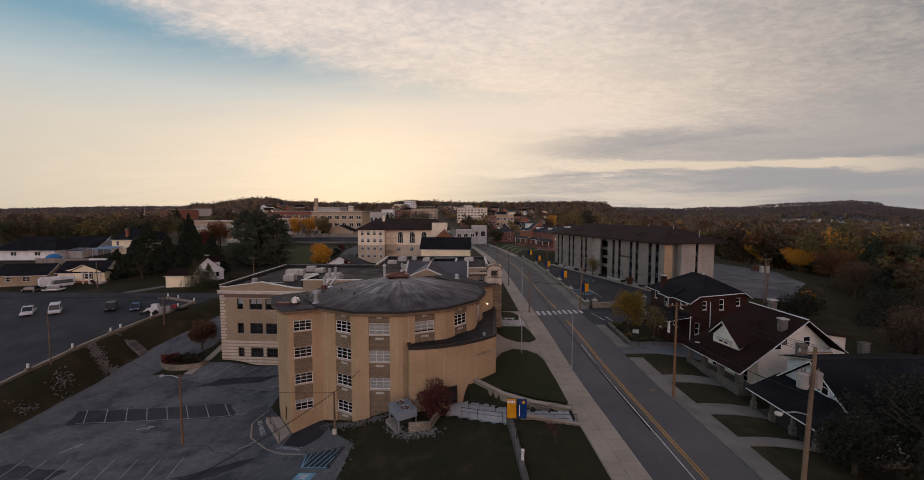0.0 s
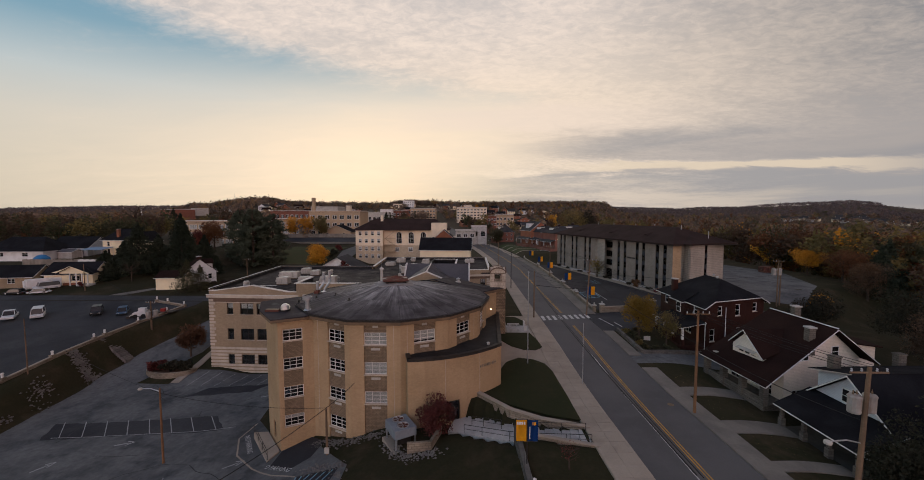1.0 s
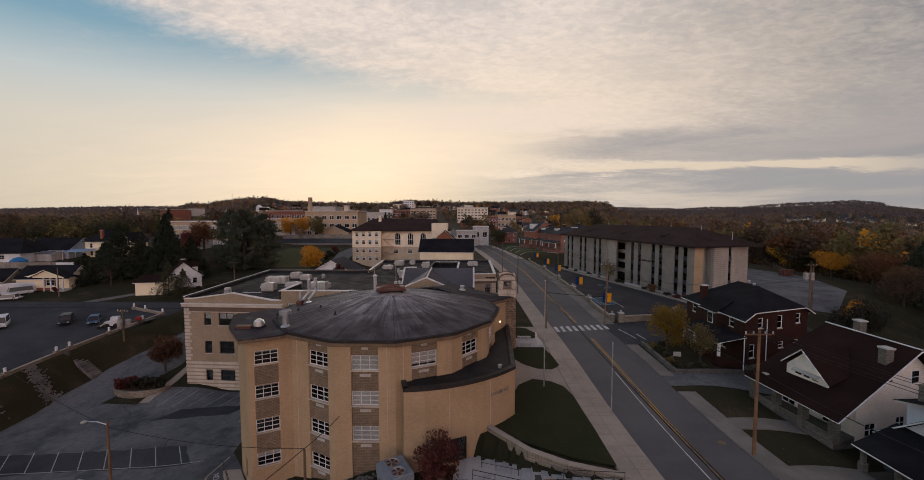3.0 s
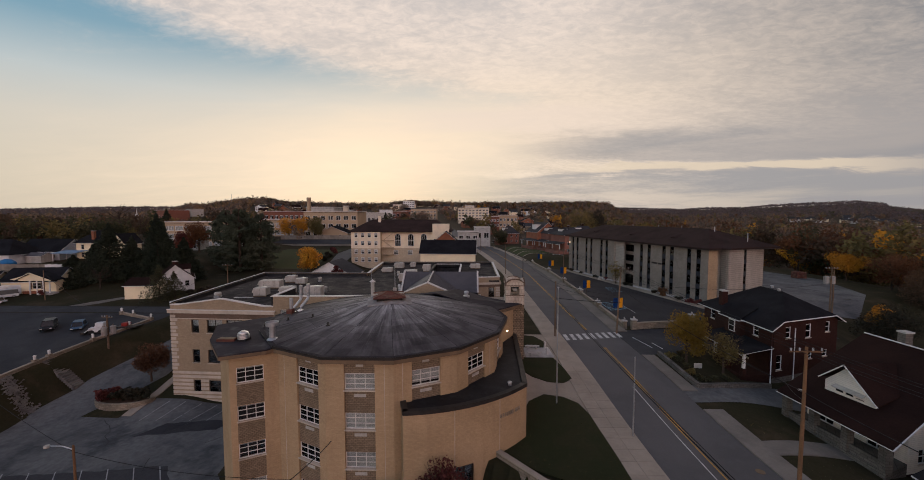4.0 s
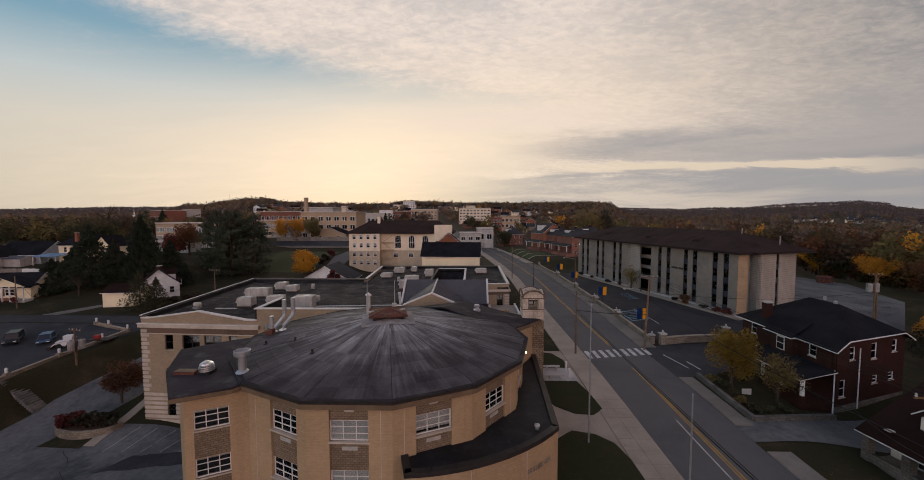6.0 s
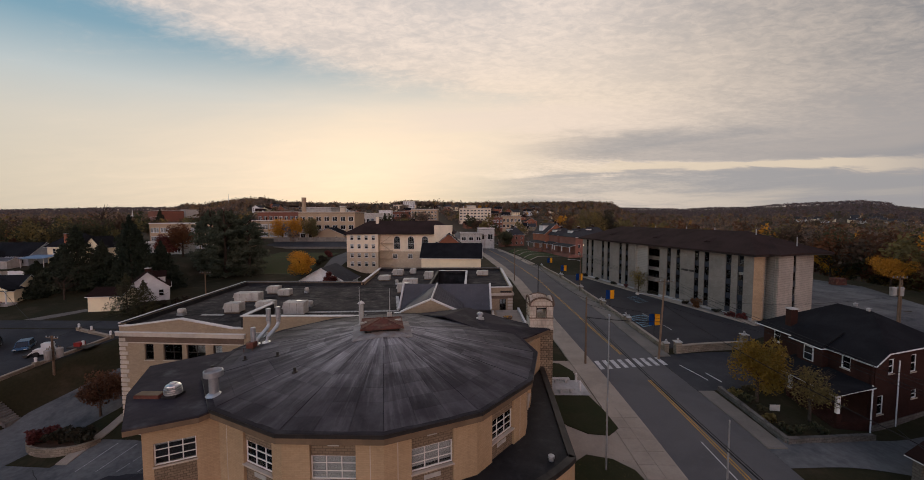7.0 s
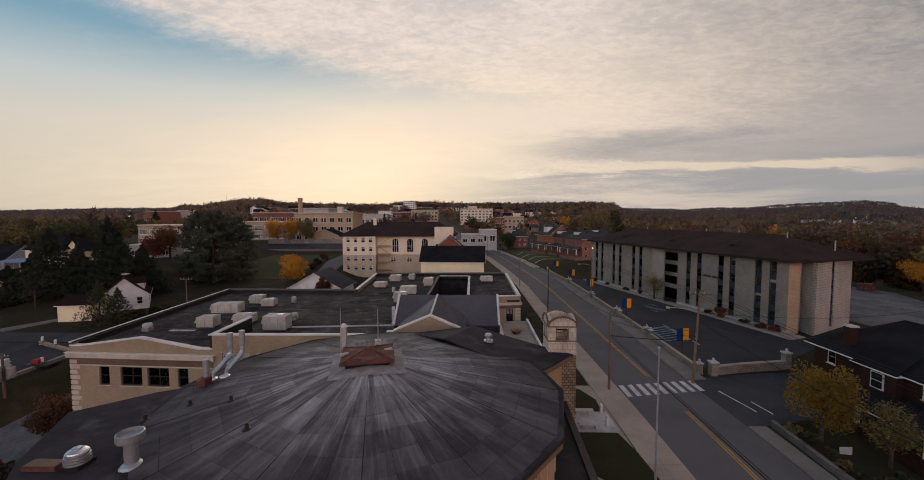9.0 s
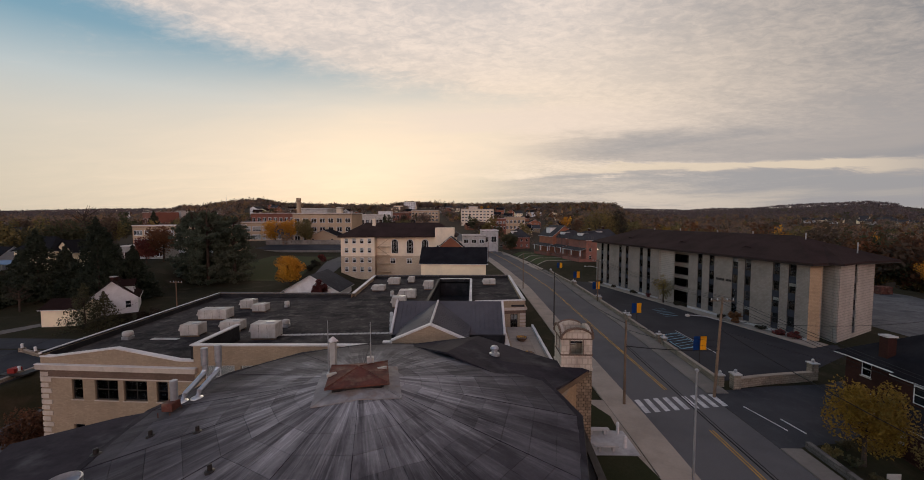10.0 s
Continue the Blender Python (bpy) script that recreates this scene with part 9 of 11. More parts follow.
def conifer(x, y, h, rad, label, leaves=2500, size=0.6, seed=1, z=None, leaf=None):
    z = land(x, y) if z is None else z
    rng = np.random.default_rng(seed)
    t = thing("conifer", (x, y, z), label, "tree", "conifers")
    bm = bmesh.new()
    tube(bm, [(x, y, z - 0.5), (x, y, z + h * 0.97)], [h * 0.018, 0.03], 7)
    part("trunk", bm, BARK, t)
    pts = conifer_points(rng, leaves, (0, 0, h * 0.08), rad, h * 0.92)
    ob = new("crown", leaf_mesh("crown", pts, rng.uniform(0.6, 1.3, size=leaves) * size, leaf or LEAF_DARK, seed))
    ob.parent = t
    return t


def bush(x, y, z, r, h, leaf, label, n=260, seed=1, group="shrubs"):
    rng = np.random.default_rng(seed)
    t = thing("shrub", (x, y, z), label, "shrub", group)
    pts = crown_points(rng, n, (0, 0, h * 0.5), (r, r, h * 0.55), 6, 0.3)
    pts[:, 2] = np.maximum(pts[:, 2], 0.02)
    ob = new("foliage", leaf_mesh("foliage", pts, rng.uniform(0.6, 1.3, size=n) * r * 0.28, leaf, seed))
    ob.parent = t
    bm = bmesh.new()
    for k in range(5):
        a = k * math.tau / 5
        tube(bm, [(x, y, z - 0.1), (x + 0.5 * r * math.cos(a), y + 0.5 * r * math.sin(a), z + h * 0.6)], [0.03, 0.012], 4)
    part("stem", bm, BARK, t)
    return t


# near trees
tree(26.2, 64.8, 6.6, 2.7, LEAF_YELLOW, "yellow-green small tree in the brick house garden", 8000, 0.15, seed=11, crown_z=0.56, flat=1.0)
tree(29.2, 62.0, 5.6, 2.7, LEAF_OLIVE, "thin olive small tree beside the garden wall", 2600, 0.13, seed=12, crown_z=0.6)
tree(31.8, 64.8, 5.2, 2.2, LEAF_OLIVE, "bare grey tree in front of the porch", 0, 0.1, seed=13, bare=True)
tree(-4.3, 42.0, 4.7, 2.6, LEAF_RED, "dark red shrubby tree beside the lobby", 3600, 0.16, seed=14, crown_z=0.55, z=-4.1)
tree(-53.9, 74.6, 6.2, 2.9, LEAF_RUST, "rust-brown small tree beside the drive", 5200, 0.20, seed=15, crown_z=0.6)
tree(7.4, 33.6, 2.6, 1.3, LEAF_RED, "thin bare reddish sapling on the lawn", 160, 0.07, seed=16, bare=True)
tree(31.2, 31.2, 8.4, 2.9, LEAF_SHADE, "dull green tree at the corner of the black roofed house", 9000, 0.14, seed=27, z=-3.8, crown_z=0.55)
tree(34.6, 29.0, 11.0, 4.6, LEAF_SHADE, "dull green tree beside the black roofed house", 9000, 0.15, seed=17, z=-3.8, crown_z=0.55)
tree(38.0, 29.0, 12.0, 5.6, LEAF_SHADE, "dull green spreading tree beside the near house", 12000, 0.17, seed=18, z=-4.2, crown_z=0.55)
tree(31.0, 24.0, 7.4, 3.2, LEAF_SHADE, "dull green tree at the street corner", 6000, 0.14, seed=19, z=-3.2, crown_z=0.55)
tree(*hall_at(27.5, -1.6), 7.0, 2.8, LEAF_YELLOW, "thin yellow-olive tree at the residence hall entrance", 1300, 0.16, seed=20, crown_z=0.6)
for i, (x, y, h, r, leaf, lab) in enumerate((
        (-56.0, 142, 8.8, 5.2, LEAF_GOLD, "golden orange round tree"), (-95.7, 211.0, 11.6, 5.6, LEAF_GOLD, "bright yellow autumn tree"), (-89.3, 212.0, 11.0, 4.2, LEAF_GOLD, "slim yellow autumn tree"), (-81.7, 211.0, 11.0, 5.2, LEAF_OLIVE, "olive round autumn tree"), (-102, 154, 12, 5.0, LEAF_RUST, "rust orange tree beside the pines"), (-106, 152, 8, 4.0, LEAF_RED, "dull purple-red tree beside the pines"), (14.8, 235, 9.5, 6.2, LEAF_GREEN, "dark rounded tree beside the street"), (54, 216, 20, 8.5, LEAF_OLIVE, "tall olive tree behind the street houses"), (65, 222, 21, 8.0, LEAF_GREEN, "tall dull green tree behind the street houses"), (44, 232, 15, 7, LEAF_BROWN, "brown tree behind the street houses"), (-52, 300, 12, 7, LEAF_OLIVE, "olive brown tree in the town"), (2, 330, 14, 8, LEAF_BROWN, "tall thin brown tree before the cream block"), (-42, 128, 5, 2.6, LEAF_RED, "thin reddish tree before the white gable"),
        (114, 154, 11, 6.5, LEAF_GOLD, "orange tree behind the residence hall"), (123, 160, 11, 6.5, LEAF_OLIVE, "olive tree behind the residence hall"), (106, 128, 9, 5.4, LEAF_GOLD, "orange tree at the back lot"), (102, 112, 10, 5.5, LEAF_RUST, "rust tree at the back lot"), (98, 101, 10, 5.5, LEAF_BROWN, "brown tree on the slope"), (108, 92, 13, 7, LEAF_BROWN, "tall brown tree on the slope"), (74.5, 87, 6.0, 2.5, LEAF_GOLD, "orange autumn tree on the slope"), (75, 70, 11, 6, LEAF_GREEN, "dull green tree on the slope"), (90, 72, 13, 7, LEAF_BROWN, "tall brown tree on the slope"), (68, 60, 11, 6, LEAF_BROWN, "brown tree behind the bungalow"), (63, 51, 10, 5.6, LEAF_GREEN, "dull green tree behind the bungalow"), (58, 42, 10, 5.6, LEAF_GREEN, "dark green tree behind the near house"), (72, 48, 12, 6.5, LEAF_BROWN, "brown tree down the slope"), (80, 58, 12, 6.5, LEAF_RUST, "rust tree down the slope"), (64, 76, 9, 4.8, LEAF_SHADE, "dull dark tree behind the brick house"), (120, 246, 17, 9, LEAF_OLIVE, "olive yellow tree beyond the residence hall"), (132, 262, 18, 9.5, LEAF_OLIVE, "olive yellow tree beyond the residence hall"), (146, 254, 17, 9, LEAF_YELLOW, "dull yellow tree beyond the residence hall"), (108, 262, 17, 9, LEAF_YELLOW, "dull yellow tree beyond the residence hall"), (160, 280, 18, 9.5, LEAF_RUST, "rust tree beyond the residence hall"), (92, 270, 16, 8, LEAF_OLIVE, "olive tree beyond the residence hall"))):
    # green crowns to the east take the darker copy: dimmer light as colour
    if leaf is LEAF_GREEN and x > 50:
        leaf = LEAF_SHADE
    tree(x, y, h, r, leaf, lab, 6500 if y < 140 else 5500, 0.20 if y < 140 else 0.30, seed=40 + i, crown_z=0.56)
# pines and spruces
for i, (x, y, h, r) in enumerate(((104, 104, 12.5, 5.0), (112, 110, 13, 4.9), (96, 78, 10, 4.2), (118, 102, 14.5, 5.4), (127, 112, 15, 5.5), (111, 93, 12, 5.0), (121, 90, 13, 5.2), (133, 103, 15, 5.5), (104, 84, 10.5, 4.6))):
    conifer(x, y, h, r, "dark evergreen on the wooded slope", 5000, 0.36, 130 + i)
for i, (x, y, h, r) in enumerate(((-86.5, 146, 21.5, 6.4), (-80.5, 143.5, 22.5, 6.8), (-75.0, 147, 21.0, 6.0), (-83.5, 151, 22, 6.2))):
    rng = np.random.default_rng(70 + i)
    zb = land(x, y)
    t = thing("pine", (x, y, zb), "tall dark green pine in a dense clump", "tree", "pine clump")
    bm = trunk_mesh(rng, x, y, zb, h * 0.93, 0.4, 0.08, 14, r * 0.6)
    part("trunk", bm, BARK, t)
    # flat boughs in irregular layers under a rounded top
    boughs = 170
    bt = rng.uniform(0.05, 1.0, size=boughs)
    ba = rng.uniform(0, math.tau, size=boughs)
    reach = r * np.minimum(1.0, 0.66 + 0.42 * np.sin(bt * 2.9)) * np.sqrt(np.clip(1.03 - bt ** 3.2, 0, 1)) * rng.uniform(0.60, 1.12, size=boughs)
    pick = rng.integers(0, boughs, size=19000)
    u = rng.uniform(0.25, 1.0, size=19000) ** 0.7
    side = rng.normal(0, 0.10, size=19000) + ba[pick]
    rr = reach[pick] * u
    pts = np.stack([rr * np.cos(side), rr * np.sin(side), bt[pick] * h * 0.95 + 0.12 * rr - 0.8 + rng.normal(0, 0.26, size=19000)], axis=1)
    ob = new("crown", leaf_mesh("crown", pts, rng.uniform(0.6, 1.3, size=19000) * 0.33, LEAF_PINE, 70 + i))
    ob.parent = t
for i, (x, y, h, r) in enumerate(((-99.8, 116.5, 14.4, 6.6), (-104.5, 117.5, 9.6, 5.2), (-95.0, 118.0, 10.5, 5.2), (-88.6, 119.0, 17.6, 6.6), (-91.5, 124, 14.0, 6.0), (-109.5, 116.0, 6.4, 4.6), (-104.5, 112.0, 5.0, 3.4), (-85.0, 124, 12.0, 5.2))):
    conifer(x, y, h, r, "dark spruce beside the houses", 11000, 0.32, 90 + i)
conifer(-74.6, 102.0, 8.0, 3.6, "feathery grey-green fir in front of the cottage", 3400, 0.20, 99, leaf=LEAF_GREEN)
conifer(-71.4, 102.5, 6.4, 3.0, "feathery grey-green fir in front of the cottage", 2600, 0.20, 100, leaf=LEAF_GREEN)
tree(-170.5, 196, 24, 8.0, LEAF_BROWN, "tall bare winter tree above the roofs", 0, seed=101, bare=True)
tree(-96.5, 110, 7, 3.0, LEAF_BROWN, "small bare tree on the lawn", 0, seed=102, bare=True)
conifer(-77, 352, 14, 4.4, "dark evergreen in the town", 1500, 0.6, 103)
conifer(-288, 372, 17, 7.0, "dark evergreen before the long brick block", 1500, 0.8, 104)
bush(-105.6, 104.4, land(-105.6, 104.4), 0.9, 1.5, LEAF_RED, "dark red shrub beside the porch", 260, 420)
for i, (x, y) in enumerate(((-68.2, 106.6), (-67.0, 108.2), (-70.0, 105.4), (-71.5, 104.2))):
    bush(x, y, land(x, y), 1.3, 1.7, LEAF_SHADE, "dark shrub at the foot of the cottage", 260, 430 + i)
for i, (x, y) in enumerate(((-58.4, 160), (-58.6, 165), (-59.0, 172), (-58.2, 150))):
    bush(x, y, land(x, y), 2.0, 2.2, LEAF_RED if i == 2 else LEAF_SHADE, "rounded shrub beside the lane", 300, 440 + i)
# hedges and shrubs
for i, (x, y) in enumerate(((24.6, 65.8), (25.3, 64.4), (25.0, 62.8), (24.7, 61.2), (25.2, 59.6), (26.6, 66.6), (28.6, 67.0), (26.5, 59.6), (28.4, 60.0))):
    bush(x, y, land(x, y) + 0.05, 0.75, 0.8, LEAF_GREEN if i % 3 else LEAF_OLIVE, "low clipped shrub in the brick house garden", 200, 200 + i)
for i, (v_, r_, h_, leaf) in enumerate(((1.2, 1.0, 1.2, LEAF_RED), (3.4, 1.0, 1.1, LEAF_RED), (6.4, 0.9, 0.8, LEAF_SHADE), (13.8, 1.0, 0.8, LEAF_SHADE), (24.4, 0.9, 0.9, LEAF_SHADE), (33.0, 0.8, 1.2, LEAF_RED), (38.0, 1.0, 0.8, LEAF_SHADE), (46.0, 1.0, 0.8, LEAF_SHADE), (52.6, 1.1, 1.0, LEAF_SHADE))):
    x, y = hall_at(v_, -0.95)
    bush(x, y, land(x, y) + 0.1, r_, h_, leaf, "red shrub along the residence hall" if leaf is LEAF_RED else "dark low shrub along the residence hall", 220, 230 + i)
bush(*hall_at(10.9, -1.0), 0.15, 1.2, 2.3, LEAF_RUST, "rust-red upright shrub at the residence hall", 420, 250)

# far woods: joined leaf clumps, one object for each leaf or haze-painted colour
wood_rng = np.random.default_rng(7)
BUILT = [(o.location.x, o.location.y, 17.0) for o in scene.objects if o.parent is None and o.type == "EMPTY" and o.get("category") in ("building", "house", "porch") and o.location.length > 120]


def forest(n_try, r0, r1, az0, az1, keep):
    out = []
    for _ in range(n_try):
        R_ = r0 + (r1 - r0) * wood_rng.random() ** 1.25
        az_ = az0 + (az1 - az0) * wood_rng.random()
        x, y = R_ * math.sin(az_), R_ * math.cos(az_)
        if keep(x, y, R_, az_) and not any(abs(x - bx) < br and -16 < y - by < br * 0.7 and R_ < 1100 for bx, by, br in BUILT):
            out.append((x, y, R_))
    return out


def wooded(x, y, R_, az_):
    if y < 44 or kerb_left(min(y, 690)) - 9 < x < kerb_right(min(y, 690)) + 9 and y < 700:
        return False
    if x > 0:
        if x < 108 and y < 170 and not (x > 60 and y < 82) or x < 60 and y < 300:
            return False
        if az_ < 0.16 and R_ < 640:
            return noise.noise(Vector((x / 40, y / 40, 2))) > 0.0
        return noise.noise(Vector((x / 60, y / 60, 0))) > -0.25 or R_ > 600
    if y < 150 or (x > -122 and y < 262) or (x > -70 and y < 330):
        return False
    if y < 205:
        return x < -150 and noise.noise(Vector((x / 25, y / 25, 5))) > -0.2
    if -0.40 < az_ and R_ < 720:
        return noise.noise(Vector((x / 40, y / 40, 2))) > 0.05
    return noise.noise(Vector((x / 60, y / 60, 0))) > (-0.12 if R_ < 520 else -0.5)


kinds = ((LEAF_BROWN, "brown"), (LEAF_RUST, "rust"), (LEAF_GREEN, "green"), (LEAF_OLIVE, "olive"), (LEAF_GOLD, "gold"), (HAZE_PALE_WOODS, "distant grey-brown"), (HAZE_WOODS, "hazy grey"))
bags = {k: [[], []] for k in range(7)}
spots = forest(1900, 120, 420, -0.95, 0.98, wooded) + forest(6500, 420, 1000, -0.95, 0.98, wooded) + forest(4200, 700, 900, -0.70, 0.38, wooded) + forest(15000, 1000, 1850, -0.97, 0.98, wooded)
for x, y, R_ in spots:
    hue = noise.noise(Vector((x / 30, y / 30, 9))) * 0.8 + 0.42 * wood_rng.standard_normal() + (0.12 if x > 0 else 0.0)
    k = 4 if hue > (0.98 if x > 0 else 1.15) and R_ < 700 else 1 if hue > 0.48 else 3 if hue > 0.22 else 0 if hue > -0.22 else 2
    # further off, crowns switch to the leaf colours with haze painted in
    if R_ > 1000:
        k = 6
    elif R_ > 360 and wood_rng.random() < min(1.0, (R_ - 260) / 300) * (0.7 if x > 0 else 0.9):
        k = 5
    n = 420 if R_ < 260 else 240 if R_ < 420 else 48 if R_ < 1000 else 9
    h = wood_rng.uniform(9, 16) * (1.25 if x > 0 else 1.0) if R_ < 420 else wood_rng.uniform(9, 14) if R_ < 1000 else wood_rng.uniform(6, 10)
    rad = h * wood_rng.uniform(0.34, 0.50) * (1.0 if R_ < 1000 else 1.5)
    z = land(x, y)
    pts = crown_points(wood_rng, n, (x, y, z + h * 0.55), (rad, rad, h * 0.48), 6, 0.2)
    bags[k][0].append(pts)
    bags[k][1].append(wood_rng.uniform(0.7, 1.3, size=n) * rad * (0.115 if R_ < 260 else 0.15 if R_ < 420 else 0.25 if R_ < 1000 else 0.36))
# loose bare crowns that stand above the town's hill
for _ in range(420):
    az_ = wood_rng.uniform(-0.66, 0.36)
    R_ = wood_rng.uniform(745, 850)
    x, y = R_ * math.sin(az_), 17 + R_ * math.cos(az_)
    h = wood_rng.uniform(11, 19) * (1.0 if noise.noise(Vector((x / 30, y / 30, 4))) > -0.05 else 0.75)
    rad = h * wood_rng.uniform(0.26, 0.42)
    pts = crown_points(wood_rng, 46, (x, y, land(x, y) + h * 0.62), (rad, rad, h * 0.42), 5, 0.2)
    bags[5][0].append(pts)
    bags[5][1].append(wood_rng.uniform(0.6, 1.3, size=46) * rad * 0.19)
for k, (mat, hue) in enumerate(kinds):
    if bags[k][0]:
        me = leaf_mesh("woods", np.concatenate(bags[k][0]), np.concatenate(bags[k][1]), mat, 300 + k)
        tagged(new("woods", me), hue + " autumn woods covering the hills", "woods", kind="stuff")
# small bare crowns and trees between the town buildings
town = [[], []]
for _ in range(700):
    az_ = wood_rng.uniform(-0.42, 0.14)
    R_ = wood_rng.uniform(190, 620)
    x, y = R_ * math.sin(az_), R_ * math.cos(az_)
    if kerb_left(y) - 8 < x < kerb_right(y) + 8 or any(abs(x - bx) < br + 4 and abs(y - by) < 14 for bx, by, br in BUILT) or (y < 230 and -75 < x < 15):
        continue
    h = wood_rng.uniform(5, 9)
    pts = crown_points(wood_rng, 60, (x, y, land(x, y) + h * 0.55), (h * 0.42, h * 0.42, h * 0.45), 6, 0.2)
    town[0].append(pts)
    town[1].append(wood_rng.uniform(0.7, 1.3, size=60) * h * 0.10)
tagged(new("town_trees", leaf_mesh("town_trees", np.concatenate(town[0]), np.concatenate(town[1]), HAZE_PALE_WOODS, 310)), "brown autumn trees between the town buildings", "trees", kind="stuff")

# ---- poles, lamps, wires ----


def utility_pole(x, y, h, label, z=None, arms=1, mat=None, arm_dir=(1, 0), arm_len=2.4, transformers=0, lamp=None, r=0.15, lean=0.0, can_size=1.0):
    z = land(x, y) if z is None else z
    p = thing("utility_pole", (x, y, z), label, "pole", "utility poles")
    bm = bmesh.new()
    tube(bm, [(x, y, z - 0.4), (x + lean * 0.5, y, z + h * 0.5), (x + lean, y, z + h)], [r, r * 0.85, r * 0.65], 9)
    part("post", bm, mat or WOODPOLE, p)
    u = Vector((arm_dir[0], arm_dir[1], 0)).normalized()
    top = Vector((x + lean, y, z + h))
    for k in range(arms):
        c = top - Vector((0, 0, 0.35 + 0.9 * k))
        bm = bmesh.new()
        tube(bm, [c - u * arm_len / 2, c + u * arm_len / 2], 0.065, 4)
        arm = part("crossarm", bm, mat or WOODPOLE, p)
        for s in (-0.46, -0.2, 0.2, 0.46):
            bm = bmesh.new()
            lathe(bm, [(0.03, 0), (0.07, 0.06), (0.045, 0.12), (0.07, 0.18), (0.02, 0.24)], c + u * arm_len * s + Vector((0, 0, 0.05)), 7)
            part("insulator", bm, STEEL, arm)
    for k in range(transformers):
        a = math.tau * k / 3 + 0.6
        c = top + Vector((math.cos(a) * 0.5 * can_size, math.sin(a) * 0.5 * can_size, -1.9 - can_size))
        bm = bmesh.new()
        lathe(bm, [(a_ * can_size, b_ * can_size) for a_, b_ in ((0.26, 0), (0.30, 0.06), (0.30, 0.85), (0.33, 0.88), (0.28, 0.98), (0.05, 1.02))], c, 12)
        can = part("transformer", bm, CANPAINT, p, "grey transformer can with rust stains")
        bm = bmesh.new()
        for s in (-0.12, 0.12):
            lathe(bm, [(0.04, 0), (0.06, 0.1), (0.03, 0.2), (0.02, 0.3)], c + Vector((s, 0, 1.0 * can_size)), 6)
        part("bushing", bm, SOFFIT, can)
    if lamp:
        zz, dx, dy = lamp
        bm = bmesh.new()
        b = Vector((x + lean * zz / h, y, z + zz))
        tube(bm, [b, b + Vector((dx * 0.5, dy * 0.5, 0.35)), b + Vector((dx, dy, 0.4))], 0.045, 6)
        arm = part("lamp_arm", bm, STEEL, p)
        bm = bmesh.new()
        e = b + Vector((dx, dy, 0.36))
        lathe(bm, [(0.05, 0.12), (0.2, 0.1), (0.24, 0.0), (0.2, -0.1), (0.06, -0.14)], e + Vector((dx, dy, 0)).normalized() * 0.25, 10)
        part("lamp_head", bm, HVACPAINT, arm)
    return top


def wire(a, b, sag, r=0.018, label="black overhead cable between street poles", group="overhead wires"):
    a, b = Vector(a), Vector(b)
    w = thing("cable", tuple(a), label, "cable", group)
    bm = bmesh.new()
    n = 14
    tube(bm, [a + (b - a) * i / n - Vector((0, 0, 4 * sag * (i / n) * (1 - i / n))) for i in range(n + 1)], r, 4)
    part("strand", bm, CABLE, w)


T1 = utility_pole(22.5, 42.7, 10.8, "brown wooden utility pole with crossarm beside the pavement", arms=1, mat=WARMPOLE, transformers=0)
T0 = utility_pole(24.35, 28.0, 9.1 - land(24.35, 28.0), "grey wooden utility pole with two rusty transformers and street lamp", arms=1, transformers=2, lamp=(4.1 - land(24.35, 28.0), -2.4, -0.5), r=0.18, can_size=1.2, lean=0.35)
T2 = utility_pole(20.9, 75.0, 10.6, "leaning wooden pole with street lamp at the crossing", lamp=(8.2, -2.8, 0.6), lean=0.5, transformers=0)
T3 = utility_pole(10.9, 73.2, 8.7, "dark wooden pole at the crossing", arms=0, r=0.14, mat=WOODPOLE)
T4 = utility_pole(9.6, 101, 9.5, "dark slim pole on the school pavement", arms=0, r=0.11, mat=DARKFRAME)
T5 = utility_pole(8.8, 136, 9.5, "wooden pole on the school pavement", arms=0, r=0.13)
T6 = utility_pole(23.4, 121, 9.5, "wooden pole with street lamp on the far pavement", arms=1, lamp=(7.6, -2.6, 0), r=0.13)
T7 = utility_pole(2.6, 205, 9.5, "wooden pole at the road bend", arms=1, r=0.13)
T8 = utility_pole(12.8, 48.9, 7.5, "thin grey metal pole at the kerb", arms=0, r=0.07, mat=STEEL)
T9 = utility_pole(-65.2, 79.2, 8.8, "grey pole with crossarm and three transformers", z=-7.4, arms=1, transformers=3, arm_dir=(1, -0.2), r=0.2, can_size=1.45)
TA = utility_pole(-68.6, 60.0, 8.6, "slim dark pole at the upper car park edge", arms=0, r=0.1, mat=WOODPOLE)
TB = utility_pole(-35.8, 45.4, 9.0, "orange-brown wooden lamp pole in the car park", arms=0, r=0.13, mat=WARMPOLE, lamp=(8.6, -1.8, -0.2), z=-9.85)
TC = utility_pole(-15.6, 42.3, 5.0, "short wooden service pole with meter boxes", arms=0, r=0.14, mat=WOODPOLE)
TD = utility_pole(-61.9, 107.6, 7.3, "wooden pole behind the school", arms=1, r=0.14)
TE2 = utility_pole(68.6, 91.0, 8.0 - land(68.6, 91.0), "plain wooden pole beside the transformer pole", arms=0, r=0.16)
TE = utility_pole(67.4, 90.2, 8.8 - land(67.4, 90.2), "wooden pole with two transformers behind the brick house", arms=1, transformers=2, r=0.16, can_size=1.5)
TF = utility_pole(-101.5, 101.5, 7, "slim wooden pole beside the back road", arms=0, r=0.12)
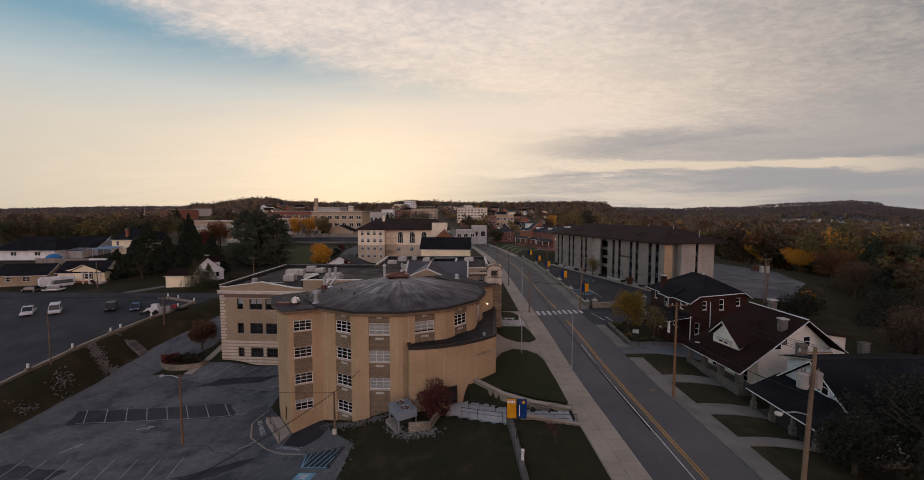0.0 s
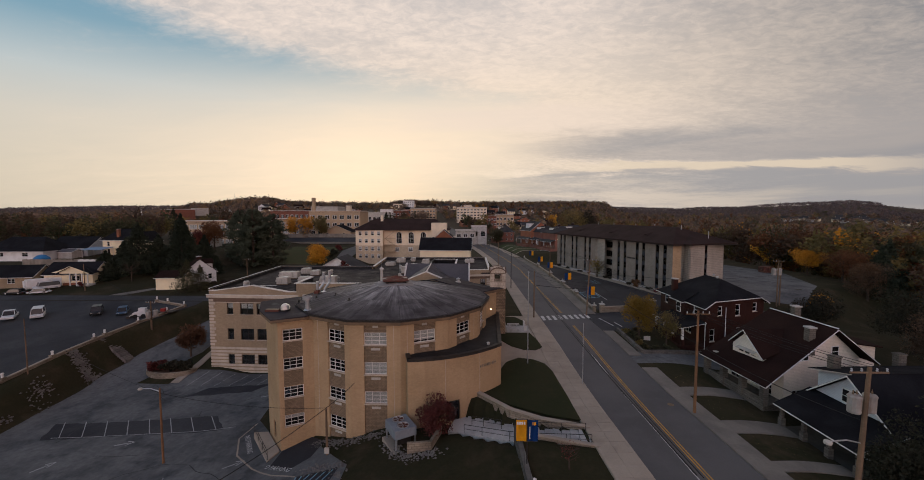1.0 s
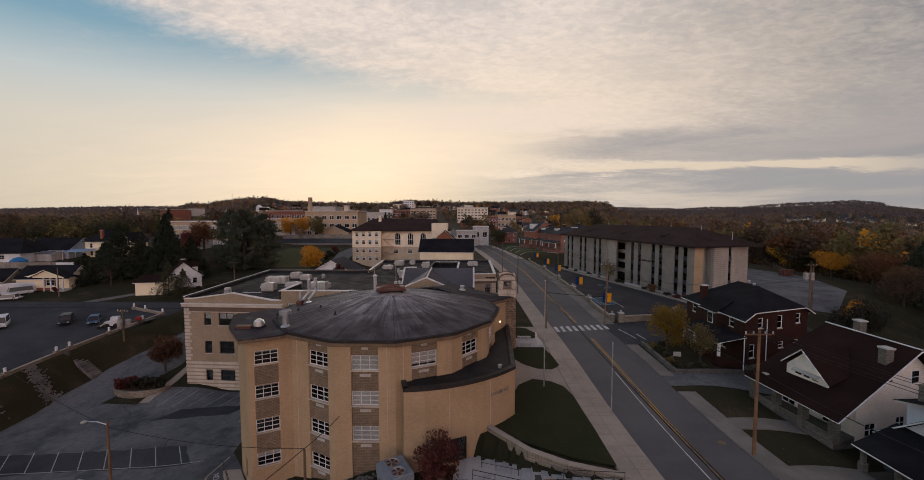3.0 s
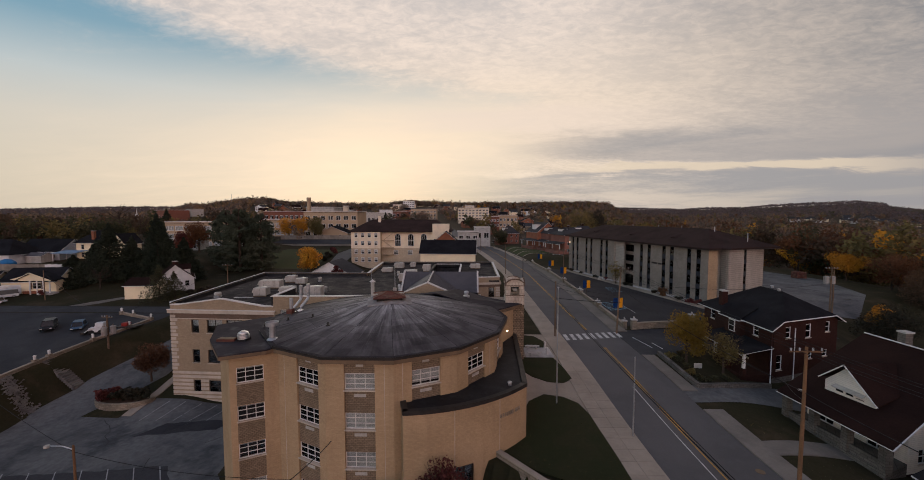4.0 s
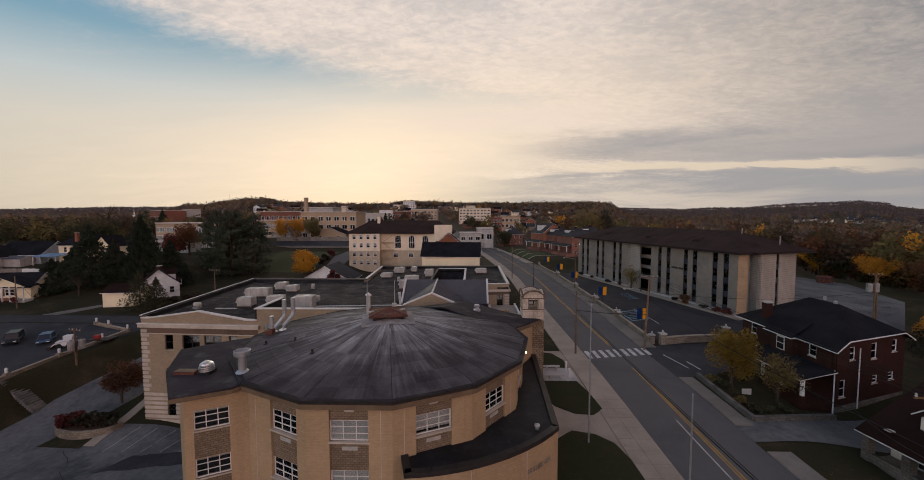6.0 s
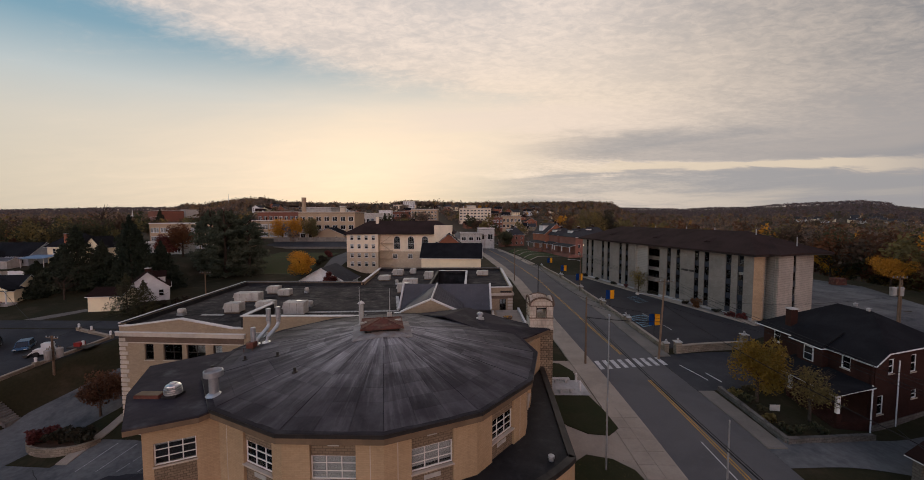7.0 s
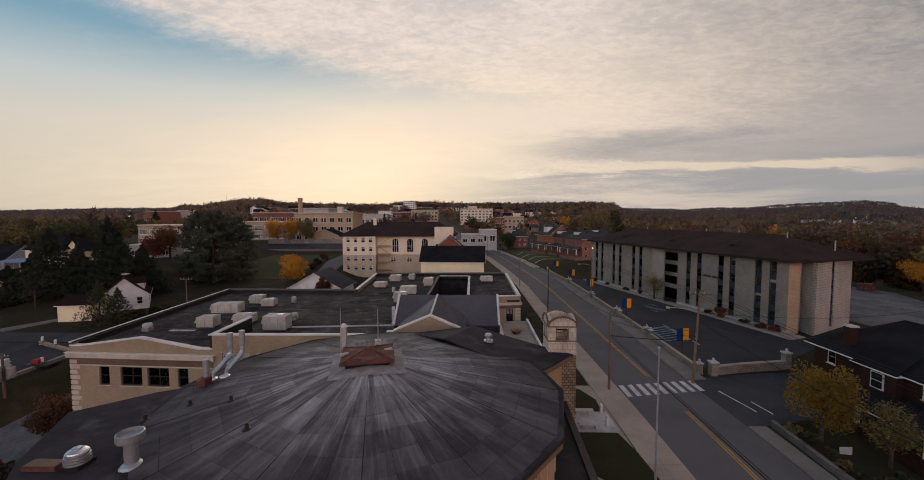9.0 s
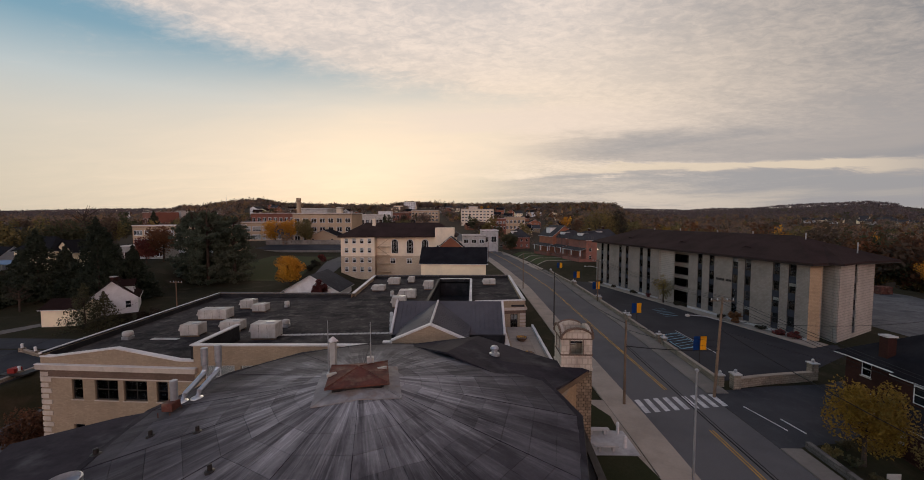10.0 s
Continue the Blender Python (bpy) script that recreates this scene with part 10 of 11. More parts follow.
for s in (-1.1, -0.5, 0.5, 1.1):
    wire(T0 + Vector((s, 0, -0.1)), T1 + Vector((s * 0.9, 0, -0.1)), 0.25)
    wire(T1 + Vector((s, 0, -0.1)), T2 + Vector((s * 0.9, 0, -0.1)), 0.5)
    wire(T2 + Vector((s, 0, -0.1)), T6 + Vector((s * 0.9, 0, -0.1)), 0.6)
wire(T0 + Vector((0, 0, -3.6)), T1 + Vector((0, 0, -3.4)), 0.4, 0.03)
wire(T1 + Vector((0, 0, -3.4)), T2 + Vector((0, 0, -3.4)), 0.6, 0.03)
wire(T1 + Vector((0, 0, -4.0)), (33.2, 58, 0.4), 0.3)
wire(T2 + Vector((0, 0, -3.4)), (36, 72, 3.8), 0.3)
wire(T2 + Vector((0, 0, -2.4)), TE + Vector((0, 0, -3.2)), 1.2, 0.025)
wire(T3 + Vector((0, 0, -0.3)), T2 + Vector((0, 0, -4.6)), 0.3, 0.022)
wire(T3 + Vector((0, 0, -0.9)), T2 + Vector((0, 0, -5.2)), 0.35, 0.022)
wire(T3 + Vector((0, 0, -2.6)), T2 + Vector((0, 0, -5.6)), 0.15, 0.05)
wire(T3 + Vector((0, 0, -0.3)), T4 + Vector((0, 0, -0.6)), 0.6, 0.03)
wire(T4 + Vector((0, 0, -0.6)), T5 + Vector((0, 0, -0.6)), 0.7, 0.03)
wire(T5 + Vector((0, 0, -0.6)), T7 + Vector((0, 0, -0.6)), 0.9, 0.03)
wire(T6 + Vector((0, 0, -0.3)), T7 + Vector((0, 0, -0.3)), 0.9, 0.03)
# heavy cable bundle crossing above the road
wire((9.4, 20, 7.3), T3 + Vector((0, 0, -2.6)), 0.4, 0.035, "thick black cable bundle above the street")
wire((9.7, 20, 7.2), T3 + Vector((0.05, 0, -2.4)), 0.45, 0.022, "black cable above the street")
wire(TC + Vector((0, 0, 0.1)), TB + Vector((0, 0, -0.6)), 0.6, 0.022)
wire(TB + Vector((0, 0, -0.6)), TA + Vector((0, 0, -1.0)), 0.8, 0.022)
wire(TC + Vector((0, 0, 0.1)), (-13.0, 44.95, 0.6), 0.15, 0.03)
wire(TC + Vector((0, 0, 0.1)), (-22, 24, -0.5), 0.5, 0.03)
wire(T9 + Vector((0, 0, -0.4)), TF + Vector((0, 0, -0.4)), 0.8, 0.022)
wire(T9 + Vector((0, 0, -0.4)), TD + Vector((0, 0, -0.4)), 0.8, 0.022)
bm = bmesh.new()
box(bm, -15.8, -15.35, 42.05, 42.25, land(-15.6, 42.3) + 0.3, land(-15.6, 42.3) + 0.9)
mbox = thing("meter_box", (-15.6, 42.1, land(-15.6, 42.1)), "pale grey electric meter box on the service pole", "meter box")
part("case", bm, HVACPAINT, mbox)
for dx in (1.9,):
    bm = bmesh.new()
    tube(bm, [(-13.2, 44.9, -3.9), (-13.2, 44.9, 0.4), (-12.9, 44.9, 0.7), (-12.7, 44.8, 0.45)], 0.05, 6)
    mast_ = thing("service_mast", (-13.2, 44.9, -4), "dark conduit mast on the round hall wall", "conduit")
    part("conduit", bm, DARKFRAME, mast_)

flag = thing("flagpole", (7.05, 54.3, -1.5), "tall pale metal flagpole without a flag", "flagpole")
bm = bmesh.new()
tube(bm, [(7.05, 54.3, -1.6), (7.05, 54.3, 11.1)], [0.09, 0.04], 8)
part("pole", bm, STEEL, flag)
bm = bmesh.new()
lathe(bm, [(0.02, 0), (0.1, 0.06), (0.1, 0.14), (0.02, 0.2)], (7.05, 54.3, 11.1), 8)
part("finial", bm, STEEL, flag)
bm = bmesh.new()
lathe(bm, [(0.62, -1.7), (0.62, -1.22), (0.5, -1.18)], (7.05, 54.3, 0), 6)
part("base", bm, CONCRETE, flag)


def banner_post(x, y, z, h, turn=0.0, size=(0.82, 1.75)):
    b = thing("banner_post", (x, y, z), "black post with yellow and blue cloth banners", "banner", "street banners")
    m = pose(x, y, z, 0, 0, turn)
    bm = bmesh.new()
    tube(bm, [m @ Vector((0, 0, -0.2)), m @ Vector((0, 0, h))], 0.05, 6)
    part("post", bm, DARKFRAME, b)
    bm = bmesh.new()
    for zz in (h - 0.05, h - 0.1 - size[1]):
        tube(bm, [m @ Vector((-size[0] - 0.06, 0, zz)), m @ Vector((size[0] + 0.06, 0, zz))], 0.018, 5)
    part("arm", bm, DARKFRAME, b)
    for s, mat, lab in ((-1, BANNERYELLOW, "yellow banner"), (1, BANNERBLUE, "blue banner")):
        bm = bmesh.new()
        cols_ = 6
        grid = [[bm.verts.new(m @ Vector((s * (0.05 + size[0] * i / cols_), 0.03 * math.sin(i * 1.3 + j), h - 0.07 - size[1] * j / 5))) for i in range(cols_ + 1)] for j in range(6)]
        for j in range(5):
            for i in range(cols_):
                bm.faces.new((grid[j][i], grid[j + 1][i], grid[j + 1][i + 1], grid[j][i + 1]))
        bmesh.ops.solidify(bm, geom=bm.faces[:], thickness=0.012)
        cloth = part("cloth", bm, mat, b, lab)
        bm = bmesh.new()
        if s < 0:
            for k in range(4):
                box(bm, -0.16 - k * 0.18 - 0.13, -0.16 - k * 0.18, -0.06, -0.045, h - 0.42, h - 0.2, m)
            part("mark", bm, WHITEPAINT, cloth)
        else:
            for k in range(3):
                box(bm, 0.42 + k * 0.1, 0.48 + k * 0.1, -0.06, -0.045, h - 0.5 + 0.05 * abs(k - 1), h - 0.22, m)
            part("mark", bm, BANNERYELLOW, cloth)
            bm = bmesh.new()
            box(bm, 0.18, 0.24, -0.06, -0.045, h - 1.6, h - 0.6, m)
            part("mark", bm, WHITEPAINT, cloth)


banner_post(4.0, 33.6, -1.5, 3.9, 0)
for y in (83.6, 102.6, 125.0, 142.0, 163.0):
    banner_post(24.3, y, 0.1, 3.9, 180 if False else 186)

# ---- forecourt furniture ----
for y in (65.9, 68.1):
    b = thing("bench", (6.6, y, 0), "pale concrete bench without back", "bench", "forecourt benches")
    z = land(6.6, y) + 0.15
    bm = bmesh.new()
    box(bm, 5.6, 7.6, y - 0.24, y + 0.24, z + 0.4, z + 0.5)
    part("seat", bm, CONCRETE2, b)
    for x in (5.95, 7.1):
        bm = bmesh.new()
        box(bm, x, x + 0.2, y - 0.18, y + 0.18, z - 0.1, z + 0.4)
        part("leg", bm, CONCRETE2, b)
for x, y in ((8.3, 66.3), (8.4, 68.2)):
    b = thing("bollard", (x, y, 0), "pale round-topped concrete bollard", "bollard", "forecourt bollards")
    bm = bmesh.new()
    lathe(bm, [(0.15, -0.1), (0.13, 0.9), (0.15, 0.92), (0.1, 1.05), (0.02, 1.1)], (x, y, land(x, y) + 0.12), 10)
    part("post", bm, COPING, b)
for x, y in ((4.15, 30.6),):
    b = thing("bollard", (x, y, -1.4), "white bollard light on the lawn wall", "bollard")
    bm = bmesh.new()
    lathe(bm, [(0.12, 0), (0.12, 0.7), (0.15, 0.72), (0.13, 0.9), (0.02, 0.98)], (x, y, -1.35), 10)
    part("post", bm, COPING, b)
pad = tagged(sheet("bench_pad", [(5.4, 65.3), (9.2, 65.3), (9.0, 68.6), (5.4, 68.6)], CONCRETE2, 0.17), "pale concrete pad under the benches", "pavement", kind="structure")
sign = thing("yard_sign", (26.8, 63.2, -1.5), "small grey yard sign on posts", "sign")
bm = bmesh.new()
box(bm, 26.3, 27.3, 63.15, 63.2, -0.7, -0.05, None)
part("board", bm, HVACPAINT, sign)
bm = bmesh.new()
for x in (26.4, 27.15):
    box(bm, x, x + 0.06, 63.2, 63.26, -1.8, -0.2)
part("post", bm, WOODPOLE, sign)
bm = bmesh.new()
lathe(bm, [(0.34, 0), (0.34, 0.012), (0.3, 0.014)], (21.0, 44.5, land(21.0, 44.5) + 0.06), 16)
tagged(part("manhole", bm, SOFFIT), "round iron manhole cover in the road", "manhole")

# ---- cooling unit behind its wall ----
ac = thing("chiller", (-7.65, 41.4, -4.3), "blue-grey air conditioning chiller with two fans", "air conditioner")
m = pose(-7.65, 41.4, -4.3, 0, 0, -58)
bm = bmesh.new()
box(bm, -1.4, 1.4, -1.15, 1.15, 1.05, 2.0, m)
bmesh.ops.bevel(bm, geom=bm.edges[:], offset=0.05, segments=1, affect="EDGES")
CHILLERGREY = surface("chiller_enamel", (0.20, 0.225, 0.25), (0.155, 0.175, 0.195), 0.5, 0.8, 4.0, 0.05)
part("casing", bm, CHILLERGREY, ac)
bm = bmesh.new()
box(bm, -1.0, 1.0, -0.7, 0.7, 0.3, 1.04, m)
part("coil_box", bm, DARKFRAME, ac)
for sx in (-1, 1):
    for sy in (-1, 1):
        bm = bmesh.new()
        box(bm, sx * 1.3 - 0.07, sx * 1.3 + 0.07, sy * 1.0 - 0.07, sy * 1.0 + 0.07, 0, 1.0, m)
        part("leg", bm, STEEL, ac)
for sx in (-0.68, 0.68):
    bm = bmesh.new()
    c = m @ Vector((sx, 0, 2.0))
    lathe(bm, [(0.60, 0), (0.62, 0.06), (0.57, 0.07), (0.55, 0.01)], c, 18)
    ring_ = part("fan_ring", bm, STEEL, ac)
    bm = bmesh.new()
    lathe(bm, [(0.56, 0.0), (0.56, 0.008)], c, 18)
    part("fan_well", bm, RUBBER, ring_)
    bm = bmesh.new()
    for k in range(5):
        a0, a1 = k * math.tau / 5, k * math.tau / 5 + 0.75
        q = [bm.verts.new(c + Vector((r * math.cos(t), r * math.sin(t), zz))) for r, t, zz in ((0.1, a0, 0.02), (0.52, a0, 0.02), (0.52, a1, 0.05), (0.1, a1, 0.05))]
        bm.faces.new(q)
    part("fan_blade", bm, RUST, ring_, "rusty brown fan blades")
bm = bmesh.new()
box(bm, -1.7, 1.7, -1.4, 1.4, -0.5, 0.02, m)
part("pad", bm, CONCRETE, ac)
scr = thing("screen_wall", (-6.5, 39.0, -4.6), "low tan block wall in front of the chiller", "wall")
bm = bmesh.new()
wall_mesh(bm, (-6.6, 38.9), (-4.3, 39.2), -5.2, -3.0, 0.3)
wall_mesh(bm, (-4.3, 39.2), (-3.5, 42.0), -5.2, -3.0, 0.3)
part("masonry", bm, STONEWALL, scr)
bm = bmesh.new()
for k in range(4):
    box(bm, -1.43, -1.4, -0.5 + 0.25 * k, -0.35 + 0.25 * k, 1.0, 1.5, m)
part("louvre", bm, DARKFRAME, ac)

# rubble strips
rub = random.Random(9)
for pts, n in (([(-18.0, 45.2), (-14.2, 43.9), (-10.0, 43.6)], 300), ([(-9.0, 41.6), (-7.8, 39.6), (-6.4, 38.3), (-3.6, 38.7)], 280), ([(-17.4, 40.2), (-13.2, 39.8), (-13.2, 33), (-13.3, 26)], 380), ([(-69.0, 67.4), (-67.4, 67.2), (-65.8, 67.6)], 520), ([(-66.6, 61.0), (-66.2, 59.4), (-65.0, 57.0)], 90), ([(-64.5, 54.0), (-64.8, 51.5)], 50)):
    verts, faces = [], []
    for k in range(n):
        t = rub.random() * (len(pts) - 1)
        i = min(int(t), len(pts) - 2)
        p = Vector(pts[i]) + (Vector(pts[i + 1]) - Vector(pts[i])) * (t - i)
        x, y = p.x + rub.gauss(0, 0.45), p.y + rub.gauss(0, 0.45)
        z = land_grid(x, y)
        s = rub.uniform(0.06, 0.17) * (1.5 if x < -60 else 1.0)
        base = len(verts)
        for c in ((1, 0, 0), (0, 1, 0), (-1, 0, 0), (0, -1, 0), (0, 0, 0.8), (0, 0, -0.6)):
            verts.append((x + c[0] * s * rub.uniform(0.7, 1.3), y + c[1] * s * rub.uniform(0.7, 1.3), z + 0.05 + c[2] * s))
        for f in ((0, 1, 4), (1, 2, 4), (2, 3, 4), (3, 0, 4), (1, 0, 5), (2, 1, 5), (3, 2, 5), (0, 3, 5)):
            faces.append([base + i_ for i_ in f])
    me = bpy.data.meshes.new("rubble")
    me.from_pydata(verts, [], faces)
    me.materials.append(RUBBLE)
    tagged(new("rubble", me), "loose grey rubble stones along a bank", "stones", kind="stuff")

# ---- car park details ----
lot = next(o for o in scene.objects if o.name == "car_park")


def paint(name, pts, width, mat, parent, lift=0.075):
    """A painted line along plan points."""
    bm = bmesh.new()
    for a, b in zip(pts, pts[1:]):
        a, b = Vector(a), Vector(b)
        u = (b - a).normalized()
        n = Vector((-u.y, u.x)) * width / 2
        k = max(1, round((b - a).length / 1.5))
        for i in range(k):
            p, q = a + (b - a) * i / k, a + (b - a) * (i + 1) / k
            bm.faces.new([bm.verts.new((c.x, c.y, land_grid(c.x, c.y) + lift)) for c in (p - n, q - n, q + n, p + n)])
    part(name, bm, mat, parent)


for k in range(9):
    x = -32.5 - k * 2.75
    paint("stall_line", [(x, 38.8), (x - 1.0, 42.6)], 0.10, FADEDLINE, lot)
for k in range(8):
    x = -34.2 - k * 2.83
    paint("stall_line", [(x, 52.2 - 0.2 * k), (x - 3.1, 55.9 - 0.2 * k)], 0.10, FADEDLINE, lot)
paint("stall_line", [(-31.6, 52.3), (-55.0, 50.7)], 0.10, FADEDLINE, lot)
for k in range(7):
    x = -33.0 - k * 2.4
    paint("stall_line", [(x, 70.2), (x - 1.0, 65.8)], 0.10, FADEDLINE, lot)
BAY = [Vector(p) for p in ((-17.6, 39.3), (-13.9, 39.3), (-14.2, 36.1), (-17.2, 37.1))]
paint("disabled_bay_line", [tuple(BAY[0]), tuple(BAY[3]), tuple(BAY[2])], 0.12, BLUELINE, lot)
for k in range(6):
    u0 = 0.16 + k * 0.21
    a_ = BAY[0] + (BAY[1] - BAY[0]) * min(u0, 1.0)
    if u0 > 1.0:
        a_ = BAY[1] + (BAY[2] - BAY[1]) * (u0 - 0.75)
    paint("disabled_bay_line", [tuple(a_), tuple(BAY[3] + (BAY[2] - BAY[3]) * max(0.0, u0 - 0.36))], 0.12, BLUELINE, lot)
tagged(sheet("dark_bay", [(-17.5, 39.4), (-17.1, 37.0), (-13.9, 35.9), (-13.4, 39.6)], DARKLOT, 0.058), "dark asphalt of the hatched parking bay", "car park", kind="structure")
paint("bay_symbol", [(-17.2, 35.6), (-15.2, 35.0)], 1.3, BLUELINE, lot)
paint("bay_symbol", [(-16.6, 35.5), (-15.9, 35.3)], 0.5, WHITELINE, lot, 0.08)
paint("kerb_edge", [(-17.7, 39.4), (-20.8, 40.7), (-23.8, 42.5), (-27.2, 45.4), (-29.2, 49.1), (-28.8, 52.6)], 0.18, MATS["pavement_concrete"], lot, 0.09)
for txt, x, y, rot, size in (("NO PARKING", -21.0, 41.6, -28, 0.62), ("NO PARKING", -27.3, 47.4, -56, 0.62)):
    cu = bpy.data.curves.new("lettering", "FONT")
    cu.body, cu.size, cu.align_x = txt, size * 1.3, "CENTER"
    ob = new("lettering", cu)
    cu.materials.append(WHITELINE)
    dz = (land(x + 1, y) - land(x - 1, y)) / 2
    ob.matrix_basis = Matrix.Translation((x, y, land_grid(x, y) + 0.11)) @ Matrix.Rotation(-math.atan(dz), 4, "Y") @ Matrix.Rotation(radians(rot), 4, "Z")
    dg = bpy.context.evaluated_depsgraph_get()
    me = bpy.data.meshes.new_from_object(ob.evaluated_get(dg))
    mat_ = ob.matrix_basis.copy()
    bpy.data.objects.remove(ob)
    ob = new("lettering", me)
    ob.matrix_basis = mat_
    ob.parent = lot
    ob["label"] = "faded white pavement lettering"
for (x, y, a) in ((-27.5, 43.2, 30), (-33.0, 61.0, 10), (-50.0, 44.0, 60), (-45.0, 49.0, 20)):
    c, s = math.cos(radians(a)), math.sin(radians(a))
    paint("arrow", [(x, y), (x + 1.6 * c, y + 1.6 * s)], 0.2, FADEDLINE, lot)
    paint("arrow", [(x + 1.3 * c - 0.45 * s, y + 1.3 * s + 0.45 * c), (x + 2.1 * c, y + 2.1 * s), (x + 1.3 * c + 0.45 * s, y + 1.3 * s - 0.45 * c)], 0.2, FADEDLINE, lot)
hlot = next(o for o in scene.objects if o.name == "hall_car_park")
for k in range(7):
    y = 90.0 + k * 1.0
    paint("disabled_bay_line", [(25.6, y), (28.6, y + 1.2)], 0.14, BLUELINE, hlot, 0.1)
paint("disabled_bay_line", [(25.4, 89.8), (28.8, 91.0), (28.8, 97.6), (25.4, 96.2), (25.4, 89.8)], 0.14, BLUELINE, hlot, 0.1)
for k in range(6):
    y = 108.0 + k * 1.1
    paint("disabled_bay_line", [(32.0, y), (34.8, y + 1.0)], 0.14, BLUELINE, hlot, 0.1)
paint("stall_line", [(29.2, 99.0), (29.2, 88.0)], 0.12, WHITELINE, hlot, 0.1)
# sealed cracks and tar patches on the car park
crk = random.Random(31)
for k in range(22):
    x, y, a = crk.uniform(-55, -19), crk.uniform(27, 64), crk.uniform(0, math.tau)
    pts = [(x, y)]
    for _ in range(crk.randint(4, 9)):
        a += crk.gauss(0, 0.35)
        x, y = x + 1.1 * math.cos(a), y + 1.1 * math.sin(a)
        pts.append((x, y))
    if all(-58 < px < -19 and 24 < py < 68 and px < -20 - (py - 40) * 0.45 for px, py in pts):
        paint("sealed_crack", pts, crk.uniform(0.06, 0.13), TAR, lot, 0.066)
for pts in ([(-56.0, 50.2), (-50, 50.9), (-42, 51.4), (-33.0, 52.0), (-36.4, 55.8), (-45.5, 55.0), (-58, 54.0)], [(-32.0, 38.6), (-27.0, 40.4), (-23.8, 41.2), (-24.6, 39.8), (-29.0, 37.6)], [(-46, 62.0), (-36, 63.5), (-33.5, 66.2), (-44, 65.2)], [(-55, 40.0), (-46, 39.0), (-45.5, 40.6), (-54, 42.0)]):
    ring_ = []
    for (x0, y0), (x1, y1) in zip(pts, pts[1:] + pts[:1]):
        n_ = max(2, int(math.hypot(x1 - x0, y1 - y0) / 0.9))
        ring_ += [(x0 + (x1 - x0) * i / n_ + crk.uniform(-0.18, 0.18), y0 + (y1 - y0) * i / n_ + crk.uniform(-0.18, 0.18)) for i in range(n_)]
    sheet("sealed_patch", ring_, UPPERLOT, 0.062, parent=lot)
# ramp and rail at the stair block
ramp = thing("entrance_ramp", (-24.5, 46, -7), "concrete entrance ramp with dark handrail", "ramp")
bm = bmesh.new()
prism(bm, [(-22.15, 45.2), (-22.7, 43.4), (-27.2, 48.9), (-25.4, 49.0)], -10.2, [-7.9, -7.98, -7.95, -7.9])
bmesh.ops.recalc_face_normals(bm, faces=bm.faces)
part("slab", bm, CONCRETE, ramp)
bm = bmesh.new()
pts = [(-22.7, 43.6, -7.95), (-24.2, 45.4, -7.95), (-25.7, 47.2, -7.95), (-27.1, 48.8, -7.95)]
for p in pts:
    tube(bm, [p, (p[0], p[1], p[2] + 1.0)], 0.03, 5)
for dz in (0.5, 1.0):
    tube(bm, [(p[0], p[1], p[2] + dz) for p in pts], 0.03, 5)
part("handrail", bm, DARKFRAME, ramp)
tagged(sheet("door_apron", [(-21.9, 45.2), (-19.2, 46.9), (-17.0, 45.2), (-17.4, 42.4), (-19.0, 40.9), (-21.9, 42.6)], DARKLOT, 0.075), "dark asphalt apron at the basement door", "car park", kind="structure")
# planter with shrubs beside the old wing
pl = thing("stone_planter", (-54.3, 69.0, -9.6), "low curved stone planter filled with shrubs", "planter")
bm = bmesh.new()
arc = [(-54.2 + 4.4 * math.cos(radians(a)), 70.4 + 2.6 * math.sin(radians(a))) for a in range(180, 361, 15)]
inner_arc = [(-54.2 + 4.05 * math.cos(radians(a)), 70.4 + 2.25 * math.sin(radians(a))) for a in range(180, 361, 15)]
prism(bm, arc + inner_arc[::-1], -11.0, -8.7)
part("wall", bm, STONEWALL, pl)
bm = bmesh.new()
prism(bm, inner_arc, -10.6, -8.9)
part("soil", bm, MULCH, pl)
for i in range(6):
    bush(-57.2 + i * 1.15, 69.6 + 0.3 * (i % 2), -8.95, 1.25, 1.9, LEAF_RED if i in (0, 1) else LEAF_SHADE, "dark rounded shrub in the stone planter", 300, 400 + i, "planter shrubs")
for x0, x1, y0, y1, z in ((-50.4, -47.6, 69.6, 71.6, -9.7), (-50.0, -33, 70.3, 71.6, -10.05)):
    bm = bmesh.new()
    box(bm, x0, x1, y0, y1, -11, z)
    tagged(part("entrance_step", bm, CONCRETE), "broad pale concrete step at the old wing", "step")
tagged(sheet("drive_walk", [(-51.8, 66.8), (-50.4, 66.8), (-49.6, 84), (-50.6, 84)], CONCRETE, 0.14, 0.15), "concrete walk beside the climbing drive", "pavement", kind="structure")
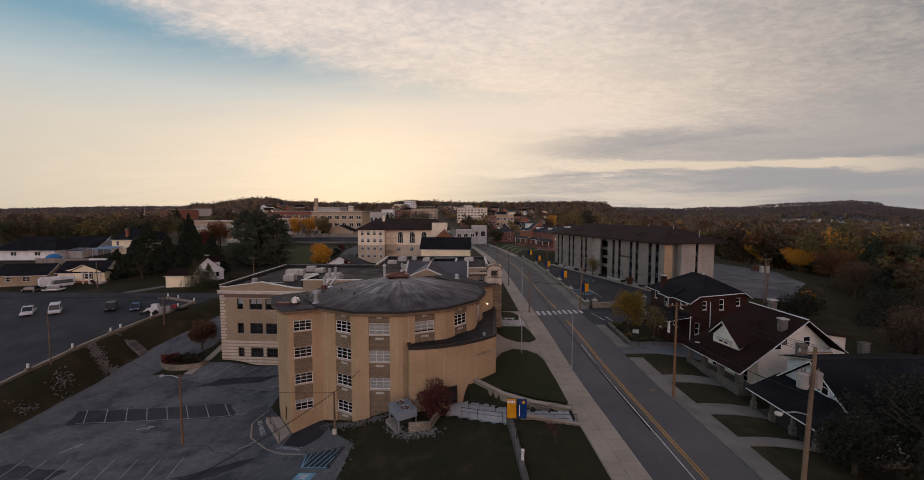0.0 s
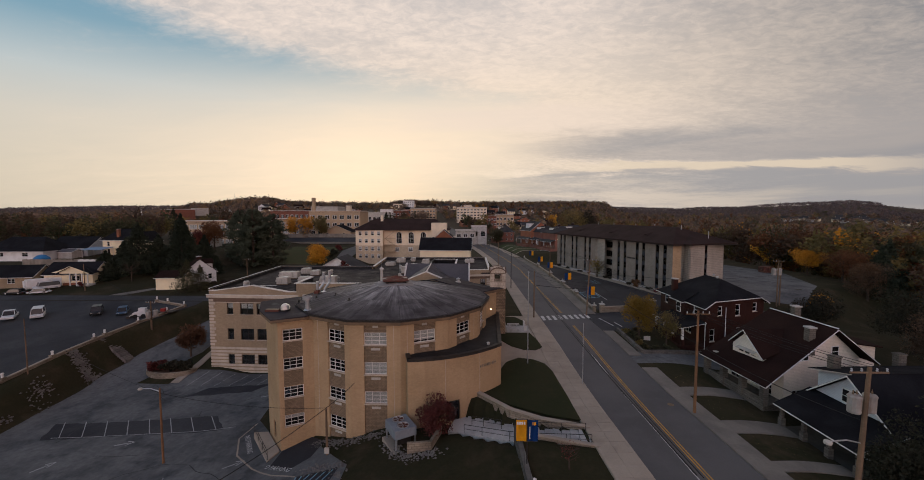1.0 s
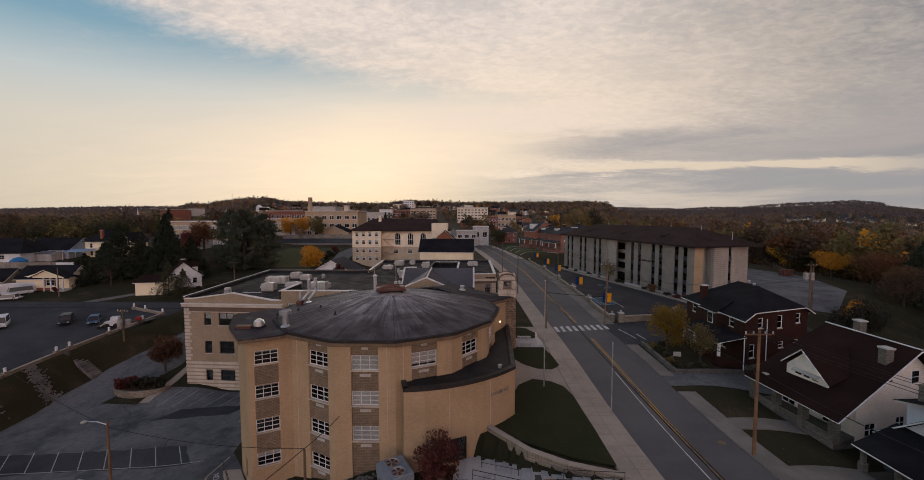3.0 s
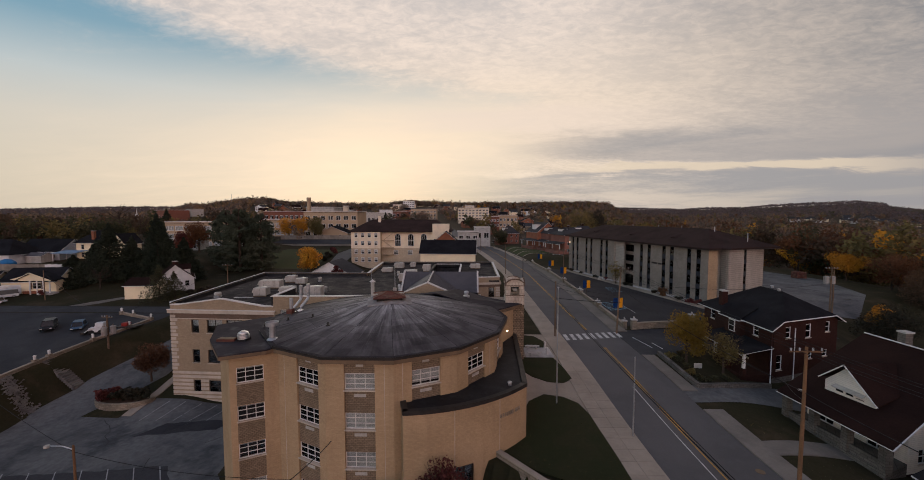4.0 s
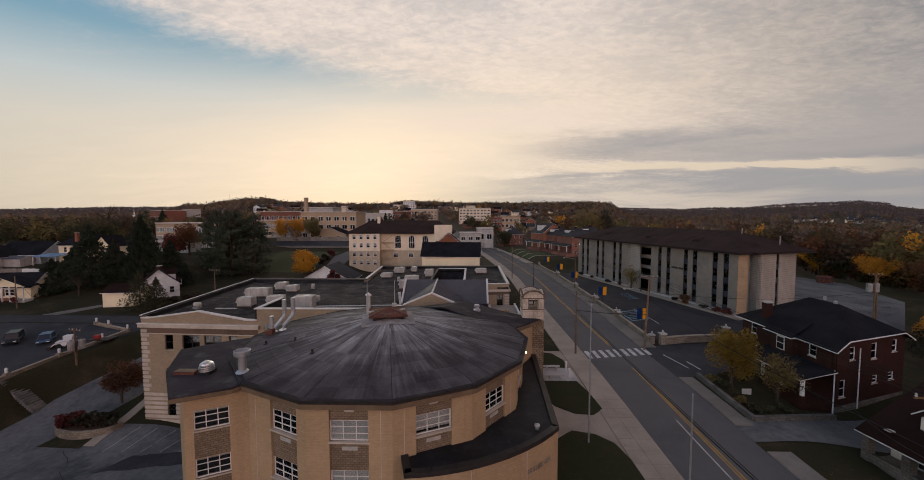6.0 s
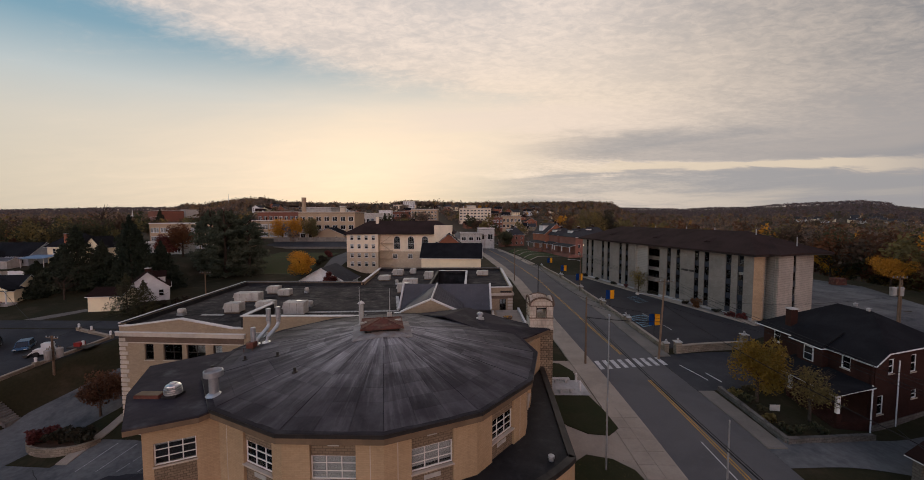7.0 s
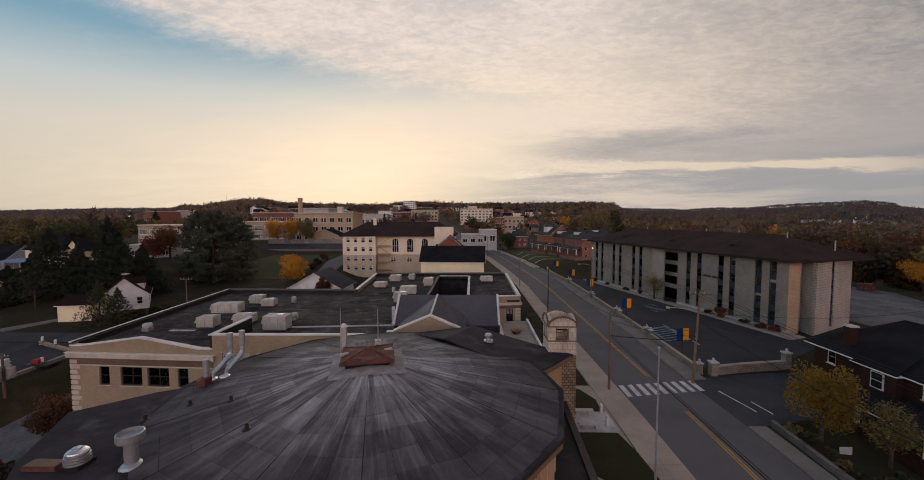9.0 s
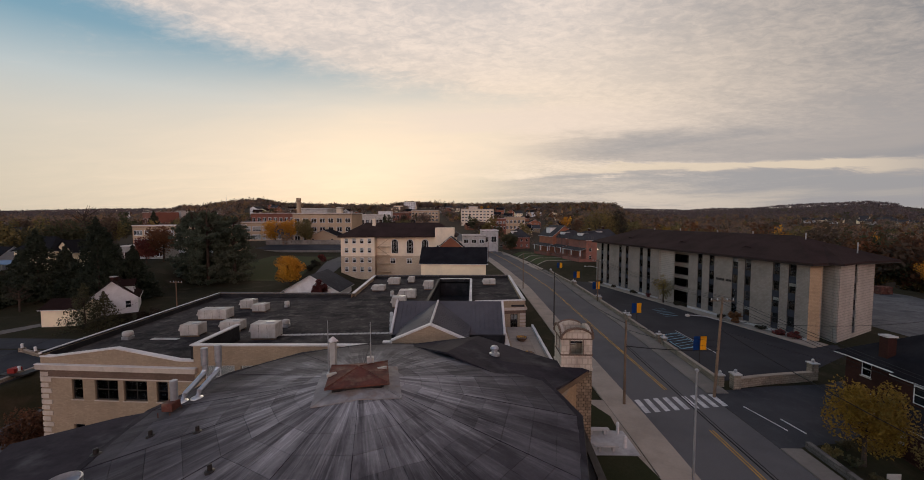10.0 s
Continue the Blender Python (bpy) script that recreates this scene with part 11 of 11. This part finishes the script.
# upper car park edge: kerb wall with pale lamps bollards, bank stair
stone_wall("lot_wall", [(-69.0, 50), (-69.6, 58), (-69.8, 66), (-69.1, 73.5), (-68.0, 79.5), (-65.6, 89.0), (-74.5, 92.0)], 0.45, 0.35, STONEWALL, "low tan stone kerb wall of the upper car park")
for x, y in ((-69.6, 57.6), (-69.75, 64.6), (-69.4, 71.4), (-69.1, 73.2), (-68.0, 79.3), (-66.6, 85.0), (-65.6, 88.8), (-71.0, 90.8), (-74.4, 91.9)):
    b = thing("bollard", (x, y, land(x, y)), "white bollard light on the car park wall", "bollard", "car park bollards")
    bm = bmesh.new()
    z = land(x, y) + 0.4
    box(bm, x - 0.3, x + 0.3, y - 0.3, y + 0.3, z - 0.3, z + 0.35)
    part("base", bm, STONEWALL, b)
    bm = bmesh.new()
    lathe(bm, [(0.17, 0.35), (0.17, 0.8), (0.2, 0.83), (0.16, 1.0), (0.02, 1.06)], (x, y, z), 8)
    part("lamp", bm, WHITEPAINT, b)
bank = thing("bank_stair", (-66.6, 73.0, -6), "old stone stair climbing the grass bank", "stairs")
for k in range(16):
    t = k / 15
    x, y = -69.0 + 4.3 * t, 73.0 + 0.2 * t
    z = -4.2 - 4.1 * t
    bm = bmesh.new()
    box(bm, x - 0.2, x + 0.22, y - 0.9, y + 0.9, z - 0.4, z + 0.12)
    part("tread", bm, RUBBLE, bank)

# ---- vehicles ----


def car(x, y, turn, paint_mat, label, kind_="car", z=None):
    """A parked vehicle: body with wheel arches, cabin, glass, lights and wheels."""
    z = land_grid(x, y) + 0.07 if z is None else z
    dims = {"car": (4.4, 1.78, 0.62, 1.42, (-1.0, 1.35)), "suv": (4.6, 1.85, 0.8, 1.72, (-0.9, 2.1)), "van": (5.0, 1.95, 0.95, 2.05, (-1.5, 2.4)), "pickup": (5.4, 1.9, 0.85, 1.75, (-0.7, 0.9))}[kind_]
    L, W, hb, ht, (c0, c1) = dims
    m = pose(x, y, z, 0, 0, turn)
    c = thing("car" if kind_ != "van" else "van", (x, y, z), label, "car" if kind_ != "van" else "van", "parked vehicles")
    bm = bmesh.new()
    prof = [(-L / 2, 0.35), (-L / 2, hb * 0.8), (-L / 2 + 0.15, hb * 0.92), (c0 - 0.1, hb), (L / 2 - 0.1, hb), (L / 2, hb * 0.8), (L / 2, 0.35), (L / 2 - 0.3, 0.25), (-L / 2 + 0.3, 0.25)]
    left = [bm.verts.new(m @ Vector((px, -W / 2, pz))) for px, pz in prof]
    rgt = [bm.verts.new(m @ Vector((px, W / 2, pz))) for px, pz in prof]
    bm.faces.new(left)
    bm.faces.new(rgt[::-1])
    for i in range(len(prof)):
        j = (i + 1) % len(prof)
        bm.faces.new((left[j], left[i], rgt[i], rgt[j]))
    bmesh.ops.recalc_face_normals(bm, faces=bm.faces)
    bmesh.ops.bevel(bm, geom=bm.edges[:], offset=0.05, segments=1, affect="EDGES")
    part("body", bm, paint_mat, c)
    bm = bmesh.new()
    k = 0.35 if kind_ != "van" else 0.2
    lo = [(c0 - k, -W / 2 + 0.05), (c1 + k * 0.8, -W / 2 + 0.05), (c1 + k * 0.8, W / 2 - 0.05), (c0 - k, W / 2 - 0.05)]
    hi = [(c0 + k, -W / 2 + 0.2), (c1, -W / 2 + 0.2), (c1, W / 2 - 0.2), (c0 + k, W / 2 - 0.2)]
    a = [bm.verts.new(m @ Vector((*p, hb - 0.02))) for p in lo]
    b = [bm.verts.new(m @ Vector((*p, ht - 0.05))) for p in hi]
    for i in range(4):
        bm.faces.new((a[i], a[(i + 1) % 4], b[(i + 1) % 4], b[i]))
    bm.faces.new(b)
    part("glasshouse", bm, CARGLASS, c, "dark windows")
    bm = bmesh.new()
    box(bm, c0 + k - 0.05, c1 + 0.05, -W / 2 + 0.17, W / 2 - 0.17, ht - 0.07, ht, m)
    for px, qx in ((c0 - k, c0 + k), (c1 + k * 0.8, c1)):
        for s in (-1, 1):
            tube(bm, [m @ Vector((px, s * (W / 2 - 0.05), hb)), m @ Vector((qx, s * (W / 2 - 0.2), ht - 0.03))], 0.05, 4)
    part("roof", bm, paint_mat, c)
    if kind_ == "pickup":
        bm = bmesh.new()
        box(bm, 1.35, L / 2 - 0.15, -W / 2 + 0.15, W / 2 - 0.15, hb + 0.005, hb + 0.02, m)
        part("load_bed", bm, RUBBER, c)
    for px in (-L / 2 + 0.85, L / 2 - 0.85):
        for s in (-1, 1):
            bm = bmesh.new()
            mm = m @ pose(px, s * (W / 2 - 0.1), 0.33, 90, 0, 0)
            lathe(bm, [(0.22, -0.11), (0.33, -0.09), (0.33, 0.09), (0.22, 0.11)], (0, 0, 0), 14)
            bmesh.ops.transform(bm, matrix=mm, verts=bm.verts)
            wh = part("wheel", bm, RUBBER, c)
            bm = bmesh.new()
            lathe(bm, [(0.19, -0.125), (0.2, 0.125)], (0, 0, 0), 10)
            bmesh.ops.transform(bm, matrix=mm, verts=bm.verts)
            part("rim", bm, STEEL, wh)
    for s in (-1, 1):
        bm = bmesh.new()
        box(bm, -L / 2 - 0.01, -L / 2 + 0.06, s * W * 0.34 - 0.18, s * W * 0.34 + 0.18, hb * 0.62, hb * 0.8, m)
        part("headlight", bm, COPING, c)
        bm = bmesh.new()
        box(bm, L / 2 - 0.06, L / 2 + 0.01, s * W * 0.4 - 0.1, s * W * 0.4 + 0.1, hb * 0.6, hb * 0.85, m)
        part("tail_light", bm, REDPAINT, c)
    return c


car(-97.5, 81.5, 132, CARWHITE, "white pickup truck parked on the upper car park", "pickup")
car(-92.4, 82.4, 134, CARWHITE, "white van parked on the upper car park", "van")
car(-81.6, 84.4, 128, CARDARK, "dark sport utility car on the car park", "suv")
car(-76.2, 84.8, 126, CARBLUE, "blue compact car on the car park", "car")
car(-110.5, 98.6, 20, CARWHITE, "white car on the driveway", "car")
car(-113, 102.5, 60, CARWHITE, "white van on the driveway", "van")
car(-116, 97.9, 10, CARDARK, "dark car at the back road", "car")
car(-2.5, 268, 60, CARWHITE, "white car in the far street", "car")
car(12.0, 255, 100, CARDARK, "dark car in the far street", "car")
loader = thing("skid_loader", (-69.5, 82.6, land_grid(-69.5, 82.6)), "small white loader parked at the car park edge", "loader")
z = land_grid(-69.5, 82.6) + 0.05
m = pose(-70.4, 82.8, z, 0, 0, 20)
bm = bmesh.new()
box(bm, -1.3, 1.0, -0.6, 0.6, 0.35, 1.1, m)
part("chassis", bm, CARWHITE, loader)
bm = bmesh.new()
box(bm, -0.3, 0.9, -0.5, 0.5, 1.1, 2.0, m)
part("cab", bm, CARWHITE, loader)
bm = bmesh.new()
for s in (-1, 1):
    tube(bm, [m @ Vector((0.9, s * 0.68, 1.5)), m @ Vector((-0.9, s * 0.68, 1.1)), m @ Vector((-1.9, s * 0.68, 0.35))], 0.09, 4)
part("lift_arm", bm, CARWHITE, loader)
bm = bmesh.new()
box(bm, -2.3, -1.8, -0.9, 0.9, 0.05, 0.5, m)
part("bucket", bm, DARKFRAME, loader)
for px in (-0.8, 0.6):
    for s in (-1, 1):
        bm = bmesh.new()
        lathe(bm, [(0.25, -0.14), (0.4, -0.12), (0.4, 0.12), (0.25, 0.14)], (0, 0, 0), 12)
        bmesh.ops.transform(bm, matrix=m @ pose(px, s * 0.78, 0.4, 90, 0, 0), verts=bm.verts)
        part("wheel", bm, RUBBER, loader)
trailer = thing("equipment_trailer", (-66.5, 83.4, land_grid(-66.5, 83.4)), "low dark trailer with red equipment", "trailer")
bm = bmesh.new()
box(bm, -68.4, -64.8, 84.0, 86.0, land_grid(-66.5, 85) + 0.4, land_grid(-66.5, 85) + 0.6)
part("deck", bm, DARKFRAME, trailer)
bm = bmesh.new()
box(bm, -67.6, -66.6, 84.4, 85.4, land_grid(-66.5, 85) + 0.6, land_grid(-66.5, 85) + 1.2)
part("load", bm, REDPAINT, trailer)
skip = thing("dumpster", (95, 131, land(95, 131)), "rust-brown open steel dumpster on the bare lot", "dumpster")
zc = land(95, 131) + 0.1
bm = bmesh.new()
prism(bm, [(93.5, 129.8), (96.5, 129.8), (96.5, 131.8), (93.5, 131.8)], zc, zc + 1.8)
bmesh.ops.bevel(bm, geom=bm.edges[:], offset=0.06, segments=1, affect="EDGES")
part("body", bm, RUST, skip)
for k in range(6):
    bm = bmesh.new()
    box(bm, 93.6 + k * 0.54, 93.7 + k * 0.54, 129.7, 129.8, zc, zc + 1.8)
    part("rib", bm, RUST, skip)
# fences and tarps by the left-hand houses
fence = thing("board_fence", (-130, 122, 3), "weathered grey board fence between the houses", "fence")
for k in range(46):
    x = -142.4 + k * 0.60
    bm = bmesh.new()
    z = land(x, 122)
    box(bm, x, x + 0.56, 122.0, 122.06, z - 0.5, z + 1.75 + 0.05 * (k % 3))
    part("board", bm, FENCEWOOD if k < 30 else WHITEPAINT, fence)
tp = thing("tarp_pile", (-141.0, 126.4, 3.2), "blue tarpaulin over a pile in a garden", "tarp")
bm = bmesh.new()
lathe(bm, [(2.2, 0), (2.0, 1.6), (1.1, 2.4), (0.1, 2.7)], (-141.0, 126.4, 3.2), 9)
part("sheet", bm, TARP, tp)
# fallen leaves on the lawns
lrng = np.random.default_rng(55)
pts, n = [], 0
while n < 420:
    x, y = (lrng.uniform(2.8, 10.2), lrng.uniform(41.5, 55.5)) if n < 330 else (lrng.uniform(24.6, 29.5), lrng.uniform(36.0, 52.5))
    if x > 20 or 41.9 + (10 - x) * 0.35 < y:
        pts.append((x, y, land_grid(x, y) + (0.225 if x < 20 else 0.03)))
        n += 1
tagged(new("fallen_leaves", leaf_mesh("fallen_leaves", np.array(pts), np.full(len(pts), 0.05), LEAF_OLIVE, 56)), "scattered yellow leaves on the mown lawn", "leaves", kind="stuff")
